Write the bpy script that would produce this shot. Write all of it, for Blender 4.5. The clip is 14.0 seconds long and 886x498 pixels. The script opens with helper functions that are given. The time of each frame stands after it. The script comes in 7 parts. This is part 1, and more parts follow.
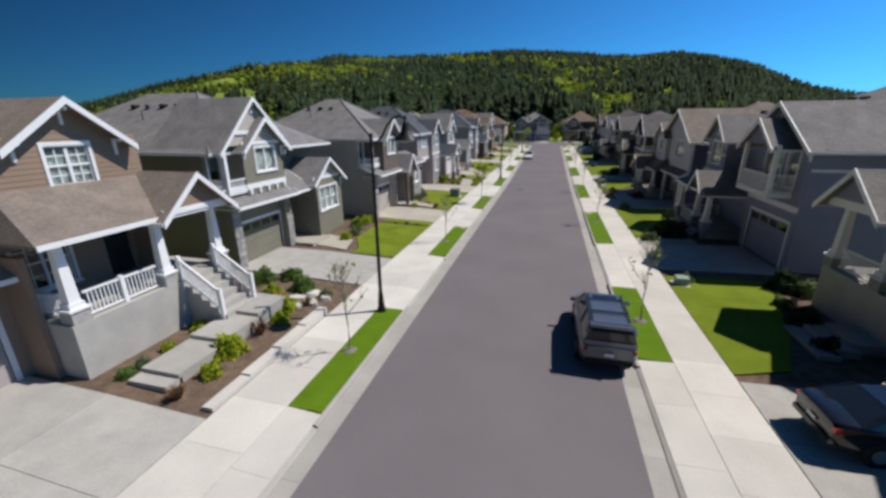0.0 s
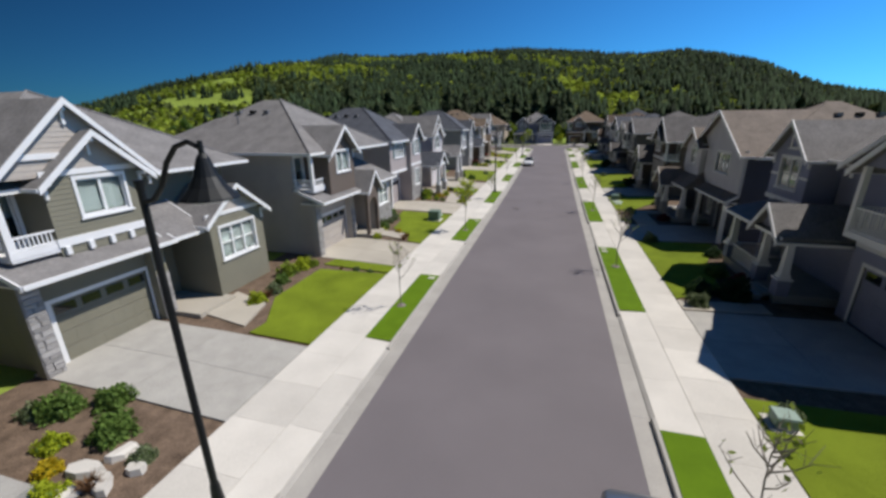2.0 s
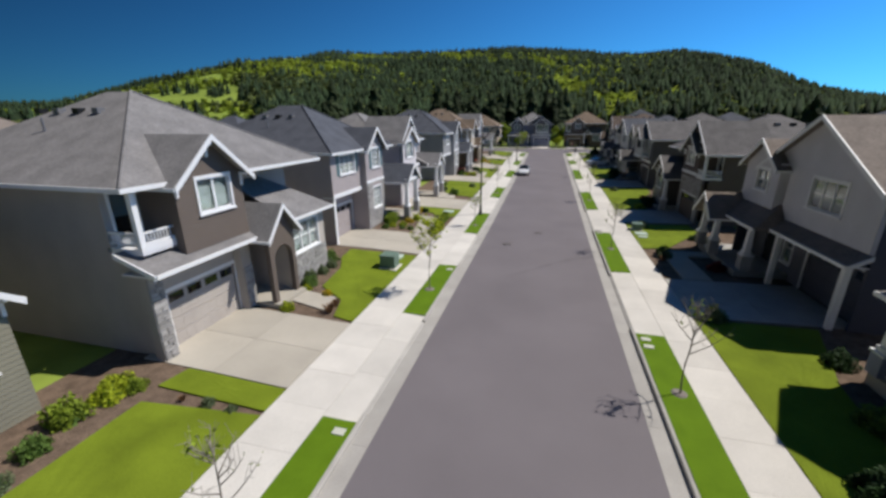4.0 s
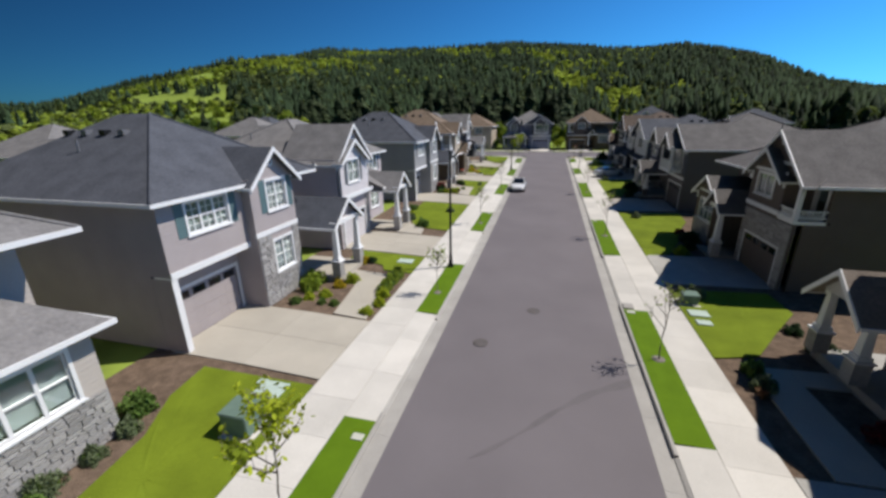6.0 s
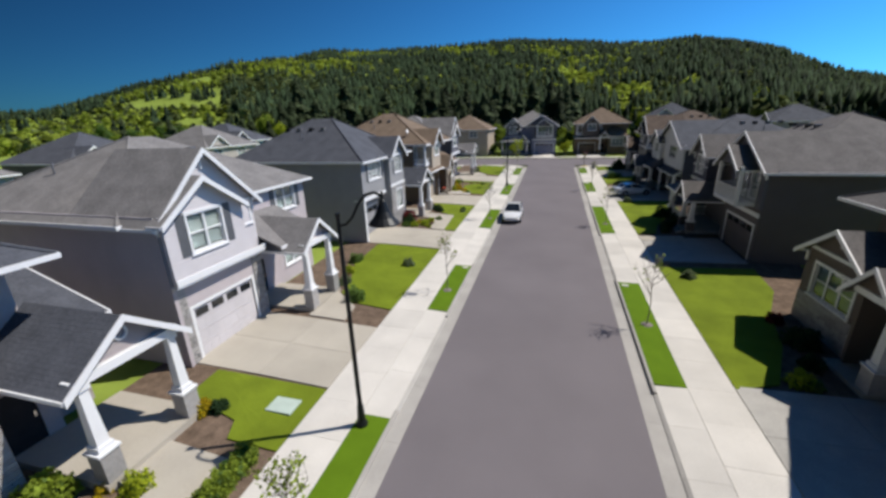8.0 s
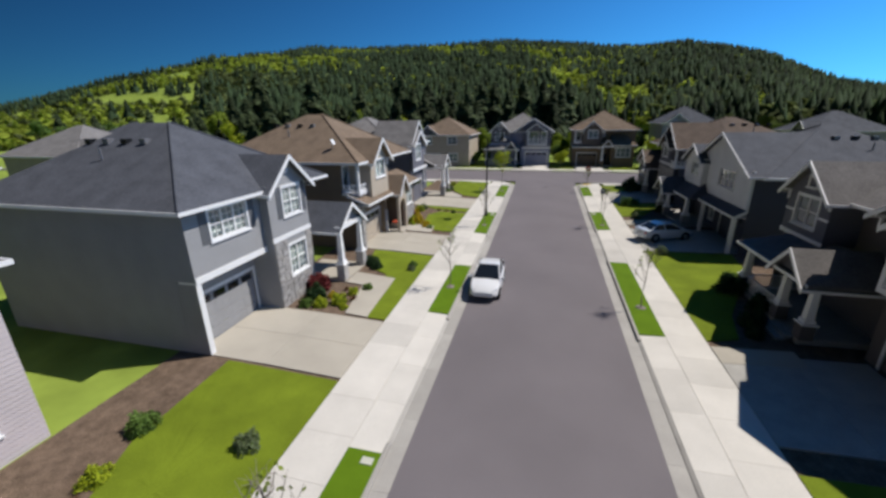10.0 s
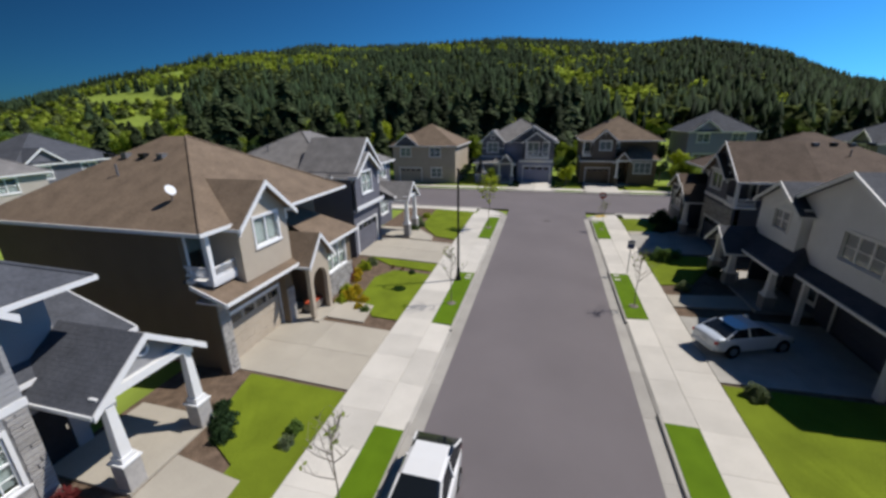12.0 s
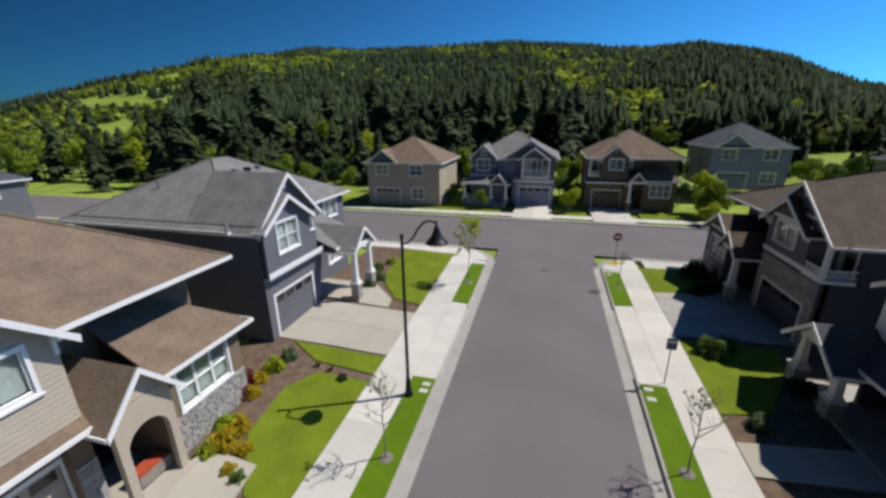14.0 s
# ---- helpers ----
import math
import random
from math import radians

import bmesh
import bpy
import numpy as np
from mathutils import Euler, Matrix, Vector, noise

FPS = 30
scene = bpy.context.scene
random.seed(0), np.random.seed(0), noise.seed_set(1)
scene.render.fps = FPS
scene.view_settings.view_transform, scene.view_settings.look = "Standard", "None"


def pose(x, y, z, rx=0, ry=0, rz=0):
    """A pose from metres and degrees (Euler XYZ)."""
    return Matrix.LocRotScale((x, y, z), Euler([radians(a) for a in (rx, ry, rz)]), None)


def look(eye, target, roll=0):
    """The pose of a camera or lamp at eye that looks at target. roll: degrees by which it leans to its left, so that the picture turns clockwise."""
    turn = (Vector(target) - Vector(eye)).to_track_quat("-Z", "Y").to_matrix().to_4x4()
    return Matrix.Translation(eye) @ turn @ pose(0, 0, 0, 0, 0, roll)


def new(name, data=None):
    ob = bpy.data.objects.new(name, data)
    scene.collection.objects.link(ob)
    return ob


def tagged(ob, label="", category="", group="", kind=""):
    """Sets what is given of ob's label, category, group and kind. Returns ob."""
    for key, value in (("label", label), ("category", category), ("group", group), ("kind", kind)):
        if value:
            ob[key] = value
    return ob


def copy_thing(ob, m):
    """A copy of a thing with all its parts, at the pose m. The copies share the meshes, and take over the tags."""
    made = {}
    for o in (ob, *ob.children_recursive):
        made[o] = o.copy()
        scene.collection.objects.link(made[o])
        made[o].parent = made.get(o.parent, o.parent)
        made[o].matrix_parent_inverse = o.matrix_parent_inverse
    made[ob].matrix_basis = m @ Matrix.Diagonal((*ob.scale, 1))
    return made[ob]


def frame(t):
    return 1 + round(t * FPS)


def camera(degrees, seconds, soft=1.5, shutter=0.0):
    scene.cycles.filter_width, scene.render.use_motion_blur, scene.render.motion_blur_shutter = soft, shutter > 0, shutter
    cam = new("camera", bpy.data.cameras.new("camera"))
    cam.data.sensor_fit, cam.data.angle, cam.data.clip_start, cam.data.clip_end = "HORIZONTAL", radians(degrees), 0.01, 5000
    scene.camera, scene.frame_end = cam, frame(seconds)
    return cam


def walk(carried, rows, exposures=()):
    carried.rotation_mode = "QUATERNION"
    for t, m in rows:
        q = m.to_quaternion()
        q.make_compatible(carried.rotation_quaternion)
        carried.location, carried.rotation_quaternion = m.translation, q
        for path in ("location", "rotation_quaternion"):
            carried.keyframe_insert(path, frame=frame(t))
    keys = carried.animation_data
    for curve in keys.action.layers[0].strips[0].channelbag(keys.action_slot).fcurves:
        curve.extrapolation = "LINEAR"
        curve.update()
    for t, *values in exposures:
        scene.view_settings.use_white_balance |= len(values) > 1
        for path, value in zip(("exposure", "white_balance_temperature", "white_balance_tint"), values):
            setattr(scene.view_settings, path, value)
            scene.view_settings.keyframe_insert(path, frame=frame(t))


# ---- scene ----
cam = camera(97.0, 14.0, soft=3.0)
PATH = [
    (0, (1.071, -3.255, 8.452), (0.58, -1.416, 7.836), -0.5),
    (0.5, (1.032, -0.911, 8.459), (0.543, 0.929, 7.846), -0.5),
    (1, (1.047, 1.592, 8.576), (0.555, 3.431, 7.961), -0.5),
    (1.5, (1.052, 4.111, 8.772), (0.555, 5.947, 8.154), -0.6),
    (2, (1.07, 6.611, 8.963), (0.563, 8.445, 8.345), -0.7),
    (4.5, (0.168, 21.866, 9.494), (-0.306, 23.706, 8.869), -0.2),
    (5, (0.202, 25.255, 9.737), (-0.277, 27.092, 9.108), -0.5),
    (5.5, (0.186, 28.734, 9.939), (-0.295, 30.569, 9.305), -0.6),
    (6, (0.157, 32.331, 10.16), (-0.326, 34.165, 9.524), -0.8),
    (6.5, (0.114, 35.932, 10.36), (-0.372, 37.765, 9.723), -1.0),
    (7, (0.065, 39.613, 10.509), (-0.423, 41.445, 9.872), -1.1),
    (7.5, (0.089, 43.422, 10.635), (-0.407, 45.251, 9.997), -1.3),
    (8, (0.273, 47.124, 10.745), (-0.242, 48.948, 10.109), -1.8),
    (10.5, (-0.517, 68.119, 11.207), (-0.979, 69.958, 10.572), -0.7),
    (11, (-0.375, 72.088, 11.604), (-0.85, 73.923, 10.966), -0.8),
    (11.5, (-0.366, 75.492, 11.951), (-0.844, 77.325, 11.312), -0.8),
    (12, (-0.39, 78.74, 12.243), (-0.87, 80.573, 11.604), -0.8),
    (12.5, (-0.466, 81.983, 12.502), (-0.945, 83.817, 11.865), -0.6),
    (13, (-0.567, 84.96, 12.82), (-1.042, 86.795, 12.183), -0.5),
    (13.5, (-0.514, 87.483, 13.181), (-0.992, 89.318, 12.544), -0.5),
    (14, (-0.337, 89.651, 13.504), (-0.823, 91.486, 12.877), -0.6),
]
walk(cam, [(t, look(eye, target, roll)) for t, eye, target, roll in PATH], ((0, -0.04), (5, 0.0), (8, 0.04), (10.5, -0.06), (12.5, -0.13), (14, -0.05)))
world = bpy.data.worlds.new("world")
scene.world = world
world.use_nodes = True
nt = world.node_tree
sky = nt.nodes.new("ShaderNodeTexSky")
sky.sky_type, sky.sun_disc = 'NISHITA', False
sky.sun_elevation, sky.sun_rotation = radians(53.3), radians(64)
sky.air_density, sky.dust_density, sky.ozone_density = 0.9, 0.5, 4.0
sky.altitude = 800
tint = nt.nodes.new("ShaderNodeVectorMath")
tint.operation = 'MULTIPLY'
tint.inputs[1].default_value = (0.26, 0.94, 1.5)
nt.links.new(sky.outputs[0], tint.inputs[0])
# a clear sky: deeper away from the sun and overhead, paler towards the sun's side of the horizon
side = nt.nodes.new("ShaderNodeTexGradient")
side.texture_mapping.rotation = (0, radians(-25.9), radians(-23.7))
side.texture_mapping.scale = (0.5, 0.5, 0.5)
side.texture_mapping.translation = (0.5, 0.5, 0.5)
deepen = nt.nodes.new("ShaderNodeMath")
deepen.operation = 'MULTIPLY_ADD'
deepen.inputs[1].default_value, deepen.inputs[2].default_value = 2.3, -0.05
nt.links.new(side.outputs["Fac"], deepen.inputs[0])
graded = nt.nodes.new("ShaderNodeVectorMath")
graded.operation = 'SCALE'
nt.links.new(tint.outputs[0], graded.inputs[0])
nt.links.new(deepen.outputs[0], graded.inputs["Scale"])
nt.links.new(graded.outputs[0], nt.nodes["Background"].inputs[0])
nt.nodes["Background"].inputs[1].default_value = 0.052
sun = new("sun", bpy.data.lights.new("sun", "SUN"))
sun.data.energy, sun.data.angle, sun.data.color = 5.0, radians(0.53), (1.0, 0.945, 0.875)
sun.matrix_world = look((5.37, 2.62, 8.02), (0, 0, 0))


# ---- materials ----
def material(name, color, rough=0.8, metal=0.0, vary=0.12, scale=3.0, bump=0.0, bscale=40.0, spec=0.3, island=0.0, coat=0.0, rand=0.0):
    m = bpy.data.materials.new(name)
    m.use_nodes = True
    t, b = m.node_tree, m.node_tree.nodes["Principled BSDF"]
    b.inputs["Roughness"].default_value, b.inputs["Metallic"].default_value = rough, metal
    b.inputs["Specular IOR Level"].default_value = spec
    b.inputs["Coat Weight"].default_value = coat
    co = t.nodes.new("ShaderNodeTexCoord")
    n1, n2 = t.nodes.new("ShaderNodeTexNoise"), t.nodes.new("ShaderNodeTexNoise")
    n1.inputs["Scale"].default_value, n2.inputs["Scale"].default_value = scale, bscale
    n1.inputs["Detail"].default_value, n2.inputs["Detail"].default_value = 6, 4
    t.links.new(co.outputs["Object"], n1.inputs["Vector"])
    t.links.new(co.outputs["Object"], n2.inputs["Vector"])
    add = t.nodes.new("ShaderNodeMath")
    add.operation = 'ADD'
    t.links.new(n1.outputs[0], add.inputs[0])
    t.links.new(n2.outputs[0], add.inputs[1])
    mr = t.nodes.new("ShaderNodeMapRange")
    mr.inputs[1].default_value, mr.inputs[2].default_value = 0.65, 1.35
    mr.inputs[3].default_value, mr.inputs[4].default_value = 1 - vary, 1 + vary
    t.links.new(add.outputs[0], mr.inputs[0])
    value = mr.outputs[0]
    for amount, node, out in ((island, "ShaderNodeNewGeometry", "Random Per Island"), (rand, "ShaderNodeObjectInfo", "Random")):
        if amount:
            g = t.nodes.new(node)
            r = t.nodes.new("ShaderNodeMapRange")
            r.inputs[3].default_value, r.inputs[4].default_value = 1 - amount, 1 + amount
            t.links.new(g.outputs[out], r.inputs[0])
            mul = t.nodes.new("ShaderNodeMath")
            mul.operation = 'MULTIPLY'
            t.links.new(value, mul.inputs[0])
            t.links.new(r.outputs[0], mul.inputs[1])
            value = mul.outputs[0]
    vm = t.nodes.new("ShaderNodeVectorMath")
    vm.operation = 'SCALE'
    vm.inputs[0].default_value = color
    t.links.new(value, vm.inputs["Scale"])
    t.links.new(vm.outputs[0], b.inputs["Base Color"])
    if bump:
        bp = t.nodes.new("ShaderNodeBump")
        bp.inputs["Strength"].default_value, bp.inputs["Distance"].default_value = bump, 0.02
        t.links.new(n2.outputs[0], bp.inputs["Height"])
        t.links.new(bp.outputs[0], b.inputs["Normal"])
    return m


def banded(m, axis, period, depth, share=0.12):
    """Lap boards or shingle courses: a saw-tooth relief along one axis of the object."""
    t, b = m.node_tree, m.node_tree.nodes["Principled BSDF"]
    co, sp, di, fr = (t.nodes.new("ShaderNode" + k) for k in ("TexCoord", "SeparateXYZ", "Math", "Math"))
    t.links.new(co.outputs["Object"], sp.inputs[0])
    di.operation, di.inputs[1].default_value = 'DIVIDE', period
    fr.operation = 'FRACT'
    t.links.new(sp.outputs[axis], di.inputs[0])
    t.links.new(di.outputs[0], fr.inputs[0])
    bp = t.nodes.new("ShaderNodeBump")
    bp.inputs["Strength"].default_value, bp.inputs["Distance"].default_value = 1.0, depth
    bp.invert = True
    t.links.new(fr.outputs[0], bp.inputs["Height"])
    old = b.inputs["Normal"].links
    if old:
        t.links.new(old[0].from_socket, bp.inputs["Normal"])
    t.links.new(bp.outputs[0], b.inputs["Normal"])
    return m


def siding(name, c):
    return banded(material(name, c, 0.75, vary=0.1, scale=0.8, bump=0.08, bscale=25), 2, 0.18, 0.012)


def shingle(name, c):
    return banded(material(name, c, 0.9, vary=0.28, scale=1.2, bump=0.5, bscale=9, spec=0.2), 2, 0.09, 0.012)


ASPHALT = material("asphalt", (0.16, 0.143, 0.15), 0.9, vary=0.14, scale=0.22, bump=0.4, bscale=60, spec=0.25)
CONCRETE = material("pavement concrete", (0.56, 0.53, 0.48), 0.85, vary=0.12, scale=0.7, bump=0.15, bscale=30, rand=0.09)
GUTTER = material("gutter concrete", (0.36, 0.34, 0.31), 0.85, vary=0.15, scale=0.9, bump=0.15, bscale=30, rand=0.06)
DRIVE = material("driveway concrete", (0.40, 0.365, 0.305), 0.85, vary=0.14, scale=0.5, bump=0.15, bscale=30, rand=0.05)
GREY = material("grey concrete", (0.37, 0.355, 0.325), 0.85, vary=0.15, scale=1.5, bump=0.2, bscale=20, rand=0.06)
LAWN = material("lawn", (0.143, 0.188, 0.014), 0.9, vary=0.3, scale=0.7, bump=0.8, bscale=35, spec=0.1)
STRIPLAWN = material("strip lawn", (0.1, 0.175, 0.008), 0.9, vary=0.16, scale=1.2, bump=0.8, bscale=35, spec=0.1)
MULCH = material("bark mulch", (0.14, 0.1, 0.072), 0.95, vary=0.5, scale=2.5, bump=1.0, bscale=22, spec=0.1)
MEADOW = material("meadow ground", (0.22, 0.29, 0.05), 0.95, vary=0.4, scale=0.02, bscale=0.4, spec=0.1)
WHITE = material("white paint", (0.74, 0.74, 0.74), 0.5, vary=0.05, scale=2.0)
BLIND = material("window blind", (0.23, 0.25, 0.255), 0.7, vary=0.1, scale=2.0)
# near-black: unlit room shade put into the colour; also the front doors
DARK = material("room shade and door black", (0.02, 0.02, 0.022), 0.9, vary=0.3)
STONE = material("ledge stone", (0.34, 0.325, 0.31), 0.85, vary=0.2, scale=5, bump=0.5, bscale=18, rand=0.22)
MORTAR = material("mortar", (0.28, 0.27, 0.26), 0.9, vary=0.15)
METAL = material("black metal", (0.015, 0.016, 0.017), 0.45, 0.3, vary=0.2)
VENT = material("grey metal", (0.2, 0.2, 0.21), 0.5, 0.4)
BARK = material("bark", (0.25, 0.22, 0.185), 0.95, vary=0.3, bscale=20)
RINGMULCH = material("weathered mulch", (0.2, 0.175, 0.155), 0.95, vary=0.35, scale=4, bump=0.8, bscale=25)
RUBBER = material("rubber", (0.012, 0.012, 0.012), 0.8)
RIM = material("alloy rim", (0.45, 0.46, 0.48), 0.35, 0.9)
CARGLASS = material("car glass", (0.012, 0.015, 0.018), 0.06, vary=0.02, spec=0.7)
CHROME = material("chrome", (0.6, 0.6, 0.62), 0.15, 1.0)
LAMPRED = material("red lens", (0.35, 0.02, 0.015), 0.2, spec=0.6)
HEADLENS = material("clear lens", (0.5, 0.52, 0.54), 0.12, spec=0.7)
BOXGREEN = material("utility green", (0.13, 0.19, 0.15), 0.6, vary=0.15)
TEAL = material("teal shutter", (0.09, 0.15, 0.16), 0.6)
SLATE = material("slate shutter", (0.1, 0.105, 0.115), 0.6)
SIGNRED = material("sign red", (0.28, 0.03, 0.03), 0.5)
SIGNBLUE = material("sign blue", (0.05, 0.07, 0.16), 0.5)
ORANGE = material("orange fabric", (0.4, 0.07, 0.03), 0.8)
GLASS = bpy.data.materials.new("window glass")
GLASS.use_nodes = True
gb = GLASS.node_tree.nodes["Principled BSDF"]
gb.inputs["Base Color"].default_value = (0.85, 0.95, 0.95, 1)
gb.inputs["Transmission Weight"].default_value, gb.inputs["Roughness"].default_value, gb.inputs["IOR"].default_value = 1.0, 0.02, 1.5
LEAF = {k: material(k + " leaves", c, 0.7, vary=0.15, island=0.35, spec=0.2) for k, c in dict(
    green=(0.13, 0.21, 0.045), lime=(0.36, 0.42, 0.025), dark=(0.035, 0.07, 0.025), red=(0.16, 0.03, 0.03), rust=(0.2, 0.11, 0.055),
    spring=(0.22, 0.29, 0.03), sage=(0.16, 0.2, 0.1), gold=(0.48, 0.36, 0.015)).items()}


def thin(m, share):
    """Let light through: leaves glow a little where the sun is behind them."""
    t, b = m.node_tree, m.node_tree.nodes["Principled BSDF"]
    tr, mix = t.nodes.new("ShaderNodeBsdfTranslucent"), t.nodes.new("ShaderNodeMixShader")
    t.links.new(b.inputs["Base Color"].links[0].from_socket, tr.inputs["Color"])
    mix.inputs[0].default_value = share
    t.links.new(b.outputs[0], mix.inputs[1])
    t.links.new(tr.outputs[0], mix.inputs[2])
    t.links.new(mix.outputs[0], t.nodes["Material Output"].inputs["Surface"])


for m in LEAF.values():
    thin(m, 0.4)
NEEDLE = material("conifer needles", (0.036, 0.05, 0.02), 0.85, vary=0.15, island=0.45, rand=0.4, spec=0.15)
FARNEEDLE = material("far conifers", (0.025, 0.041, 0.019), 0.9, vary=0.45, scale=0.03, island=0.55, spec=0.1)
FARLEAF = material("far spring leaves", (0.34, 0.41, 0.06), 0.9, vary=0.5, scale=0.06, bscale=0.3, island=0.35, spec=0.1)

FARMID = material("far summer leaves", (0.13, 0.16, 0.055), 0.9, vary=0.4, scale=0.05, island=0.4, spec=0.1)
thin(FARLEAF, 0.5)
thin(FARMID, 0.3)

# ---- helpers ----


def zg(y):
    """Height of the street along its length."""
    s = max(0.0, y - 50.0)
    return min(0.022 * s * s / (s + 12.0), 1.4)


def gz(x, y):
    """Height of the yards: they rise a little from the pavement to the houses."""
    a = min(max((abs(x) - 8.2) / 5.0, 0.0), 1.0)
    return zg(y) + 0.13 + 0.2 * a


def finish(name, bm, mat, parent=None, label="", f=1):
    if f < 0:
        for v in bm.verts:
            v.co.y = -v.co.y
    bmesh.ops.recalc_face_normals(bm, faces=bm.faces)
    me = bpy.data.meshes.new(name)
    bm.to_mesh(me)
    bm.free()
    me.materials.append(mat)
    ob = new(name, me)
    if parent:
        ob.parent = parent
    if label:
        ob["label"] = label
    return ob


def raw(name, verts, faces, mat, parent=None, label=""):
    me = bpy.data.meshes.new(name)
    me.from_pydata([tuple(v) for v in verts], [], [tuple(q) for q in faces])
    me.materials.append(mat)
    ob = new(name, me)
    if parent:
        ob.parent = parent
    if label:
        ob["label"] = label
    return ob


def poly(bm, groups):
    """A solid from two rings of equal length."""
    a, b = ([bm.verts.new(p) for p in g] for g in groups)
    bm.faces.new(a)
    bm.faces.new(b[::-1])
    n = len(a)
    for i in range(n):
        bm.faces.new((a[i], b[i], b[(i + 1) % n], a[(i + 1) % n]))


def bx(bm, u0, u1, v0, v1, z0, z1):
    poly(bm, ([(u0, v0, z0), (u1, v0, z0), (u1, v1, z0), (u0, v1, z0)], [(u0, v0, z1), (u1, v0, z1), (u1, v1, z1), (u0, v1, z1)]))


def slab(bm, pts, t):
    poly(bm, (pts, [(p[0], p[1], p[2] - t) for p in pts]))


def taper(bm, u, v, z0, z1, r0, r1):
    poly(bm, ([(u - r0, v - r0, z0), (u + r0, v - r0, z0), (u + r0, v + r0, z0), (u - r0, v + r0, z0)],
              [(u - r1, v - r1, z1), (u + r1, v - r1, z1), (u + r1, v + r1, z1), (u - r1, v + r1, z1)]))


def tube(bm, pts, radii, n=8):
    rings = []
    for i, p in enumerate(pts):
        a, b = Vector(pts[max(i - 1, 0)]), Vector(pts[min(i + 1, len(pts) - 1)])
        q = (b - a).to_track_quat('Z', 'Y')
        rings.append([bm.verts.new(Vector(p) + q @ Vector((radii[i] * math.cos(k * 2 * math.pi / n), radii[i] * math.sin(k * 2 * math.pi / n), 0))) for k in range(n)])
    for r, s in zip(rings, rings[1:]):
        for k in range(n):
            bm.faces.new((r[k], r[(k + 1) % n], s[(k + 1) % n], s[k]))
    bm.faces.new(rings[0][::-1])
    bm.faces.new(rings[-1])


def empty(name, m, label, category, group=""):
    ob = new(name)
    ob.matrix_world = m
    return tagged(ob, label, category, group)
# ---- ground, road, pavements ----
def sheet(name, x0, x1, y0, y1, height, mat, nx=1, step=3.0, thick=0.0):
    ny = max(1, int((y1 - y0) / step))
    xs, ys = np.linspace(x0, x1, nx + 1), np.linspace(y0, y1, ny + 1)
    verts = [(x, y, height(x, y)) for y in ys for x in xs]
    w = nx + 1
    faces = [(j * w + i, j * w + i + 1, (j + 1) * w + i + 1, (j + 1) * w + i) for j in range(ny) for i in range(nx)]
    if thick:
        edge = list(range(w)) + [j * w + nx for j in range(1, ny + 1)] + [ny * w + i for i in range(nx - 1, -1, -1)] + [j * w for j in range(ny - 1, 0, -1)]
        base = len(verts)
        verts += [(verts[k][0], verts[k][1], verts[k][2] - thick) for k in edge]
        n = len(edge)
        faces += [(edge[k], base + k, base + (k + 1) % n, edge[(k + 1) % n]) for k in range(n)]
    return raw(name, verts, faces, mat)


def hill(x, y):
    """Wooded hills: a ridge about nine hundred metres off, higher ahead and to the west, falling off eastwards."""
    a = math.degrees(math.atan2(x, max(y - 40.0, 1.0)))
    knots = ((-90, 10), (-66, 14), (-59, 20), (-52, 54), (-46, 80), (-41, 99), (-36, 110), (-30, 123), (-24, 126), (-18, 126), (-11, 130), (-5, 133), (1, 125), (6, 117), (11, 113), (14.5, 115), (18, 104), (22, 87), (26, 54), (28, 42), (31, 30), (36, 20), (90, 8))
    h = float(np.interp(a, [k[0] for k in knots], [k[1] for k in knots]))
    d = math.hypot(x, y - 40.0)
    foot = 210.0
    s = min(max((d - foot) / (880.0 - foot), 0.0), 1.0)
    s = s * s * (3 - 2 * s) * 0.45 + s * 0.55
    bumps = 6.0 * s * noise.noise(Vector((x * 0.008, y * 0.008, 0.3)))
    if y < 60:
        h *= max(0.0, 1 - (60 - y) / 400)
    return h * s + bumps + zg(y)


gx = np.concatenate([np.linspace(-1500, -80, 36), np.linspace(-60, 60, 13), np.linspace(80, 1500, 36)])
gy = np.concatenate([np.linspace(-600, -40, 8), np.linspace(-20, 180, 41), np.linspace(195, 1500, 60)])


def ground_height(x, y):
    if abs(x) < 8.3 and y < 190:
        return zg(y) - 0.3
    if y < 175 and abs(x) < 70:
        return gz(x, y) - 0.06 - (0.3 if y > 119 else 0)
    return hill(x, y) - 0.1


gv = [(x, y, ground_height(x, y)) for y in gy for x in gx]
w = len(gx)
gf = [(j * w + i, j * w + i + 1, (j + 1) * w + i + 1, (j + 1) * w + i) for j in range(len(gy) - 1) for i in range(w - 1)]
ground = tagged(raw("ground", gv, gf, MEADOW), "rolling green meadow ground reaching up the wooded hills", "ground", kind="structure")
for q in ground.data.polygons:
    q.use_smooth = True

road = tagged(sheet("road", -4.4, 4.4, -30, 140, lambda x, y: zg(y) + 0.05 * (1 - (x / 4.4) ** 2), ASPHALT, 6, 2.5), "purplish grey asphalt residential street", "road", kind="structure")
tagged(sheet("road", -120, -4.4, 126.3, 138.6, lambda x, y: zg(y), ASPHALT, 8, 3.0), "grey asphalt cross street", "road", kind="structure")
tagged(sheet("road", 4.4, 120, 126.3, 138.6, lambda x, y: zg(y), ASPHALT, 8, 3.0), "grey asphalt cross street", "road", kind="structure")

LSTRIPS = ((5.2, 12.2), (20.1, 27.7), (35.2, 42.4), (50.5, 57.9), (66.3, 73.2), (82.8, 90.0), (98.0, 105.6), (114.0, 121.5))
EAST = -0.27  # the east kerb and verge lie this much nearer the crown of the road


def near(s, x):
    """Distance of a kerb line from the crown on one side of the street."""
    return s * (x + (EAST if s > 0 else 0.0))


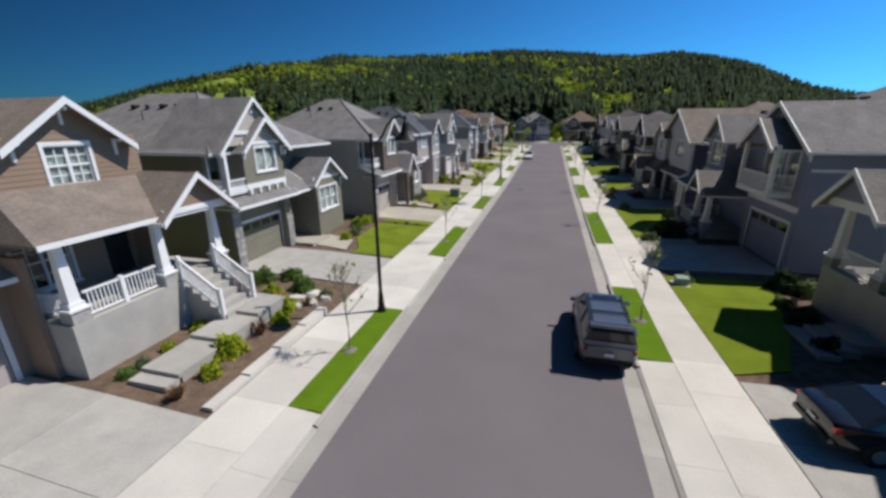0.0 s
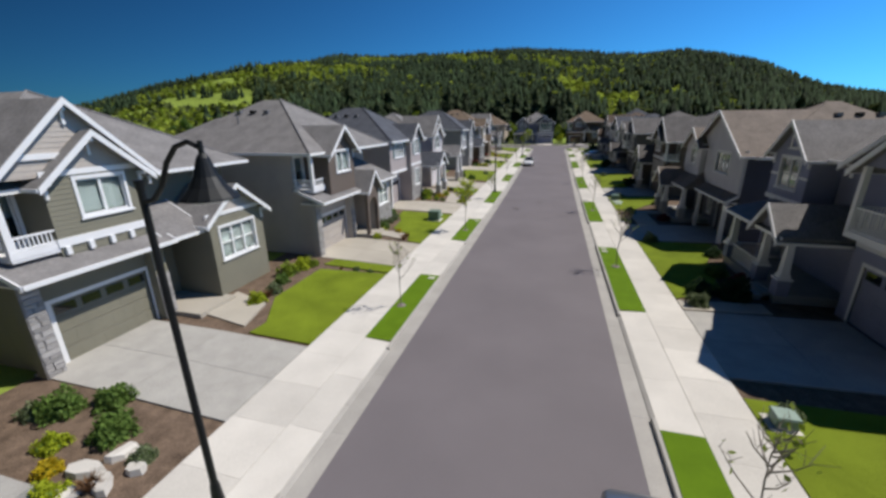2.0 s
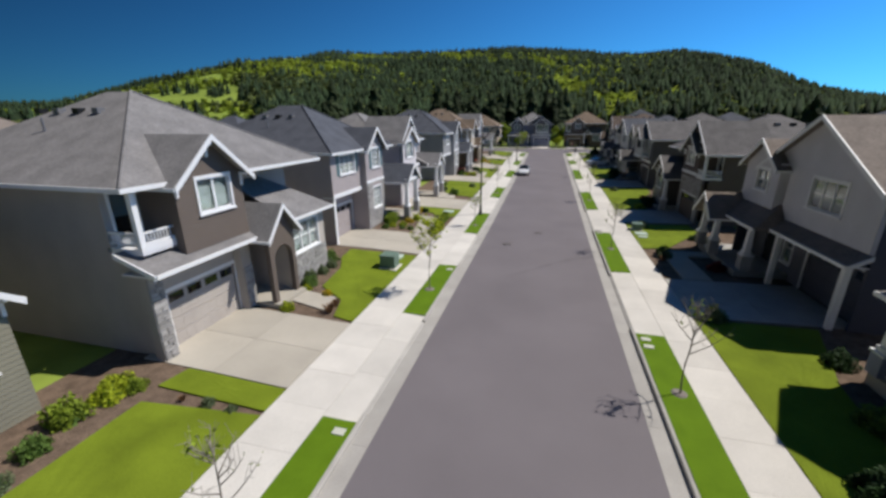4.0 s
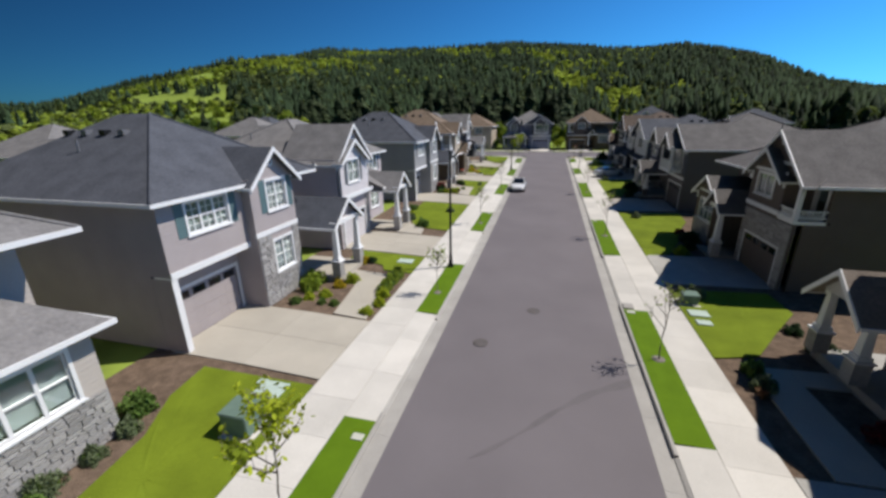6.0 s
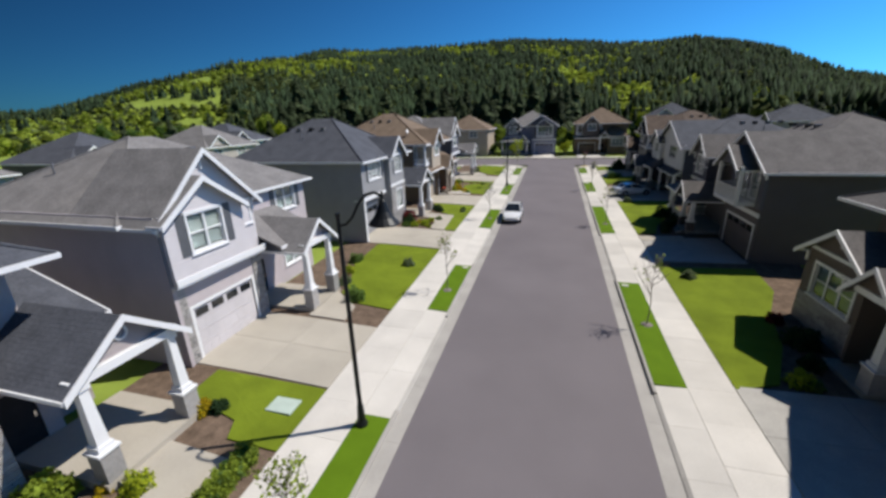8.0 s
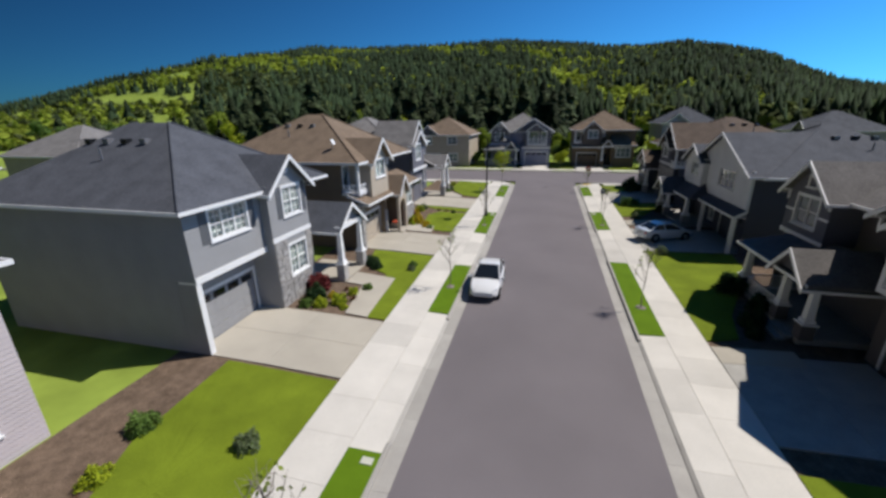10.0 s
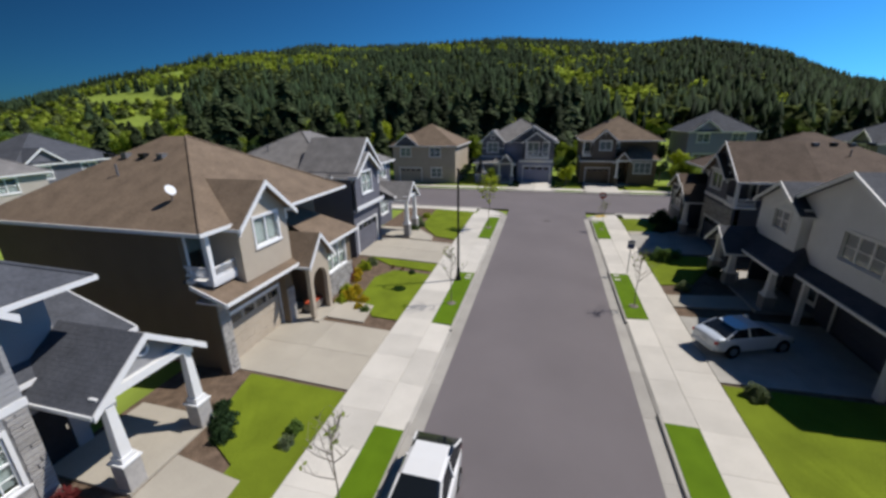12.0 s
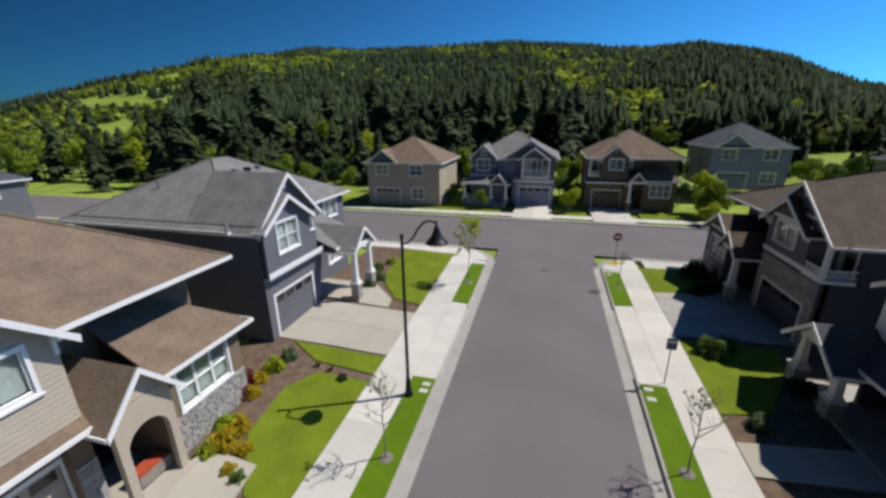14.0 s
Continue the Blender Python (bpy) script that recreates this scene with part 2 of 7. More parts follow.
EDGE = {-1: 8.18, 1: 7.68}  # back of the pavement
RSTRIPS = ((10.6, 17.4), (25.5, 35.9), (43.8, 53.3), (62.1, 72.2), (82.8, 92.7), (101.0, 107.6), (116.0, 122.0))


def kerb_run(s, strips):
    """Gutter pans and kerbs; the kerb dips where drives cross."""
    lows, spans, y = [], [], -30.0
    for a, b in strips:
        spans += [(y, a - 0.5, 0.04), (a - 0.5, b + 0.5, 0.14)]
        y = b + 0.5
    spans.append((y, 122.5, 0.14))
    g = tagged(new("gutter"), "pale concrete gutter pan beside the street", "gutter", kind="structure")
    for k, y in enumerate(np.arange(-30, 122, 3.0)):
        bm = bmesh.new()
        y1 = y + 2.993
        poly(bm, ([(near(s, 4.3), y, zg(y) + 0.012), (near(s, 4.86), y, zg(y) + 0.006), (near(s, 4.86), y1, zg(y1) + 0.006), (near(s, 4.3), y1, zg(y1) + 0.012)],
                  [(near(s, 4.3), y, zg(y) - 0.2), (near(s, 4.86), y, zg(y) - 0.2), (near(s, 4.86), y1, zg(y1) - 0.2), (near(s, 4.3), y1, zg(y1) - 0.2)]))
        finish("gutter_slab", bm, GUTTER, g)
    c = tagged(new("kerb"), "low pale concrete kerb stepping up from the street", "kerb", kind="structure")
    for a, b, h in spans:
        n = max(1, int((b - a) / 3))
        for y, y1 in zip(np.linspace(a, b, n + 1), np.linspace(a, b, n + 1)[1:]):
            bm = bmesh.new()
            ring = lambda yy: [(near(s, 4.86), yy, zg(yy) - 0.2), (near(s, 4.86), yy, zg(yy) + h - 0.03), (near(s, 4.89), yy, zg(yy) + h), (near(s, 5.0), yy, zg(yy) + max(h, 0.08)), (near(s, 5.0), yy, zg(yy) - 0.2)]
            poly(bm, (ring(y), ring(y1 - 0.01)))
            finish("kerb_stone", bm, GUTTER, c)


def corner(s):
    """Rounded kerb and pavement at the street corner."""
    k = tagged(new("kerb"), "rounded pale concrete corner kerb", "kerb", kind="structure")
    for i in range(8):
        bm = bmesh.new()
        a0, a1 = radians(i * 90 / 8), radians((i + 1) * 90 / 8)
        ring = lambda a: [(near(s, 7.86 - r * math.cos(a)), 122.5 + r * math.sin(a) + 0.0, zg(122) + h) for r, h in ((3.5, -0.1), (3.5, 0.01), (3.02, 0.02), (3.0, 0.13), (2.8, 0.13), (2.8, -0.1))]
        poly(bm, (ring(a0), ring(a1)))
        finish("kerb_stone", bm, GUTTER, k)
    bm = bmesh.new()
    bx(bm, near(s, 7.86), s * 120, 125.3, 126.1, 0.9, zg(124) + 0.12)
    finish("kerb_stone", bm, GUTTER, k)
    bm = bmesh.new()
    ring = [(near(s, 7.86 - 2.8 * math.cos(radians(a))), 122.5 + 2.8 * math.sin(radians(a)), zg(123) + 0.13) for a in range(0, 91, 10)] + [(near(s, 7.86), 122.4, zg(123) + 0.13)]
    slab(bm, ring, 0.2)
    tagged(finish("pavement", bm, CONCRETE), "pale concrete corner ramp of the pavement", "pavement", kind="structure")
    far = tagged(sheet("pavement", s * 8.2 if s > 0 else -60, 60 if s > 0 else -8.2, 123.6, 125.3, lambda x, y: zg(y) + 0.14, CONCRETE, 20, 2.0, 0.2), "pale concrete pavement along the cross street", "pavement", kind="structure")


def strip_lawn(s, a, b):
    g = sheet("verge", min(near(s, 5.0), near(s, 6.2)), max(near(s, 5.0), near(s, 6.2)), a, b, lambda x, y: zg(y) + 0.155 + 0.02 * noise.noise(Vector((x * 2, y, 1.7))), STRIPLAWN, 4, 0.6, 0.2)
    tagged(g, "narrow bright green mown grass verge by the kerb", "verge", "verges", "structure")


def paving(s, strips):
    """Pavement slabs with open joints, and the drive aprons between the verges."""
    p = tagged(new("pavement"), "pale concrete pavement of square slabs with joints", "pavement", kind="structure")
    for y in np.arange(-29.0, 122, 1.9):
        bm = bmesh.new()
        x0, x1, y1 = near(s, 6.21), s * EDGE[s], y + 1.893
        e = lambda z: [(x0, y, zg(y) + z), (x1, y, zg(y) + z), (x1, y1, zg(y1) + z), (x0, y1, zg(y1) + z)]
        poly(bm, (e(-0.1), e(0.148 + 0.004 * random.random())))
        finish("slab", bm, CONCRETE, p)
    a = tagged(new("pavement"), "pale concrete drive apron crossing the verge", "pavement", kind="structure")
    y = -30.0
    for s0, s1 in list(strips) + [(122.4, 122.4)]:
        n = max(1, round((s0 - y) / 2.4))
        for q, q1 in zip(np.linspace(y, s0, n + 1), np.linspace(y, s0, n + 1)[1:]):
            bm = bmesh.new()
            x0, x1, q1 = near(s, 5.005), near(s, 6.195), q1 - 0.007
            poly(bm, ([(x0, q, zg(q) - 0.1), (x1, q, zg(q) - 0.1), (x1, q1, zg(q1) - 0.1), (x0, q1, zg(q1) - 0.1)],
                      [(x0, q, zg(q) + 0.09), (x1, q, zg(q) + 0.147), (x1, q1, zg(q1) + 0.147), (x0, q1, zg(q1) + 0.09)]))
            finish("slab", bm, CONCRETE, a)
        y = s1


for s, strips in ((-1, LSTRIPS), (1, RSTRIPS)):
    kerb_run(s, strips)
    corner(s)
    paving(s, strips)
    for a, b in strips:
        strip_lawn(s, a, b)

# far side of the cross street
farkerb = new("kerb")
tagged(farkerb, "pale concrete kerb along the cross street", "kerb", kind="structure")
for x in np.arange(-60, 60, 4.0):
    bm = bmesh.new()
    bx(bm, x, x + 3.98, 138.3, 139.0, 0.9, zg(139) + 0.12)
    finish("kerb_stone", bm, GUTTER, farkerb)
farpave = tagged(new("pavement"), "pale concrete pavement beyond the cross street", "pavement", kind="structure")
for x in np.arange(-60, 60, 2.0):
    bm = bmesh.new()
    bx(bm, x, x + 1.985, 139.9, 141.6, 0.9, zg(139) + 0.14)
    finish("slab", bm, CONCRETE, farpave)
for x0, x1, c in ((-60, -6.2, 0), (1.2, 5.0, 0), (11.5, 60, 0)):
    tagged(sheet("lawn", x0, x1, 141.6, 147.5, lambda x, y: zg(y) + 0.14 + 0.03 * noise.noise(Vector((x, y, 2))), LAWN, 12, 1.0, 0.2), "bright green mown lawn before the end houses", "lawn", "lawns", "structure")
    tagged(sheet("verge", x0, x1, 139.0, 139.9, lambda x, y: zg(y) + 0.15, STRIPLAWN, 8, 0.5, 0.2), "narrow green grass verge", "verge", "verges", "structure")

# yards: mulch beds with lawns, drives and walks on them
for s in (-1, 1):
    tagged(sheet("planting_bed", min(s * EDGE[s], s * 16.5), max(s * EDGE[s], s * 16.5), -20, 123.6, lambda x, y: gz(x, y) - 0.02 + 0.02 * noise.noise(Vector((x * 3, y * 3, 5))), MULCH, 14, 0.7),
           "dark brown bark mulch planting bed before the houses", "planting bed", kind="structure")


def lawn(pts, cuts=3):
    """A mown lawn inside an outline, draped on the yard."""
    bm = bmesh.new()
    c = Vector((sum(p[0] for p in pts) / len(pts), sum(p[1] for p in pts) / len(pts), 0))
    fine = []
    for i, p in enumerate(pts):
        q = pts[(i + 1) % len(pts)]
        n = max(1, int(math.hypot(q[0] - p[0], q[1] - p[1]) / 0.5))
        fine += [(p[0] + (q[0] - p[0]) * k / n, p[1] + (q[1] - p[1]) * k / n) for k in range(n)]
    rings = [[bm.verts.new((x, y, gz(x, y) + 0.0)) for x, y in fine]]
    for t in (0.0, 0.25, 0.5, 0.75, 0.95):
        rings.append([bm.verts.new((x + (c.x - x) * t * 0.98, y + (c.y - y) * t * 0.98, gz(x + (c.x - x) * t, y + (c.y - y) * t) + 0.05 + 0.015 * noise.noise(Vector((x * 1.5, y * 1.5, t * 3))))) for x, y in fine])
    n = len(fine)
    for r, s in zip(rings, rings[1:]):
        for k in range(n):
            bm.faces.new((r[k], r[(k + 1) % n], s[(k + 1) % n], s[k]))
    bm.faces.new(rings[-1])
    bmesh.ops.recalc_face_normals(bm, faces=bm.faces)
    ob = finish("lawn", bm, LAWN)
    if ob.data.polygons[0].normal.z < -0.5:
        ob.data.flip_normals()
    return tagged(ob, "bright green mown front lawn with a clean edge", "lawn", "lawns", "structure")


def drive(s, y0, y1, xh, cols=2, mat=None):
    """A concrete drive in large panels from the pavement to the garage."""
    d = tagged(new("driveway"), "broad light concrete driveway panels before a garage", "driveway", "driveways", "structure")
    xs = np.linspace(EDGE[s] + 0.01, xh, 3)
    for x0, x1 in zip(xs, xs[1:]):
        for q, q1 in zip(np.linspace(y0, y1, cols + 1), np.linspace(y0, y1, cols + 1)[1:]):
            bm = bmesh.new()
            a = [(s * (x0 + 0.008), q + 0.008), (s * (x1 - 0.008), q + 0.008), (s * (x1 - 0.008), q1 - 0.008), (s * (x0 + 0.008), q1 - 0.008)]
            poly(bm, ([(x, y, gz(x, y) - 0.2) for x, y in a], [(x, y, gz(x, y) + 0.045) for x, y in a]))
            finish("slab", bm, mat or DRIVE, d)


def walkway(pts, h=0.06, mat=None):
    bm = bmesh.new()
    slab(bm, [(x, y, gz(x, y) + h) for x, y in pts], 0.25)
    tagged(finish("walkway", bm, mat or DRIVE), "light concrete front walkway", "walkway", "walkways", "structure")
# ---- houses ----
class House:
    """Frame of a house: u runs along the street, v from the front wall backwards, z up from the yard."""

    def __init__(self, label, x, y, side, siding_mat, roof_mat, upper=None, trim=None, turn=None, z=None, su=1.0, sz=1.0):
        self.f = 1 if side <= 0 else -1
        rz = 90 if turn is None else turn
        if turn is not None:
            self.f = 1
        self.root = empty("house", pose(x, y, gz(x, y) if z is None else z, 0, 0, rz) @ Matrix.Diagonal((su, 1, sz, 1)), label, "house", "houses along the street")
        self.wall_mat, self.roof_mat, self.upper, self.trim = siding_mat, roof_mat, upper or siding_mat, trim or WHITE

    def add(self, name, bm, mat, parent=None, label=""):
        return finish(name, bm, mat, parent or self.root, label, self.f)

    def box(self, name, u0, u1, v0, v1, z0, z1, mat, parent=None, label=""):
        bm = bmesh.new()
        bx(bm, u0, u1, v0, v1, z0, z1)
        return self.add(name, bm, mat, parent, label)

    def laps(self, bm, span, z0, z1, put, cuts=()):
        """Lap boards on a wall: each course stands proud at its foot. span(z) gives the run at a height."""
        step = 0.18
        for k in range(int(z0 / step - 0.001), int(z1 / step) + 1):
            a, b = max(k * step, z0), min((k + 1) * step, z1)
            if b - a < 0.05:
                continue
            p, q = span(b)
            runs = [(p, q)]
            for c in cuts:
                if c[2] < b - 0.02 and c[3] > a + 0.02:
                    runs = [r for x, y in runs for r in ((x, min(y, c[0])), (max(x, c[1]), y))]
            for x, y in runs:
                if y - x < 0.06:
                    continue
                r = [bm.verts.new(put(*c)) for c in ((x, a, 0.016), (y, a, 0.016), (y, b, 0.003), (x, b, 0.003), (x, a, 0.003), (y, a, 0.003))]
                bm.faces.new(r[:4])
                bm.faces.new((r[0], r[4], r[5], r[1]))
        bmesh.ops.remove_doubles(bm, verts=bm.verts, dist=0.0005)

    def side(self, u, v0, v1, z0, z1, mat):
        """Lap boards on the near end wall of a house."""
        bm = bmesh.new()
        self.laps(bm, lambda z: (v0, v1), z0, z1, lambda v, z, e: (u - e, v, z))
        return tagged(self.add("siding", bm, mat), kind="stuff")

    def wall(self, u0, u1, z0, z1, v, mat, holes=(), t=0.18):
        """A front wall with openings right through it."""
        us = sorted({u0, u1, *(min(max(q, u0), u1) for h in holes for q in h[:2])})
        zs = sorted({z0, z1, *(min(max(q, z0), z1) for h in holes for q in h[2:])})
        bm = bmesh.new()
        grid, nu, nz = {}, len(us), len(zs)
        solid = [[not any(h[0] - 1e-6 <= us[i] and us[i + 1] <= h[1] + 1e-6 and h[2] - 1e-6 <= zs[j] and zs[j + 1] <= h[3] + 1e-6 for h in holes) for j in range(nz - 1)] for i in range(nu - 1)]

        def vert(i, j, k):
            if (i, j, k) not in grid:
                grid[i, j, k] = bm.verts.new((us[i], v + t * k, zs[j]))
            return grid[i, j, k]
        for i in range(nu - 1):
            for j in range(nz - 1):
                if not solid[i][j]:
                    continue
                for k in (0, 1):
                    bm.faces.new((vert(i, j, k), vert(i + 1, j, k), vert(i + 1, j + 1, k), vert(i, j + 1, k)))
                for di, dj, e in ((-1, 0, ((i, j), (i, j + 1))), (1, 0, ((i + 1, j), (i + 1, j + 1))), (0, -1, ((i, j), (i + 1, j))), (0, 1, ((i, j + 1), (i + 1, j + 1)))):
                    a, b = i + di, j + dj
                    if not (0 <= a < nu - 1 and 0 <= b < nz - 1 and solid[a][b]):
                        bm.faces.new((vert(*e[0], 0), vert(*e[1], 0), vert(*e[1], 1), vert(*e[0], 1)))
        ob = self.add("wall", bm, mat)
        bm = bmesh.new()
        self.laps(bm, lambda z: (u0, u1), z0, z1, lambda u, z, e: (u, v - e, z), holes)
        tagged(self.add("siding", bm, mat, ob), kind="stuff")
        return ob

    def shell(self, u0, u1, v0, v1, z0, z1, mat, holes=(), front=True):
        if front:
            self.wall(u0, u1, z0, z1, v0, mat, holes)
        self.box("wall", u0, u0 + 0.18, v0 + 0.18, v1, z0, z1, mat)
        self.box("wall", u1 - 0.18, u1, v0 + 0.18, v1, z0, z1, mat)
        self.box("wall", u0 + 0.18, u1 - 0.18, v1 - 0.18, v1, z0, z1, mat)

    def gable_wall(self, u0, u1, ze, zr, v, mat, um=None, t=0.16):
        um = (u0 + u1) / 2 if um is None else um
        bm = bmesh.new()
        r = [(u0, ze), (u1, ze), (um, zr)]
        poly(bm, ([(u, v, z) for u, z in r], [(u, v + t, z) for u, z in r]))
        ob = self.add("gable_wall", bm, mat)
        bm = bmesh.new()
        self.laps(bm, lambda z: (u0 + (um - u0) * (z - ze) / (zr - ze) + 0.05, u1 - (u1 - um) * (z - ze) / (zr - ze) - 0.05), ze, zr - 0.2, lambda u, z, e: (u, v - e, z))
        tagged(self.add("siding", bm, mat, ob), kind="stuff")
        return ob

    def board(self, a, b, v, depth=0.24, t=0.06, parent=None, name="bargeboard", mat=None):
        """A trim board along a rake from (u, z) to (u, z)."""
        bm = bmesh.new()
        r = [(a[0], a[1]), (b[0], b[1]), (b[0], b[1] - depth), (a[0], a[1] - depth)]
        poly(bm, ([(u, v, z) for u, z in r], [(u, v + t, z) for u, z in r]))
        return self.add(name, bm, mat or self.trim, parent)

    def gable_roof(self, u0, u1, v0, v1, ze, zr, ov=0.35, front=0.4, fill=None, brackets=False, t=0.1):
        """A roof with its ridge running back from the street, white bargeboards, and the wall under its front end."""
        um = (u0 + u1) / 2
        p = (zr - ze) / (um - u0)
        bm = bmesh.new()
        lo = ze - ov * p
        for a in (u0 - ov, u1 + ov):
            slab(bm, [(a, v0 - front, lo), (um, v0 - front, zr), (um, v1, zr), (a, v1, lo)], t)
        roof = self.add("roof", bm, self.roof_mat)
        for a in (u0 - ov, u1 + ov):
            self.board((a, lo + 0.02), (um, zr + 0.02), v0 - front - 0.062, parent=roof)
            self.box("gutter", min(a, a + (0.05 if a > um else -0.05)), max(a, a + (0.05 if a > um else -0.05)), v0 - front, v1, lo - 0.13, lo + 0.0, self.trim, roof)
        if brackets:
            for a in (u0 + 0.05, u1 - 0.05, um):
                zz = ze - 0.15 if a != um else zr - 0.3
                bm = bmesh.new()
                bx(bm, a - 0.05, a + 0.05, v0 - front + 0.05, v0, zz - 0.12, zz)
                bx(bm, a - 0.05, a + 0.05, v0 - 0.1, v0, zz - 0.6, zz - 0.12)
                self.add("bracket", bm, self.trim, roof)
        if fill:
            self.gable_wall(u0, u1, ze, zr - 0.02, v0 + 0.01, fill)
        return roof

    def hip_roof(self, u0, u1, v0, v1, ze, rise, ov=0.45, t=0.1, pitch=None, vents=0):
        a0, a1, b0, b1 = u0 - ov, u1 + ov, v0 - ov, v1 + ov
        half = min(a1 - a0, b1 - b0) / 2
        p = rise / half
        zr, lo = ze + rise - ov * p, ze - ov * p
        if a1 - a0 >= b1 - b0:
            r0, r1 = (a0 + half, (b0 + b1) / 2, zr), (a1 - half, (b0 + b1) / 2, zr)
            planes = [[(a0, b0, lo), (a1, b0, lo), r1, r0], [(a0, b1, lo), (a1, b1, lo), r1, r0], [(a0, b0, lo), (a0, b1, lo), r0], [(a1, b0, lo), (a1, b1, lo), r1]]
        else:
            r0, r1 = ((a0 + a1) / 2, b0 + half, zr), ((a0 + a1) / 2, b1 - half, zr)
            planes = [[(a0, b0, lo), (a0, b1, lo), r1, r0], [(a1, b0, lo), (a1, b1, lo), r1, r0], [(a0, b0, lo), (a1, b0, lo), r0], [(a0, b1, lo), (a1, b1, lo), r1]]
        bm = bmesh.new()
        for q in planes:
            slab(bm, q, t)
        roof = self.add("roof", bm, self.roof_mat)
        for x0, x1, y0, y1 in ((a0, a1, b0 - 0.06, b0), (a0, a1, b1, b1 + 0.06), (a0 - 0.06, a0, b0 - 0.06, b1 + 0.06), (a1, a1 + 0.06, b0 - 0.06, b1 + 0.06)):
            self.box("gutter", x0, x1, y0, y1, lo - 0.15, lo + 0.01, self.trim, roof)
        for q in planes[:2]:
            bm = bmesh.new()
            A, B = Vector(q[0]), Vector(q[3])
            tube(bm, [A + Vector((0, 0, 0.02)), B + Vector((0, 0, 0.02))], [0.06, 0.06], 6)
            self.add("ridge_cap", bm, self.roof_mat, roof)
        for k in range(vents):
            u = a0 + (a1 - a0) * (0.2 + 0.16 * k)
            q0 = max(half - min(u - a0, a1 - u), 0) if a1 - a0 < b1 - b0 else half
            # on the near plane
            w = 0.72
            pos = (a0 + half * w, b0 + half + 1.2 * k, lo + p * half * w) if a1 - a0 < b1 - b0 else (a0 + half + 1.1 * k, b0 + half * w, lo + p * half * w)
            self.box("roof_vent", pos[0] - 0.18, pos[0] + 0.18, pos[1] - 0.18, pos[1] + 0.18, pos[2] - 0.05, pos[2] + 0.2, METAL if k % 2 else VENT, roof)
        if vents:
            bm = bmesh.new()
            c = (a0 + half * 0.5, b0 + half * 1.25, lo + p * half * 0.5)
            tube(bm, [(c[0], c[1], c[2] - 0.1), (c[0], c[1], c[2] + 0.55)], [0.05, 0.05], 8)
            self.add("vent_pipe", bm, VENT, roof)
        return roof

    def lean_roof(self, u0, u1, v0, v1, z0, z1, t=0.1):
        """A single slope that rises from the eave at v0 to the wall at v1."""
        bm = bmesh.new()
        slab(bm, [(u0, v0, z0), (u1, v0, z0), (u1 - 0.0, v1, z1), (u0 + 0.0, v1, z1)], t)
        roof = self.add("roof", bm, self.roof_mat)
        self.box("gutter", u0, u1, v0 - 0.06, v0, z0 - 0.15, z0 + 0.01, self.trim, roof)
        for a in (u0 - 0.05, u1):
            bm = bmesh.new()
            slab(bm, [(a, v0, z0 + 0.01), (a + 0.05, v0, z0 + 0.01), (a + 0.05, v1, z1 + 0.01), (a, v1, z1 + 0.01)], 0.2)
            self.add("bargeboard", bm, self.trim, roof)
        return roof

    def window(self, u0, u1, z0, z1, v, lights=2, bars=1, shutter=None, blind=0.93, side=1.0):
        """A framed window set into its opening: trim, sill, sashes, panes, blind, and shutters where it has them."""
        bm = bmesh.new()
        e = 0.11
        for q in ((u0 - e, u1 + e, z1, z1 + e + 0.03), (u0 - e, u0, z0, z1), (u1, u1 + e, z0, z1), (u0 - e, u1 + e, z0 - e, z0)):
            bx(bm, q[0], q[1], v - 0.05, v + 0.02, q[2], q[3])
        win = self.add("window", bm, self.trim)
        self.box("sill", u0 - e - 0.05, u1 + e + 0.05, v - 0.1, v - 0.05, z0 - e - 0.01, z0 - e + 0.06, self.trim, win)
        bm = bmesh.new()
        w = (u1 - u0) / lights
        for k in range(lights + 1):
            c = u0 + k * w
            bx(bm, max(c - 0.05, u0), min(c + 0.05, u1), v + 0.03, v + 0.1, z0, z1)
        bx(bm, u0, u1, v + 0.032, v + 0.098, z0, z0 + 0.06)
        bx(bm, u0, u1, v + 0.032, v + 0.098, z1 - 0.06, z1)
        if bars:
            bx(bm, u0, u1, v + 0.034, v + 0.096, (z0 + z1) / 2 - 0.03, (z0 + z1) / 2 + 0.03)
        if bars > 1:
            for k in range(lights):
                bx(bm, u0 + (k + 0.5) * w - 0.015, u0 + (k + 0.5) * w + 0.015, v + 0.05, v + 0.08, z0, z1)
            for q in (0.25, 0.75):
                bx(bm, u0, u1, v + 0.05, v + 0.08, z0 + (z1 - z0) * q - 0.015, z0 + (z1 - z0) * q + 0.015)
        self.add("sash", bm, self.trim, win)
        for k in range(lights):
            g = self.box("pane", u0 + k * w, u0 + (k + 1) * w, v + 0.06, v + 0.066, z0, z1, GLASS, win)
            g.visible_shadow = False
        if blind:
            self.box("blind", u0, u1, v + 0.15, v + 0.17, z1 - (z1 - z0) * blind, z1, BLIND, win)
        # flat near-black sheet paints the darkness of the room behind the panes
        self.box("room_shade_sheet", u0 - 0.3, u1 + 0.3, v + 0.7, v + 0.75, z0 - 0.3, z1 + 0.3, DARK, win)
        if shutter:
            for a in (u0 - e - 0.46, u1 + e + 0.02):
                bm = bmesh.new()
                bx(bm, a, a + 0.44, v - 0.03, v, z0 - 0.08, z1 + 0.1)
                self.add("shutter", bm, shutter, win)
        return win

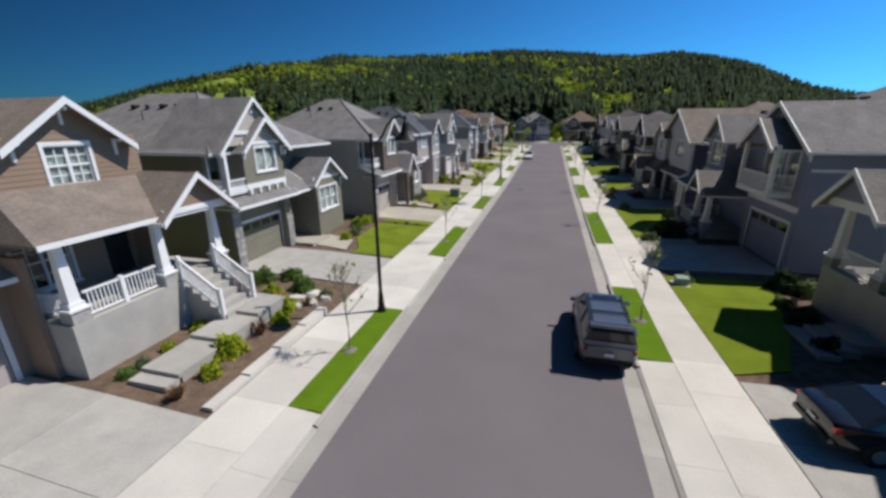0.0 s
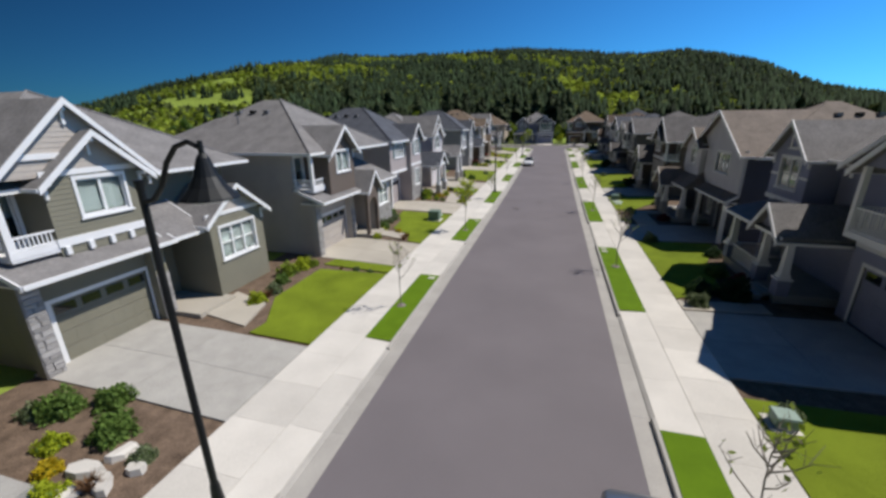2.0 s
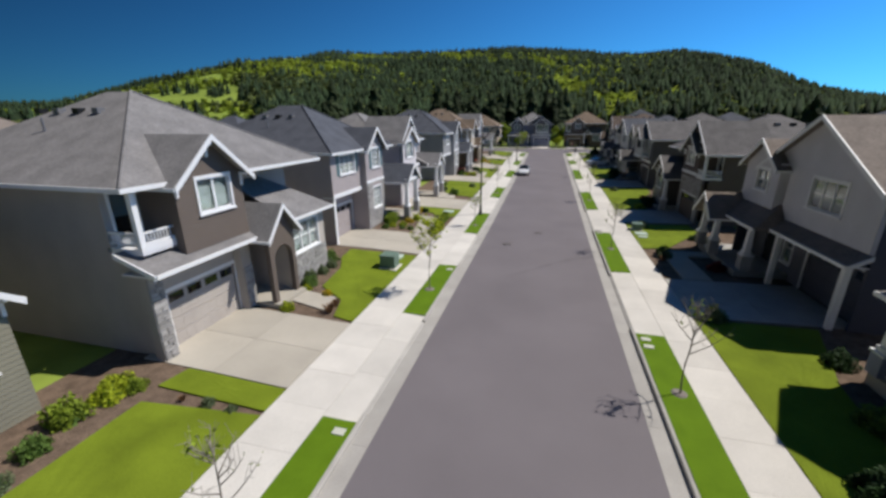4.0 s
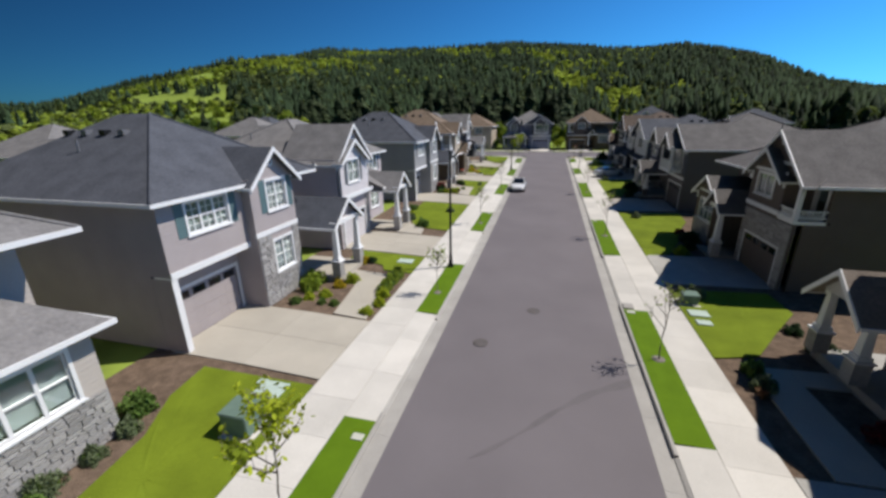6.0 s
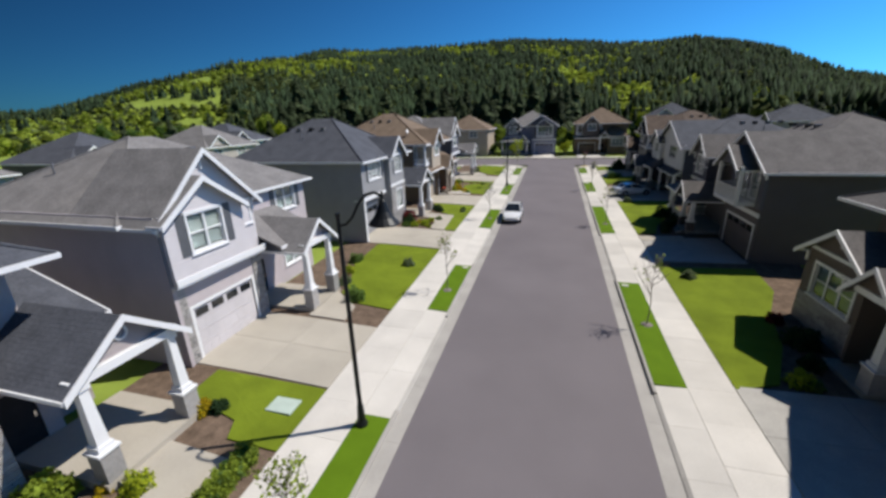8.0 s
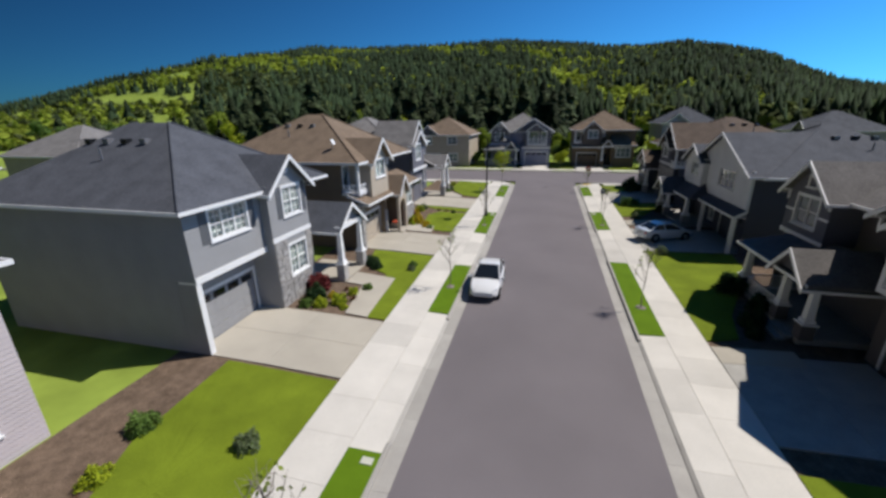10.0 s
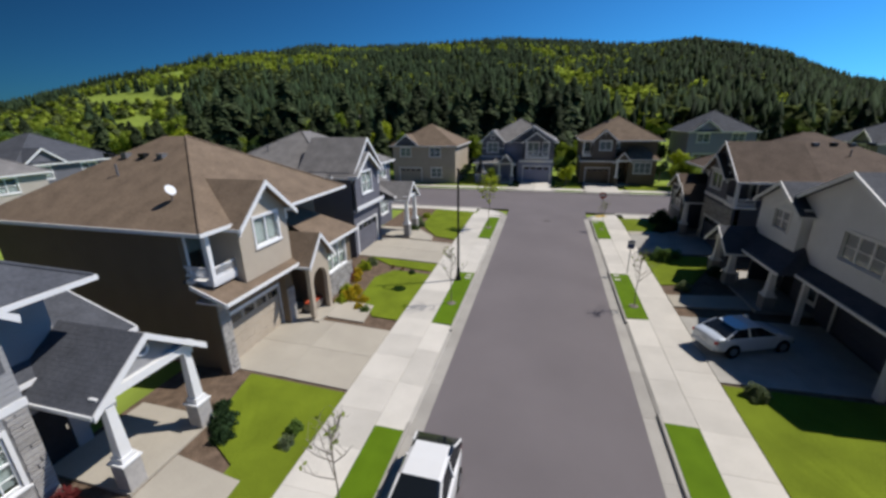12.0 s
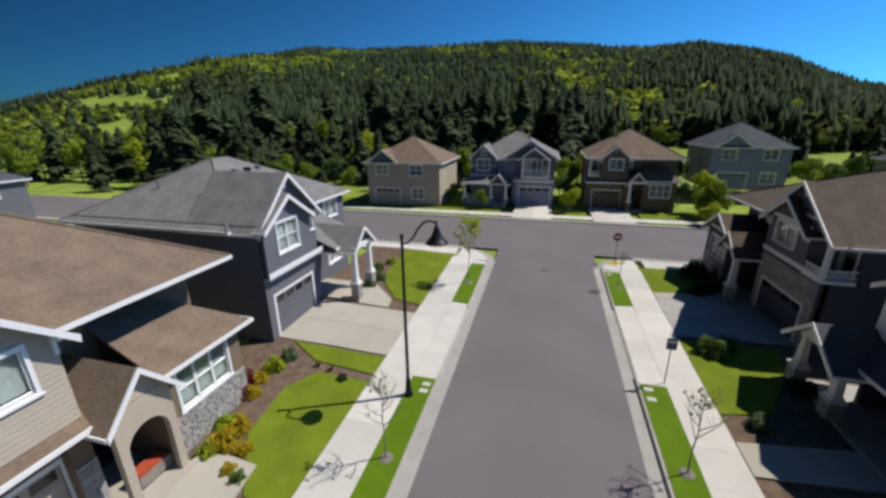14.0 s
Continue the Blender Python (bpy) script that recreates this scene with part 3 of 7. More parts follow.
    def garage(self, u0, u1, z0, z1, v, mat, lights=4, rows=4):
        """A sectional garage door with raised panels and a row of small panes."""
        dz = (z1 - z0) / rows
        door = None
        for r in range(rows):
            a, b = z0 + r * dz + 0.008, z0 + (r + 1) * dz - 0.008
            if door:
                self.box("door_section", u0, u1, v + 0.06, v + 0.11, a, b, mat, door)
            else:
                door = self.box("garage_door", u0, u1, v + 0.06, v + 0.11, a, b, mat, None, "sectional garage door")
        n = lights * 2
        w = (u1 - u0) / n
        for r in range(rows - 1):
            for k in range(n):
                self.box("raised_panel", u0 + k * w + 0.07, u0 + (k + 1) * w - 0.07, v + 0.053, v + 0.06, z0 + r * dz + 0.1, z0 + (r + 1) * dz - 0.1, mat, door)
        for k in range(lights):
            a = u0 + (2 * k + 0.25) * w
            self.box("pane", a, a + 1.5 * w, v + 0.04, v + 0.06, z1 - dz + 0.14, z1 - 0.13, CARGLASS, door)
        bm = bmesh.new()
        bx(bm, u0 - 0.16, u0, v - 0.02, v + 0.12, z0, z1 + 0.16)
        bx(bm, u1, u1 + 0.16, v - 0.02, v + 0.12, z0, z1 + 0.16)
        bx(bm, u0, u1, v - 0.02, v + 0.12, z1, z1 + 0.16)
        self.add("door_frame", bm, self.trim, door)

    def stones(self, u0, u1, z0, z1, v, mat=None):
        """Ledge stone veneer laid in uneven courses; every stone is a piece of its own."""
        back = self.box("stone_cladding", u0, u1, v - 0.03, v, z0, z1, MORTAR, None, "grey ledge stone veneer")
        z = z0 + 0.01
        while z < z1 - 0.08:
            h = min(random.choice((0.11, 0.14, 0.17, 0.22)), z1 - z)
            u = u0 + 0.01
            while u < u1 - 0.06:
                l = min(random.uniform(0.2, 0.55), u1 - u)
                if u1 - u - l < 0.15:
                    l = u1 - u
                ob = new("stone", random.choice(STONES))
                ob.parent = back
                d = random.uniform(0.05, 0.09)
                ob.location = (u + l / 2, self.f * (v - 0.03), z + h / 2)
                ob.scale = (l - 0.025, d, h - 0.025)
                u += l
            z += h

    def column(self, u, v, z0, z1, base=1.0, stone=True, r=(0.18, 0.125)):
        if base:
            b = self.box("pedestal", u - 0.28, u + 0.28, v - 0.28, v + 0.28, z0, z0 + base, STONE if stone else self.wall_mat, None, "ledge stone column pedestal" if stone else "")
            self.box("cap", u - 0.33, u + 0.33, v - 0.33, v + 0.33, z0 + base, z0 + base + 0.08, self.trim, b)
        bm = bmesh.new()
        taper(bm, u, v, z0 + base + (0.08 if base else 0), z1 - 0.15, r[0], r[1])
        bx(bm, u - 0.18, u + 0.18, v - 0.18, v + 0.18, z1 - 0.15, z1)
        bx(bm, u - r[0] - 0.05, u + r[0] + 0.05, v - r[0] - 0.05, v + r[0] + 0.05, z0 + base + (0.08 if base else 0), z0 + base + 0.26)
        self.add("column", bm, self.trim)

    def railing(self, a, b, z0, h=0.95, z1=None, gap=0.13):
        """White rails with turned-square balusters between two points (u, v)."""
        z1 = z0 if z1 is None else z1
        A, B = Vector((*a, z0)), Vector((*b, z1))
        n = max(1, int((B - A).length / gap))
        rail = None
        for top in (h, 0.1):
            bm = bmesh.new()
            d = (B - A).normalized()
            side = Vector((-d.y, d.x, 0)).normalized() * 0.04
            up = Vector((0, 0, 0.035))
            c = [A + Vector((0, 0, top)), B + Vector((0, 0, top))]
            poly(bm, ([c[0] - side - up, c[0] + side - up, c[0] + side + up, c[0] - side + up], [c[1] - side - up, c[1] + side - up, c[1] + side + up, c[1] - side + up]))
            if rail:
                self.add("bottom_rail", bm, self.trim, rail)
            else:
                rail = self.add("railing", bm, self.trim, None, "white painted railing")
        for k in range(1, n):
            p = A + (B - A) * k / n
            self.box("baluster", p.x - 0.018, p.x + 0.018, p.y - 0.018, p.y + 0.018, p.z + 0.1, p.z + h, self.trim, rail)

    def steps(self, u0, u1, v0, n, rise, run, mat=None):
        for k in range(n):
            self.box("step", u0, u1, v0 - run * (n - k), v0, -0.1, rise * (k + 1), mat or GREY)

    def porch_gable(self, u0, u1, v0, v1, ze, zr, floor=0.25, base=1.0, ring=True):
        """An entry porch: columns on pedestals, beams, an open gable and a concrete floor."""
        self.box("porch_floor", u0 - 0.1, u1 + 0.1, v0 - 0.3, v1, -0.2, floor, DRIVE)
        for u in (u0 + 0.25, u1 - 0.25):
            self.column(u, v0, floor, ze - 0.25, base)
            self.box("beam", u - 0.14, u + 0.14, v0 - 0.02, v1, ze - 0.25, ze, self.trim)
        self.box("beam", u0 - 0.05, u1 + 0.05, v0 - 0.18, v0 + 0.14, ze - 0.25, ze + 0.02, self.trim)
        self.gable_roof(u0, u1, v0, v1, ze, zr, 0.35, 0.35)
        self.gable_wall(u0, u1, ze, zr - 0.05, v0 + 0.02, self.wall_mat)
        if ring:
            bm = bmesh.new()
            um, zc = (u0 + u1) / 2, ze + (zr - ze) * 0.5
            tube(bm, [(um + 0.2 * math.cos(a), v0 - 0.02, zc + 0.2 * math.sin(a)) for a in np.linspace(0, 2 * math.pi, 17)], [0.045] * 17, 6)
            self.add("ring_ornament", bm, self.trim)

    def door(self, u0, u1, z0, z1, v, mat=None):
        d = self.box("door", u0, u1, v - 0.03, v + 0.03, z0, z1, mat or DARK, None, "dark front door")
        bm = bmesh.new()
        bx(bm, u0 - 0.12, u0, v - 0.05, v + 0.03, z0, z1 + 0.12)
        bx(bm, u1, u1 + 0.12, v - 0.05, v + 0.03, z0, z1 + 0.12)
        bx(bm, u0, u1, v - 0.05, v + 0.03, z1, z1 + 0.12)
        self.add("door_frame", bm, self.trim, d)
        self.box("handle", u1 - 0.15, u1 - 0.08, v - 0.08, v - 0.03, z0 + 0.95, z0 + 1.15, CHROME, d)

    def band(self, u0, u1, v, z0, z1):
        self.box("band", u0, u1, v - 0.06, v, z0, z1, self.trim)


def stone_mesh(k):
    bm = bmesh.new()
    rnd = random.Random(k)
    front = [(-0.5, -0.5), (0.5, -0.5), (0.5, 0.5), (-0.5, 0.5)]
    j = lambda a: a * (0.9 + 0.1 * rnd.random())
    poly(bm, ([(x, 0.5, z) for x, z in front], [(j(x), -0.5 - 0.1 * rnd.random(), j(z)) for x, z in front]))
    bmesh.ops.recalc_face_normals(bm, faces=bm.faces)
    me = bpy.data.meshes.new("stone")
    bm.to_mesh(me)
    bm.free()
    me.materials.append(STONE)
    return me


STONES = [stone_mesh(k) for k in range(6)]


def house_bay(h, shutter, door_mat, stone=True, pv=-1.9):
    """Two-storey house: jetty over a recessed garage, gabled stone bay, gabled porch, hipped roof."""
    d = 13.0
    h.shell(0, 4.7, 0.5, d, 3.6, 6.85, h.upper, [(1.35, 3.65, 5.15, 6.5)])
    h.window(1.35, 3.65, 5.15, 6.5, 0.5, 3, 2, shutter)
    h.band(0, 4.7, 0.5, 3.5, 3.8)
    h.box("soffit", 0, 4.7, 0.5, 1.4, 3.5, 3.6, h.trim)
    h.box("wall", 4.7, 4.88, 0.18, 0.62, 3.6, 7.0, h.upper)
    h.wall(0, 4.8, 0, 3.5, 1.4, h.wall_mat, [(0.6, 4.4, 0, 2.5)])
    h.garage(0.6, 4.4, 0, 2.5, 1.4, door_mat)
    h.box("wall", 0, 0.2, 0.5, 1.4, 0, 3.5, h.wall_mat)
    h.box("wall", 0, 0.18, 1.58, d, 0, 3.6, h.wall_mat)
    h.box("trim_board", -0.03, 0.25, 0.47, 0.5, 0, 3.5, h.trim)
    h.wall(4.7, 8.2, 0, 4.0, 0, h.wall_mat, [(5.95, 7.5, 1.7, 3.45)])
    h.wall(4.7, 8.2, 4.0, 7.0, 0, h.upper, [(5.95, 7.5, 5.2, 6.75)])
    h.box("wall", 4.7, 4.88, 0.18, 1.4, 0, 3.6, h.wall_mat)
    h.box("wall", 8.02, 8.2, 0.18, 2.0, 0, 7.0, h.upper)
    h.band(4.66, 8.24, 0, 3.95, 4.2)
    h.window(5.95, 7.5, 5.2, 6.75, 0, 2, 2, shutter)
    h.window(5.95, 7.5, 1.7, 3.45, 0, 2, 2)
    if stone:
        h.stones(4.72, 5.82, 0, 3.93, 0)
        h.stones(7.64, 8.18, 0, 3.93, 0)
        h.stones(5.82, 7.64, 0, 1.55, 0)
    h.gable_roof(4.7, 8.2, 0, 4.0, 6.95, 8.5, 0.35, 0.4, h.upper)
    bm = bmesh.new()
    tube(bm, [(6.45 + 0.22 * math.cos(a), -0.02, 7.75 + 0.22 * math.sin(a)) for a in np.linspace(0, 2 * math.pi, 17)], [0.05] * 17, 6)
    h.add("ring_ornament", bm, h.trim)
    h.wall(8.2, 10.4, 0, 6.85, 2.0, h.wall_mat, [(8.9, 9.9, 0.25, 2.4)])
    h.door(8.9, 9.9, 0.25, 2.4, 2.06)
    h.box("wall", 10.22, 10.4, 2.18, d, 0, 6.85, h.wall_mat)
    h.box("wall", 0.18, 10.22, d - 0.18, d, 0, 6.85, h.wall_mat)
    h.porch_gable(8.95, 12.25, pv, 2.0, 3.8, 5.1, 0.25, 1.0)
    h.box("wall", 10.4, 12.0, 3.0, d - 1, 0, 3.9, h.wall_mat)
    h.lean_roof(8.2, 12.4, 1.2, 5.5, 3.95, 5.6)
    h.side(0, 0.5, d, 3.6, 6.85, h.upper)
    h.side(0, 1.58, d, 0, 3.6, h.wall_mat)
    h.hip_roof(0, 10.4, 0.5, d, 7.1, 3.4, 0.45, vents=4)


def house_balcony(h, shutter, door_mat, low=None, arch=True, stone=True, nested=False, wing_gable=False, fill=None, skirt=True):
    """Two-storey house: corner balcony and gable over a garage with a skirt roof, an arched entry and a low front wing."""
    d, low = (16.5 if fill else 13.0), low or h.wall_mat
    g = 0.0 if nested else -0.4
    foot = 3.95 if skirt else 4.3
    h.wall(1.4, 4.9, foot, 6.95, g, h.upper, [(2.45, 4.15, 5.4, 6.75)])
    h.window(2.45, 4.15, 5.4, 6.75, g, 2, 0, shutter)
    h.box("wall", 1.4, 1.58, g + 0.18, 1.6, foot, 6.95, h.upper)
    h.box("wall", 4.72, 4.9, g + 0.18, 1.6, foot, 6.95, h.upper)
    if nested:
        h.gable_roof(0.0, 5.4, 0.14, 5.0, 6.95, 9.6, 0.35, 0.3, fill or h.upper, True)
        h.board((0.9, 7.75), (4.5, 7.75), 0.05, 0.2, 0.1, None, "band")
    h.gable_roof(1.4, 4.9, g, 4.2, 6.95, 8.5, 0.35, 0.45, fill or h.upper, True)
    if nested:
        h.band(1.4, 4.9, 0, 6.95, 7.15)
        h.band(1.35, 4.95, 0, 4.45, 4.75)
        for k in range(5 if skirt else 0):
            h.box("bracket", 1.5 + 0.78 * k, 1.66 + 0.78 * k, -0.14, -0.0, 4.15, 4.45, h.trim)
    # corner balcony
    h.box("balcony_floor", 0, 1.4, 0, 1.5, 4.3, 4.5, h.trim)
    h.box("balcony_wall", -0.02, 1.4, -0.02, 0.12, 4.4, 4.65, h.trim)
    h.railing((0.1, 0.06), (1.4, 0.06), 4.6, 0.5, gap=0.12)
    h.railing((0.06, 0.1), (0.06, 1.5), 4.6, 0.5, gap=0.12)
    h.box("post", 0, 0.2, 0, 0.2, 4.5, 6.8, h.trim)
    h.wall(0, 1.6, 4.5, 6.85, 1.5, h.wall_mat, [(0.35, 1.25, 4.6, 6.5)])
    h.window(0.35, 1.25, 4.6, 6.5, 1.5, 1, 0, None, 0.5)
    h.box("wall", 0, 0.18, 1.68, d, 0, 6.85, h.wall_mat)
    # garage with skirt roof
    gv0 = 0.35 if skirt else 0.03
    h.wall(0, 4.9, 0, 4.3, gv0, low, [(0.75, 4.35, 0, 2.45)])
    h.garage(0.75, 4.35, 0, 2.45, gv0, door_mat)
    if skirt:
        h.lean_roof(-0.4, 5.2, -0.85, 0.9, 3.75, 4.45)
        h.box("soffit", -0.3, 5.1, -0.8, 0.9, 3.55, 3.62, h.trim)
    else:
        h.stones(0.0, 0.58, 0, 4.2, gv0)
        h.stones(4.52, 4.9, 0, 4.2, gv0)
        h.stones(0.58, 4.52, 2.64, 4.2, gv0)
    for u in (0.05, 4.75) if skirt else ():
        h.box("pier", u - 0.3, u + 0.3, -0.1, 0.35, 0, 3.55, low)
        if stone:
            h.stones(u - 0.3, u + 0.3, 0, 3.5 if u < 1 else 2.2, -0.1)
    h.box("wall", 0, 0.18, 0.53, 1.68, 0, 4.3, h.wall_mat)
    # entry
    e0, e1 = 5.0, 7.0
    if arch:
        bm = bmesh.new()
        n = 12
        um, r, zc = (e0 + e1) / 2, 0.72, 2.3
        inner = [(um - r, 0.15)] + [(um - r * math.cos(math.pi * k / n), zc + r * math.sin(math.pi * k / n)) for k in range(n + 1)] + [(um + r, 0.15)]
        ring = [(e0, 0.15), (e0, 3.95), (e1, 3.95), (e1, 0.15)] + inner[::-1]
        poly(bm, ([(a, -1.3, b) for a, b in ring], [(a, -1.05, b) for a, b in ring]))
        h.add("arched_entry", bm, h.upper, None, "arched entry wall")
    elif not fill:
        h.column(e0 + 0.2, -1.2, 0.2, 3.7, 1.0, stone)
        h.box("beam", e0, e1, -1.35, -1.05, 3.7, 3.98, h.trim)
    h.box("entry_floor", e0 - 0.1, e1 + 0.1, -1.6, 1.6, -0.2, 0.2, DRIVE)
    h.box("wall", e1 - 0.15, e1, -1.05, 1.6, 0, 3.95, low)
    if fill:
        h.lean_roof(e0 - 0.1, e1 + 0.1, -0.7, 1.6, 3.75, 5.1)
    else:
        h.gable_roof(e0, e1, -1.3, 1.7, 3.98, 5.15, 0.35, 0.3, h.upper)
    h.wall(4.9, 7.0, 0, 6.85, 1.6, h.wall_mat, [(5.4, 6.4, 0.2, 2.3)])
    h.door(5.4, 6.4, 0.2, 2.3, 1.66)
    # front wing
    w0, w1 = 7.0, 10.9
    h.wall(w0, w1, 0, 4.2, -0.7, low, [(7.75, 10.15, 1.9, 3.55)])
    h.window(7.75, 10.15, 1.9, 3.55, -0.7, 3, 1)
    h.box("wall", w1 - 0.18, w1, -0.52, 2.0, 0, 4.2, low)
    if stone and not fill:
        h.stones(w0, w1, 0, 1.75, -0.7)
    if wing_gable:
        h.gable_roof(w0, w1, -0.7, 2.5, 4.2, 5.7, 0.35, 0.4, fill or h.upper, True)
        h.band(w0, w1, -0.7, 4.2, 4.38)
    else:
        bm = bmesh.new()
        a, b, lo, top = w0 - 0.2, w1 + 0.45, 4.05, 6.0
        slab(bm, [(a, -1.2, lo), (b, -1.2, lo), (b - 2.4, 2.0, top), (a, 2.0, top)], 0.1)
        slab(bm, [(b, -1.2, lo), (b, 2.0, lo), (b - 2.4, 2.0, top)], 0.1)
        roof = h.add("roof", bm, h.roof_mat)
        h.box("gutter", a, b, -1.26, -1.2, lo - 0.15, lo + 0.01, h.trim, roof)
        h.box("gutter", b, b + 0.06, -1.26, 2.0, lo - 0.15, lo + 0.01, h.trim, roof)
    h.wall(7.0, 11.3, 0, 6.85, 2.0, h.wall_mat)
    h.box("wall", 11.12, 11.3, 2.18, d, 0, 6.85, h.wall_mat)
    h.box("wall", 0.18, 11.12, d - 0.18, d, 0, 6.85, h.wall_mat)
    h.wall(4.9, 5.8, 5.0, 6.85, 1.45, h.wall_mat, [(5.1, 5.6, 5.6, 6.3)], 0.12)
    h.window(5.1, 5.6, 5.6, 6.3, 1.45, 1, 1, None, 0)
    h.side(0, 1.68, d, 0, 6.85, h.wall_mat)
    h.hip_roof(0, 11.3, 0.9 if nested else 0.16, d, 7.1 if not nested else 6.9, 3.55, 0.45, vents=4)


def house_nested(h, shutter, door_mat, stone=True):
    """Two-storey house: nested front gables over the garage, tapered-column porch, hipped main roof."""
    d = 13.5
    h.wall(0, 5.4, 3.9, 6.9, 0.35, h.upper, [(3.8, 4.65, 5.5, 6.7), (1.1, 2.95, 5.1, 6.75)])
    h.wall(0, 4.3, 3.9, 6.9, 0, h.upper, [(1.15, 2.95, 5.1, 6.75)])
    h.window(1.15, 2.95, 5.1, 6.75, 0, 2, 1, shutter)
    h.window(4.5, 5.1, 5.5, 6.6, 0.35, 1, 1, None)
    h.box("wall", 0, 0.18, 0.35, d, 0, 6.9, h.wall_mat)
    h.box("wall", 5.22, 5.4, 0.53, 2.2, 0, 6.9, h.wall_mat)
    h.gable_roof(0, 5.4, 0.35, 5.0, 6.85, 9.4, 0.35, 0.35, h.upper, True)
    h.gable_roof(0.0, 4.1, 0, 0.4, 6.85, 8.3, 0.3, 0.35, h.upper)
    h.band(0, 5.45, 0, 3.9, 4.2)
    h.box("soffit", 0, 5.4, 0, 0.8, 3.8, 3.9, h.trim)
    h.wall(0, 5.4, 0, 3.8, 0.45, h.wall_mat, [(0.8, 4.5, 0, 2.5)])
    h.garage(0.8, 4.5, 0, 2.5, 0.45, door_mat)
    if stone:
        h.stones(0.02, 0.6, 0, 3.75, 0.45)
        h.stones(4.7, 5.38, 0, 3.75, 0.45)
    h.porch_gable(5.9, 8.7, -1.9, 2.2, 4.0, 5.2, 0.25, 1.1, False)
    bm = bmesh.new()
    slab(bm, [(5.4, -1.0, 4.02), (9.4, -1.0, 4.02), (9.4, 2.2, 5.4), (5.4, 2.2, 5.4)], 0.1)
    roof = h.add("roof", bm, h.roof_mat)
    h.box("gutter", 5.4, 9.4, -1.06, -1.0, 3.88, 4.03, h.trim, roof)
    h.wall(5.4, 12.6, 0, 6.85, 2.2, h.wall_mat, [(9.6, 11.4, 4.95, 6.4), (6.6, 7.6, 0.25, 2.4), (9.6, 11.4, 1.2, 2.8)])
    h.window(9.6, 11.4, 4.95, 6.4, 2.2, 2, 1, shutter)
    h.window(9.6, 11.4, 1.2, 2.8, 2.2, 2, 1)
    h.door(6.6, 7.6, 0.25, 2.4, 2.26)
    h.box("wall", 12.42, 12.6, 2.38, d, 0, 6.85, h.wall_mat)
    h.box("wall", 0.18, 12.42, d - 0.18, d, 0, 6.85, h.wall_mat)
    h.side(0, 0.35, d, 0, 6.9, h.wall_mat)
    h.hip_roof(0, 12.6, 2.2, d, 6.85, 3.2, 0.45, vents=3)


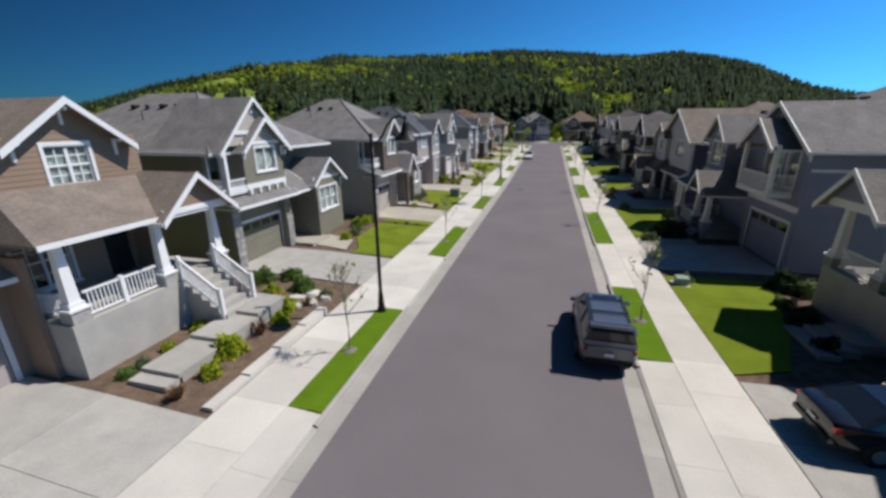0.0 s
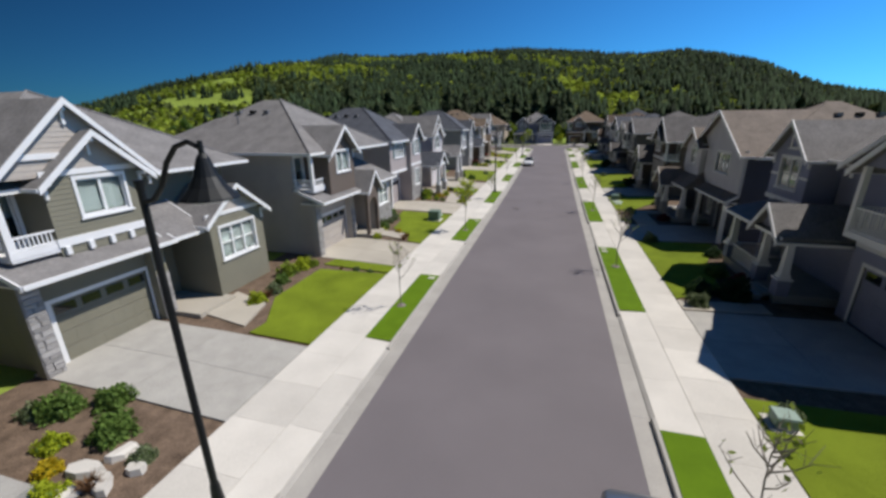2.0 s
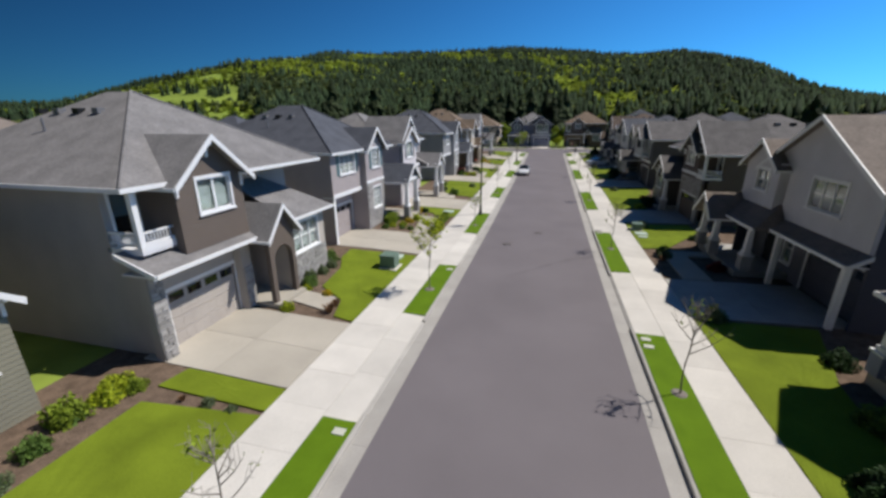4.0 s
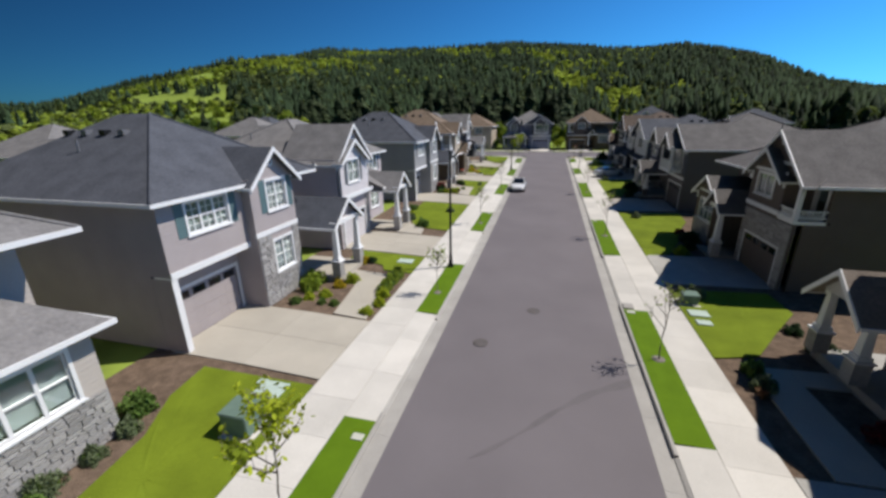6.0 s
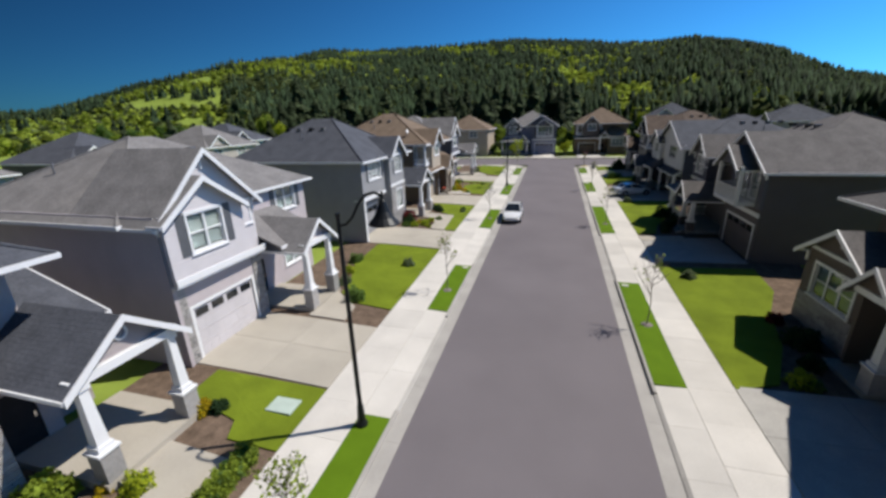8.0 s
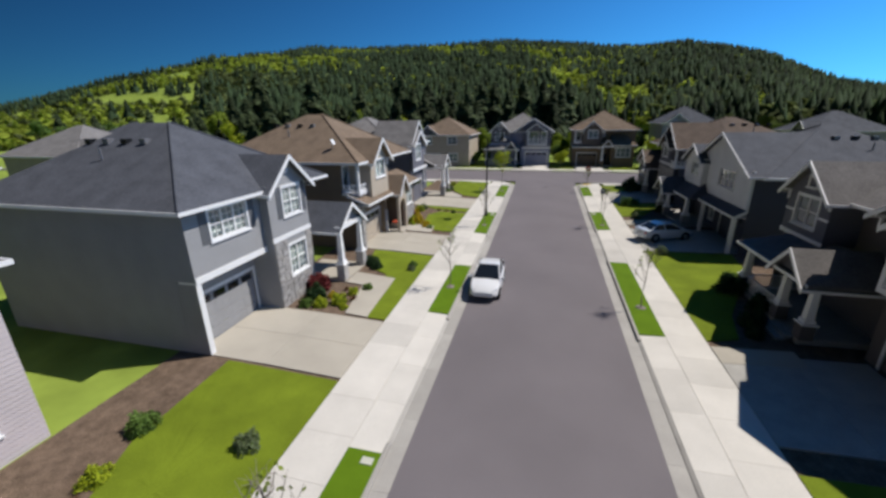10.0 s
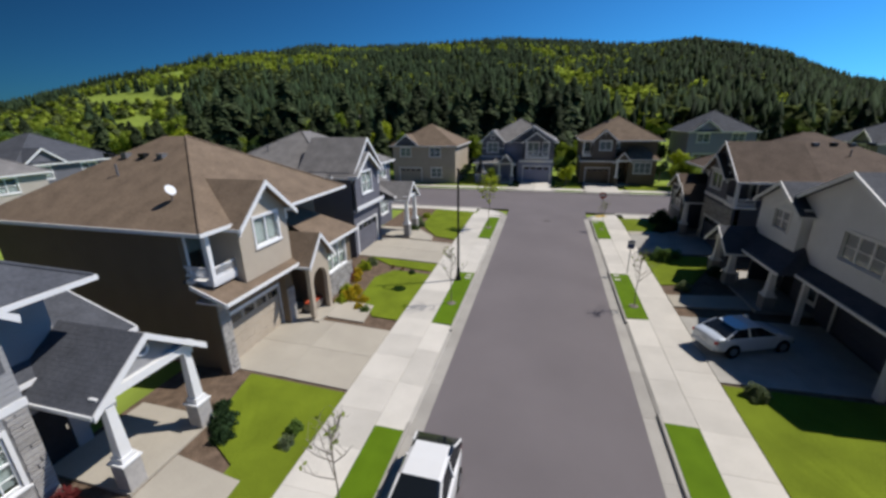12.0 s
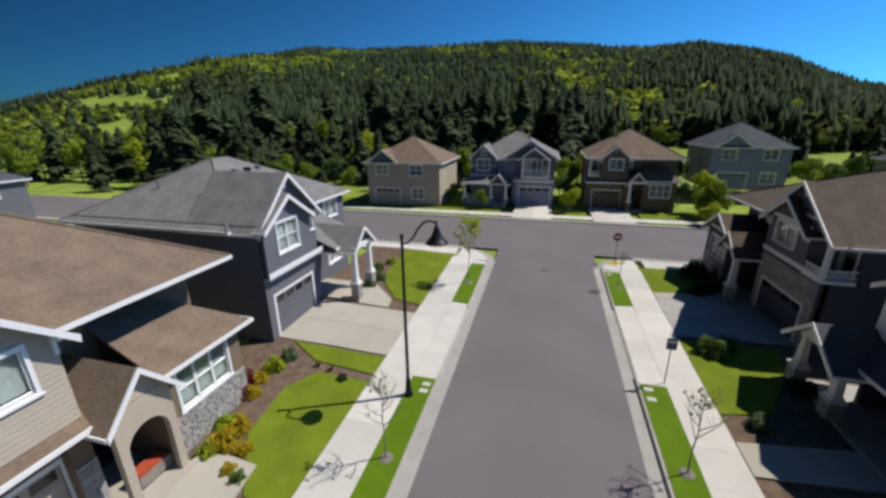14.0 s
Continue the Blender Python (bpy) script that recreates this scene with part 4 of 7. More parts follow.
def house_loggia(h, door_mat, k=1.5, side_band=True):
    """Two-storey house: front gable with a balcony over the garage, a second gable with a bay over a railed porch."""
    d = 13.5
    h.wall(0.2, 5.2, 3.9, 6.85, 0, h.upper, [(1.0, 2.0, 4.5, 6.5), (2.6, 4.4, 4.5, 6.5)])
    h.window(1.0, 2.0, 4.5, 6.5, 0, 1, 1)
    h.window(2.6, 4.4, 4.5, 6.5, 0, 2, 0)
    h.box("wall", 0.2, 0.38, 0.18, d, 0, 6.85, h.wall_mat)
    h.gable_roof(0.0, 7.2, 0.0, 6.0, 6.8, 9.1, 0.4, 0.35, h.upper, True)
    h.gable_roof(1.2, 4.9, -1.1, 0.0, 6.8, 8.2, 0.3, 0.3, h.upper)
    h.box("balcony_floor", 0.9, 4.7, -1.2, 0, 4.0, 4.25, h.trim)
    h.railing((1.0, -1.1), (4.6, -1.1), 4.2, 1.0)
    h.railing((1.0, -1.05), (1.0, 0), 4.2, 1.0)
    h.railing((4.6, -1.05), (4.6, 0), 4.2, 1.0)
    for u in (1.0, 4.6):
        h.box("post", u - 0.1, u + 0.1, -1.2, -1.0, 4.2, 6.8, h.trim)
    h.wall(0.2, 5.8, 0, 3.9, 0.1, h.wall_mat, [(0.7, 5.0, 0, 2.6)])
    h.garage(0.7, 5.0, 0, 2.6, 0.1, door_mat)
    h.band(0.2, 5.8, 0.1, 3.3, 3.6)
    h.wall(5.2, 12.0 + k, 0, 6.85, 1.2, h.wall_mat, [(6.2, 7.2, 0.4, 2.5)])
    h.door(6.2, 7.2, 0.4, 2.5, 1.26)
    h.wall(8.4 + k, 12.0 + k, 4.2, 6.85, -0.2, h.upper, [(9.3 + k, 11.1 + k, 4.9, 6.5)])
    h.window(9.3 + k, 11.1 + k, 4.9, 6.5, -0.2, 2, 1)
    h.box("band", 8.38 + k, 9.18 + k, -0.24, -0.2, 5.5, 5.62, h.trim)
    h.box("band", 11.22 + k, 12.02 + k, -0.24, -0.2, 5.5, 5.62, h.trim)
    if side_band:
        h.box("band", 0.16, 0.2, 0.2, 3.4, 5.5, 5.65, h.trim)
    h.box("wall", 8.4 + k, 8.58 + k, -0.02, 1.2, 4.2, 6.85, h.upper)
    h.box("wall", 11.82 + k, 12.0 + k, -0.02, d, 0, 6.85, h.wall_mat)
    h.box("wall", 0.38, 11.82 + k, d - 0.18, d, 0, 6.85, h.wall_mat)
    h.band(8.36 + k, 12.04 + k, -0.2, 4.1, 4.35)
    h.gable_roof(8.4 + k, 12.0 + k, -0.2, 5.0, 6.85, 8.5, 0.35, 0.4, h.upper, True)
    h.window(9.9 + k, 10.5 + k, 7.1, 7.6, -0.21, 1, 0, None, 0)
    # railed porch with a hipped roof
    h.box("porch_floor", 6.6, 12.8, -2.0, 1.2, -0.2, 0.4, GREY)
    bm = bmesh.new()
    slab(bm, [(6.3, -2.4, 3.35), (13.1, -2.4, 3.35), (12.2, 0.4, 4.4), (7.4, 0.4, 4.4)], 0.1)
    slab(bm, [(13.1, -2.4, 3.35), (13.1, 1.2, 3.35), (12.2, 0.4, 4.4)], 0.1)
    slab(bm, [(6.3, -2.4, 3.35), (6.3, 1.2, 3.35), (7.4, 0.4, 4.4)], 0.1)
    roof = h.add("roof", bm, h.roof_mat)
    h.box("gutter", 6.3, 13.1, -2.46, -2.4, 3.2, 3.36, h.trim, roof)
    h.gable_roof(6.5, 9.0, -2.2, 0.8, 3.4, 4.7, 0.25, 0.4, h.upper)
    for u in (6.7, 8.8, 12.6):
        h.column(u, -1.8, 0.4, 3.3, 0.8, False)
    h.box("beam", 6.6, 12.8, -1.95, -1.65, 3.1, 3.34, h.trim)
    h.railing((8.6, -1.8), (12.5, -1.8), 0.4, 0.9)
    h.railing((12.6, -1.8), (12.6, 1.2), 0.4, 0.9)
    h.steps(6.9, 8.4, -2.0, 2, 0.18, 0.35)
    h.side(0.2, 0.18, d, 0, 6.85, h.wall_mat)
    h.hip_roof(0.2, 12.0 + k, 0.8, d, 6.85, 3.6, 0.45, vents=4)


def house_broad(h, door_mat, low):
    """Two-storey house: one broad front gable over the garage, a small gabled bay, hipped porch with tapered columns."""
    d = 13.0
    h.wall(0, 7.0, 3.5, 6.5, 0, h.upper, [(2.3, 4.8, 4.7, 6.15)])
    h.window(2.3, 4.8, 4.7, 6.15, 0, 3, 1)
    h.gable_roof(0, 9.6, 0.0, 7.0, 6.4, 9.2, 0.4, 0.4, h.upper)
    h.box("wall", 0, 0.18, 0.18, d, 0, 6.4, h.wall_mat)
    h.lean_roof(-0.3, 7.0, -0.8, 0.0, 3.1, 3.6)
    h.box("soffit", 0, 6.8, -0.7, 0.9, 2.95, 3.0, h.trim)
    h.wall(0, 6.2, 0, 3.5, 0.8, low, [(0.6, 5.0, 0, 2.5)])
    h.garage(0.6, 5.0, 0, 2.5, 0.8, door_mat)
    h.box("post", -0.05, 0.2, -0.65, -0.4, 0, 3.0, h.trim)
    h.box("post", 5.3, 5.5, -0.65, -0.4, 0, 3.0, h.trim)
    h.wall(7.2, 11.2, 3.4, 6.6, -0.4, h.upper, [(8.2, 9.6, 4.9, 6.1)])
    h.window(8.2, 9.6, 4.9, 6.1, -0.4, 2, 1)
    h.box("wall", 7.2, 7.38, -0.22, 0.3, 3.4, 6.6, h.upper)
    h.box("wall", 11.02, 11.2, -0.22, d, 0, 6.4, h.wall_mat)
    h.gable_roof(7.2, 11.2, -0.4, 5.0, 6.5, 7.9, 0.35, 0.35, h.upper)
    h.wall(6.2, 11.2, 0, 3.5, 0.9, low, [(6.6, 7.4, 0.9, 2.6), (8.6, 9.6, 0.3, 2.4)])
    h.window(6.6, 7.4, 0.9, 2.6, 0.9, 1, 1, None, 0.9)
    h.door(8.6, 9.6, 0.3, 2.4, 0.96)
    h.box("wall", 0.18, 11.02, d - 0.18, d, 0, 6.4, h.wall_mat)
    h.box("porch_floor", 6.4, 12.4, -1.9, 0.9, -0.2, 0.3, GREY)
    bm = bmesh.new()
    slab(bm, [(5.9, -1.6, 3.05), (11.6, -1.6, 3.05), (10.6, 0.0, 4.3), (7.0, 0.0, 4.3)], 0.1)
    slab(bm, [(5.9, -1.6, 3.05), (5.9, 0.9, 3.05), (7.0, 0.0, 4.3)], 0.1)
    roof = h.add("roof", bm, h.roof_mat)
    h.box("gutter", 5.9, 11.6, -1.66, -1.6, 2.9, 3.06, h.trim, roof)
    h.gable_roof(9.8, 12.4, -2.2, 1.2, 3.1, 4.3, 0.35, 0.4, h.upper)
    for u, v in ((6.8, -1.3), (10.0, -1.9), (12.2, -1.9)):
        h.column(u, v, 0.3, 3.0, 0.9)
    h.box("beam", 6.5, 12.4, -1.45, -1.15, 2.8, 3.04, h.trim)
    h.side(0, 0.18, d, 0, 6.4, h.wall_mat)
    h.hip_roof(0, 11.2, 1.0, d, 6.4, 3.6, 0.45, vents=4)


def house_craftsman(h, door_mat, stair=True):
    """Craftsman house on a raised base: gables over a railed porch with steps, garage to one side at drive level."""
    d, b, g = 13.0, 1.3, -0.7
    h.box("foundation", 5.25, 10.6, 0.8, d, g - 0.3, 0.02, GREY)
    h.wall(5.2, 10.6, 3.6, 7.12, 0.6, h.upper, [(7.35, 8.75, 5.45, 6.8)])
    h.window(7.35, 8.75, 5.45, 6.8, 0.6, 2, 2)
    h.gable_roof(6.45, 9.75, 0.6, 4.0, 7.12, 8.4, 0.5, 0.5, h.upper, True)
    h.box("wall", 10.42, 10.6, 0.6, d, g, 6.9, h.wall_mat)
    h.wall(0, 5.2, 3.4, 6.9, 1.2, h.upper, [(1.5, 3.5, 4.8, 6.3)])
    h.window(1.5, 3.5, 4.8, 6.3, 1.2, 2, 1)
    h.gable_roof(-0.2, 6.6, 1.2, 6.0, 6.9, 9.6, 0.5, 0.5, h.upper, True)
    h.lean_roof(-0.3, 5.3, -0.2, 1.2, 3.0, 3.9)
    h.wall(0, 5.2, g, 3.4, 0.6, h.wall_mat, [(0.5, 4.7, g, 2.1)])
    h.garage(0.5, 4.7, g, 2.1, 0.6, door_mat)
    h.box("wall", 0, 0.18, 0.78, d, g, 6.9, h.wall_mat)
    h.box("wall", 5.2, 5.38, -0.5, 2.0, g, 3.6, h.wall_mat)
    h.box("porch_base", 5.4, 11.9, -1.6, 1.8, g - 0.3, b, GREY, None, "grey concrete porch base")
    h.wall(5.3, 10.6, b, 4.2, 1.8, h.wall_mat, [(6.2, 7.9, b + 0.4, b + 2.4), (9.2, 10.2, b, b + 2.2)])
    h.window(6.2, 7.9, b + 0.4, b + 2.4, 1.8, 2, 2, None, 0.0)
    h.door(9.2, 10.2, b, b + 2.2, 1.86)
    for u in (5.75, 9.05, 11.75):
        h.column(u, -1.3, b - 0.3, 4.05, 0.75)
    h.box("beam", 5.4, 12.0, -1.45, -1.15, 3.95, 4.2, h.trim)
    bm = bmesh.new()
    slab(bm, [(5.0, -1.9, 4.15), (12.2, -1.9, 4.15), (10.9, 0.6, 5.5), (5.6, 0.6, 5.5)], 0.1)
    slab(bm, [(5.0, -1.9, 4.15), (5.0, 0.6, 4.15), (5.6, 0.6, 5.5)], 0.1)
    roof = h.add("roof", bm, h.roof_mat)
    h.box("gutter", 5.0, 12.2, -1.96, -1.9, 4.0, 4.16, h.trim, roof)
    h.gable_roof(8.9, 12.0, -2.0, 1.0, 4.25, 5.65, 0.3, 0.35, h.upper)
    h.board((8.95, 4.35), (11.95, 4.35), -2.02, 0.22, 0.1, None, "beam")
    h.railing((6.1, -1.3), (7.3, -1.3), b, 0.9)
    h.railing((7.45, -1.3), (8.7, -1.3), b, 0.9)
    h.box("post", 7.3, 7.45, -1.38, -1.22, b, b + 1.0, h.trim)
    h.railing((5.75, -1.0), (5.75, 1.6), b, 0.9)
    for k in range(5 if stair else 0):
        h.box("step", 9.5, 11.3, -1.6 - 0.38 * (k + 1), -1.6 - 0.38 * k, g, b - 0.27 * (k + 1), GREY)
    if not stair:
        h.railing((9.3, -1.3), (11.5, -1.3), b, 0.9)
    for u in (9.5, 11.3) if stair else ():
        h.railing((u, -1.6), (u, -3.3), b, 0.9, b - 1.2)
        h.box("post", u - 0.07, u + 0.07, -3.42, -3.28, g, b - 0.2, h.trim)
        h.box("post", u - 0.07, u + 0.07, -1.62, -1.48, b, b + 1.05, h.trim)
    h.side(0, 0.78, d, g, 6.9, h.wall_mat)
    h.hip_roof(0, 10.6, 1.8, d, 6.9, 3.4, 0.45, vents=3)


def house_plain(h, w=11.0, d=11.0):
    """A house further off: walls with windows, hipped roof, one front gable."""
    h.shell(0, w, 0, d, 0, 6.4, h.wall_mat, [(1.4, 3.2, 4.4, 5.8), (6.6, 8.4, 4.4, 5.8), (1.2, 5.0, 0.1, 2.4), (6.8, 8.6, 1.0, 2.5)])
    h.window(1.4, 3.2, 4.4, 5.8, 0, 2, 1)
    h.window(6.6, 8.4, 4.4, 5.8, 0, 2, 1)
    h.window(6.8, 8.6, 1.0, 2.5, 0, 2, 1)
    h.garage(1.2, 5.0, 0.1, 2.4, 0.0, h.wall_mat)
    h.gable_roof(0.6, 4.6, -0.2, 4.0, 6.4, 8.0, 0.35, 0.3, h.upper)
    h.hip_roof(0, w, 0, d, 6.4, 3.4, 0.45)
# ---- the houses along the street ----
S = {k: siding(k, c) for k, c in dict(
    brown_siding=(0.256, 0.180, 0.127), olive_siding=(0.19, 0.18, 0.135), beige_siding=(0.406, 0.367, 0.330), cocoa_siding=(0.125, 0.1, 0.083),
    mauve_siding=(0.35, 0.31, 0.305), lilac_siding=(0.46, 0.41, 0.415), pearl_siding=(0.56, 0.53, 0.535), grey_siding=(0.28, 0.28, 0.285), tan_siding=(0.42, 0.36, 0.285), umber_siding=(0.166, 0.124, 0.083),
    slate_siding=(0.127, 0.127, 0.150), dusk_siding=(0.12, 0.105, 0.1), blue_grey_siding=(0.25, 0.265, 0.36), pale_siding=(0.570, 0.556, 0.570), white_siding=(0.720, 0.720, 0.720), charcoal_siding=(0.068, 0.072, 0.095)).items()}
R = {k: shingle(k, c) for k, c in dict(grey_shingles=(0.195, 0.186, 0.182), brown_shingles=(0.182, 0.135, 0.097), slate_shingles=(0.08, 0.085, 0.1), taupe_shingles=(0.203, 0.169, 0.142), ash_shingles=(0.135, 0.126, 0.122), umber_shingles=(0.115, 0.085, 0.066)).items()}

h = House("brown craftsman house with white railed raised porch", -14.9, -0.9, -1, S["brown_siding"], R["taupe_shingles"], z=gz(-14.9, 0) + 0.65)
house_craftsman(h, S["mauve_siding"])
h = House("olive green house with nested gables above a garage", -15.9, 14.6, -1, S["olive_siding"], R["grey_shingles"])
house_balcony(h, None, S["olive_siding"], None, False, True, True, True, S["beige_siding"])
h = House("cocoa brown and beige house with an arched entry", -13.75, 28.9, -1, S["beige_siding"], R["grey_shingles"], S["cocoa_siding"])
house_balcony(h, None, S["beige_siding"])
h = House("mauve grey house with teal shutters and a stone bay", -14.2, 44.1, -1, S["mauve_siding"], R["slate_shingles"])
house_bay(h, TEAL, S["mauve_siding"])
h = House("pale lilac grey house with nested gables", -14.5, 58.6, -1, S["lilac_siding"], R["grey_shingles"], S["pearl_siding"])
house_nested(h, SLATE, S["pearl_siding"])
h = House("blue grey house with slate shutters and a stone bay", -14.2, 76.4, -1, S["grey_siding"], R["slate_shingles"])
house_bay(h, SLATE, S["grey_siding"], True, -1.4)
h = House("brown house with a tan gable and an arched entry", -14.0, 91.4, -1, S["umber_siding"], R["brown_shingles"], S["tan_siding"])
house_balcony(h, None, S["tan_siding"])
h = House("dark slate house with nested gables and a tapered column porch", -14.6, 106.4, -1, S["slate_siding"], R["grey_shingles"], S["slate_siding"])
house_nested(h, None, S["slate_siding"], False)

h = House("grey craftsman house with a white railed porch", 14.8, 5.0, 1, S["blue_grey_siding"], R["grey_shingles"], z=gz(14.8, 5) + 0.65)
house_craftsman(h, S["blue_grey_siding"], False)
h = House("blue grey house with a balcony over the garage", 14.0, 21.2, 1, S["blue_grey_siding"], R["grey_shingles"])
house_loggia(h, S["blue_grey_siding"])
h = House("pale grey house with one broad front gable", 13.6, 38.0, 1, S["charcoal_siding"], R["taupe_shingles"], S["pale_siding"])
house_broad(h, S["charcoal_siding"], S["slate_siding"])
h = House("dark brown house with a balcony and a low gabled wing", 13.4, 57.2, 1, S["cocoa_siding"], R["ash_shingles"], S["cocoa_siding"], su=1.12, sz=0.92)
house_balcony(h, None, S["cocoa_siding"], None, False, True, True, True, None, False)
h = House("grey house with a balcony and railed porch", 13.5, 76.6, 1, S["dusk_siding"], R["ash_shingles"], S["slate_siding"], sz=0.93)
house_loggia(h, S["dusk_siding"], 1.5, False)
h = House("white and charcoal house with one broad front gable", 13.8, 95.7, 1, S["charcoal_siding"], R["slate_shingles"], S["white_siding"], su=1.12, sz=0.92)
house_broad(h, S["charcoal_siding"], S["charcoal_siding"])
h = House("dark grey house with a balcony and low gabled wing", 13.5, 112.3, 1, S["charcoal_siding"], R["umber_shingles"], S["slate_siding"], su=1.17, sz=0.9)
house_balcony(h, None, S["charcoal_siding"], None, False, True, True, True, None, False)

# across the end of the street
zE = zg(145) + 0.15
h = House("brown roofed tan house across the cross street", -26.0, 143.5, 0, S["tan_siding"], R["brown_shingles"], S["slate_siding"], turn=0, z=zE)
house_plain(h, 11, 11)
h = House("navy and white house facing down the street", 0.9, 147.0, 0, S["blue_grey_siding"], R["grey_shingles"], S["slate_siding"], turn=180, z=zE)
h.f = -1
house_loggia(h, S["blue_grey_siding"], 0.0)
h = House("brown roofed house with a low front wing", 5.2, 147.0, 0, S["umber_siding"], R["brown_shingles"], S["cocoa_siding"], turn=0, z=zE)
house_balcony(h, None, S["umber_siding"], None, False, False)
h = House("grey roofed blue house across the cross street", 23.0, 157.0, 0, S["blue_grey_siding"], R["slate_shingles"], turn=0, z=zE + 1.6)
house_plain(h, 10, 11)
# rows behind
for x, y, m, r in ((-52, 28, "beige_siding", "grey_shingles"), (-54, 45, "mauve_siding", "taupe_shingles"), (-52, 63, "grey_siding", "grey_shingles"), (-53, 80, "slate_siding", "slate_shingles"), (-52, 98, "beige_siding", "grey_shingles"), (-58, 110, "slate_siding", "slate_shingles")):
    h = House("grey shingled neighbouring house behind the street", x, y, -1, S[m], R[r])
    house_plain(h, 11, 12)
for x, y, m, r in ((50, 60, "grey_siding", "grey_shingles"), (50, 80, "beige_siding", "taupe_shingles"), (50, 100, "slate_siding", "slate_shingles"), (44, 148, "grey_siding", "slate_shingles")):
    h = House("grey shingled neighbouring house behind the street", x, y, 1, S[m], R[r])
    house_plain(h, 11, 12)
# ---- yards ----
for a, b, x in ((-1.4, 4.1, 15.8), (14.4, 18.8, 16.6), (28.6, 33.5, 14.7), (44.0, 48.9, 15.6), (58.9, 63.8, 15.1), (76.4, 81.2, 15.6), (91.6, 96.6, 14.9), (106.9, 111.8, 15.2)):
    drive(-1, a, b, x, 2, GREY if b < 20 else None)
for a, b, x in ((4.6, 9.9, 14.1), (20.7, 26.1, 14.0), (38.2, 43.2, 14.3), (57.4, 62.6, 14.2), (76.4, 81.9, 13.4), (95.8, 101.8, 14.5), (112.7, 118.0, 14.3)):
    drive(1, a, b, x, 2, GREY)
for pts in ([(-11.2, 19.0), (-8.2, 19.0), (-8.2, 27.2), (-12.4, 26.6), (-12.4, 22.3), (-11.1, 20.0)],
            [(-12.6, 27.4), (-12.4, 28.55), (-8.2, 28.55), (-8.2, 27.4)],
            [(-8.2, 33.7), (-8.2, 43.6), (-13.2, 43.4), (-13.0, 41.6), (-12.1, 39.8), (-11.7, 36.9), (-9.5, 35.4), (-9.3, 33.9)],
            [(-13.4, 57.0), (-13.5, 58.7), (-8.2, 58.8), (-8.2, 55.6), (-10.2, 55.6), (-10.6, 56.4)],
            [(-12.0, 67.0), (-12.6, 69.5), (-13.4, 71.5), (-13.6, 76.2), (-8.2, 76.2), (-8.2, 65.8), (-10.5, 66.0)],
            [(-9.2, 81.4), (-9.5, 86.7), (-11.8, 87.8), (-12.6, 89.5), (-13.0, 91.4), (-8.2, 91.4), (-8.2, 81.4)],
            [(-11.6, 100.2), (-11.9, 103.0), (-11.0, 104.6), (-8.2, 104.6), (-8.2, 97.8), (-9.8, 97.8)],
            [(-13.8, 106.7), (-8.2, 106.7), (-8.2, 105.2), (-11.6, 105.4)],
            [(-12.5, 116.5), (-12.8, 123.4), (-8.2, 123.4), (-8.2, 113.0), (-10.2, 113.4)],
            [(7.7, 10.3), (7.7, 19.6), (12.6, 19.5), (11.9, 16.9), (10.7, 13.2), (9.6, 10.9)],
            [(7.7, 27.5), (7.7, 38.0), (12.6, 37.8), (11.0, 33.5), (10.2, 29.0)],
            [(7.7, 49.3), (7.7, 56.6), (12.8, 56.6), (12.9, 54.2), (11.2, 52.0), (9.6, 49.8)],
            [(7.7, 62.4), (7.7, 75.3), (13.3, 75.3), (13.0, 72.0), (11.6, 69.0), (10.8, 66.0), (9.4, 63.0)],
            [(7.7, 82.8), (7.7, 95.6), (13.4, 95.4), (13.0, 91.4), (11.2, 88.4), (9.8, 85.6), (9.2, 83.2)],
            [(7.7, 106.2), (7.7, 112.2), (12.4, 112.0), (11.6, 109.5), (9.8, 106.6)],
            [(7.7, 118.0), (7.7, 123.4), (24.0, 123.4), (24.0, 121.0), (12.0, 121.0), (10.4, 119.0)]):
    lawn(pts)
for pts in ([(-12.9, 34.9), (-13.4, 36.2), (-10.2, 35.8), (-10.1, 34.3)], [(-10.4, 49.1), (-8.5, 49.0), (-9.3, 54.9), (-12.0, 55.0), (-12.0, 53.4), (-11.0, 53.2)],
            [(-10.6, 81.5), (-9.25, 81.4), (-9.55, 86.6), (-12.4, 86.9), (-12.4, 85.2), (-11.2, 85.1)], [(-12.4, 64.0), (-10.2, 64.0), (-10.4, 65.6), (-12.4, 67.2)],
            [(-12.7, 97.0), (-10.0, 97.0), (-10.2, 99.0), (-12.7, 99.2)], [(-12.4, 112.0), (-10.2, 112.0), (-10.4, 113.2), (-12.4, 115.2)],
            [(-14.6, 19.9), (-11.8, 19.4), (-12.4, 21.6), (-14.8, 22.4)],
            [(7.7, 26.2), (11.4, 26.3), (11.4, 27.4), (7.7, 27.3)], [(8.75, 43.3), (10.3, 43.3), (10.2, 48.9), (8.75, 48.9)], [(10.22, 47.8), (13.2, 47.8), (13.2, 48.9), (10.22, 48.9)],
            [(7.7, 81.0), (11.0, 81.2), (11.0, 82.4), (7.7, 82.3)], [(7.7, 103.0), (12.0, 103.2), (12.0, 105.0), (7.7, 104.6)], [(7.7, 117.7), (13.2, 117.8), (13.2, 118.8), (7.7, 118.6)]):
    walkway(pts)
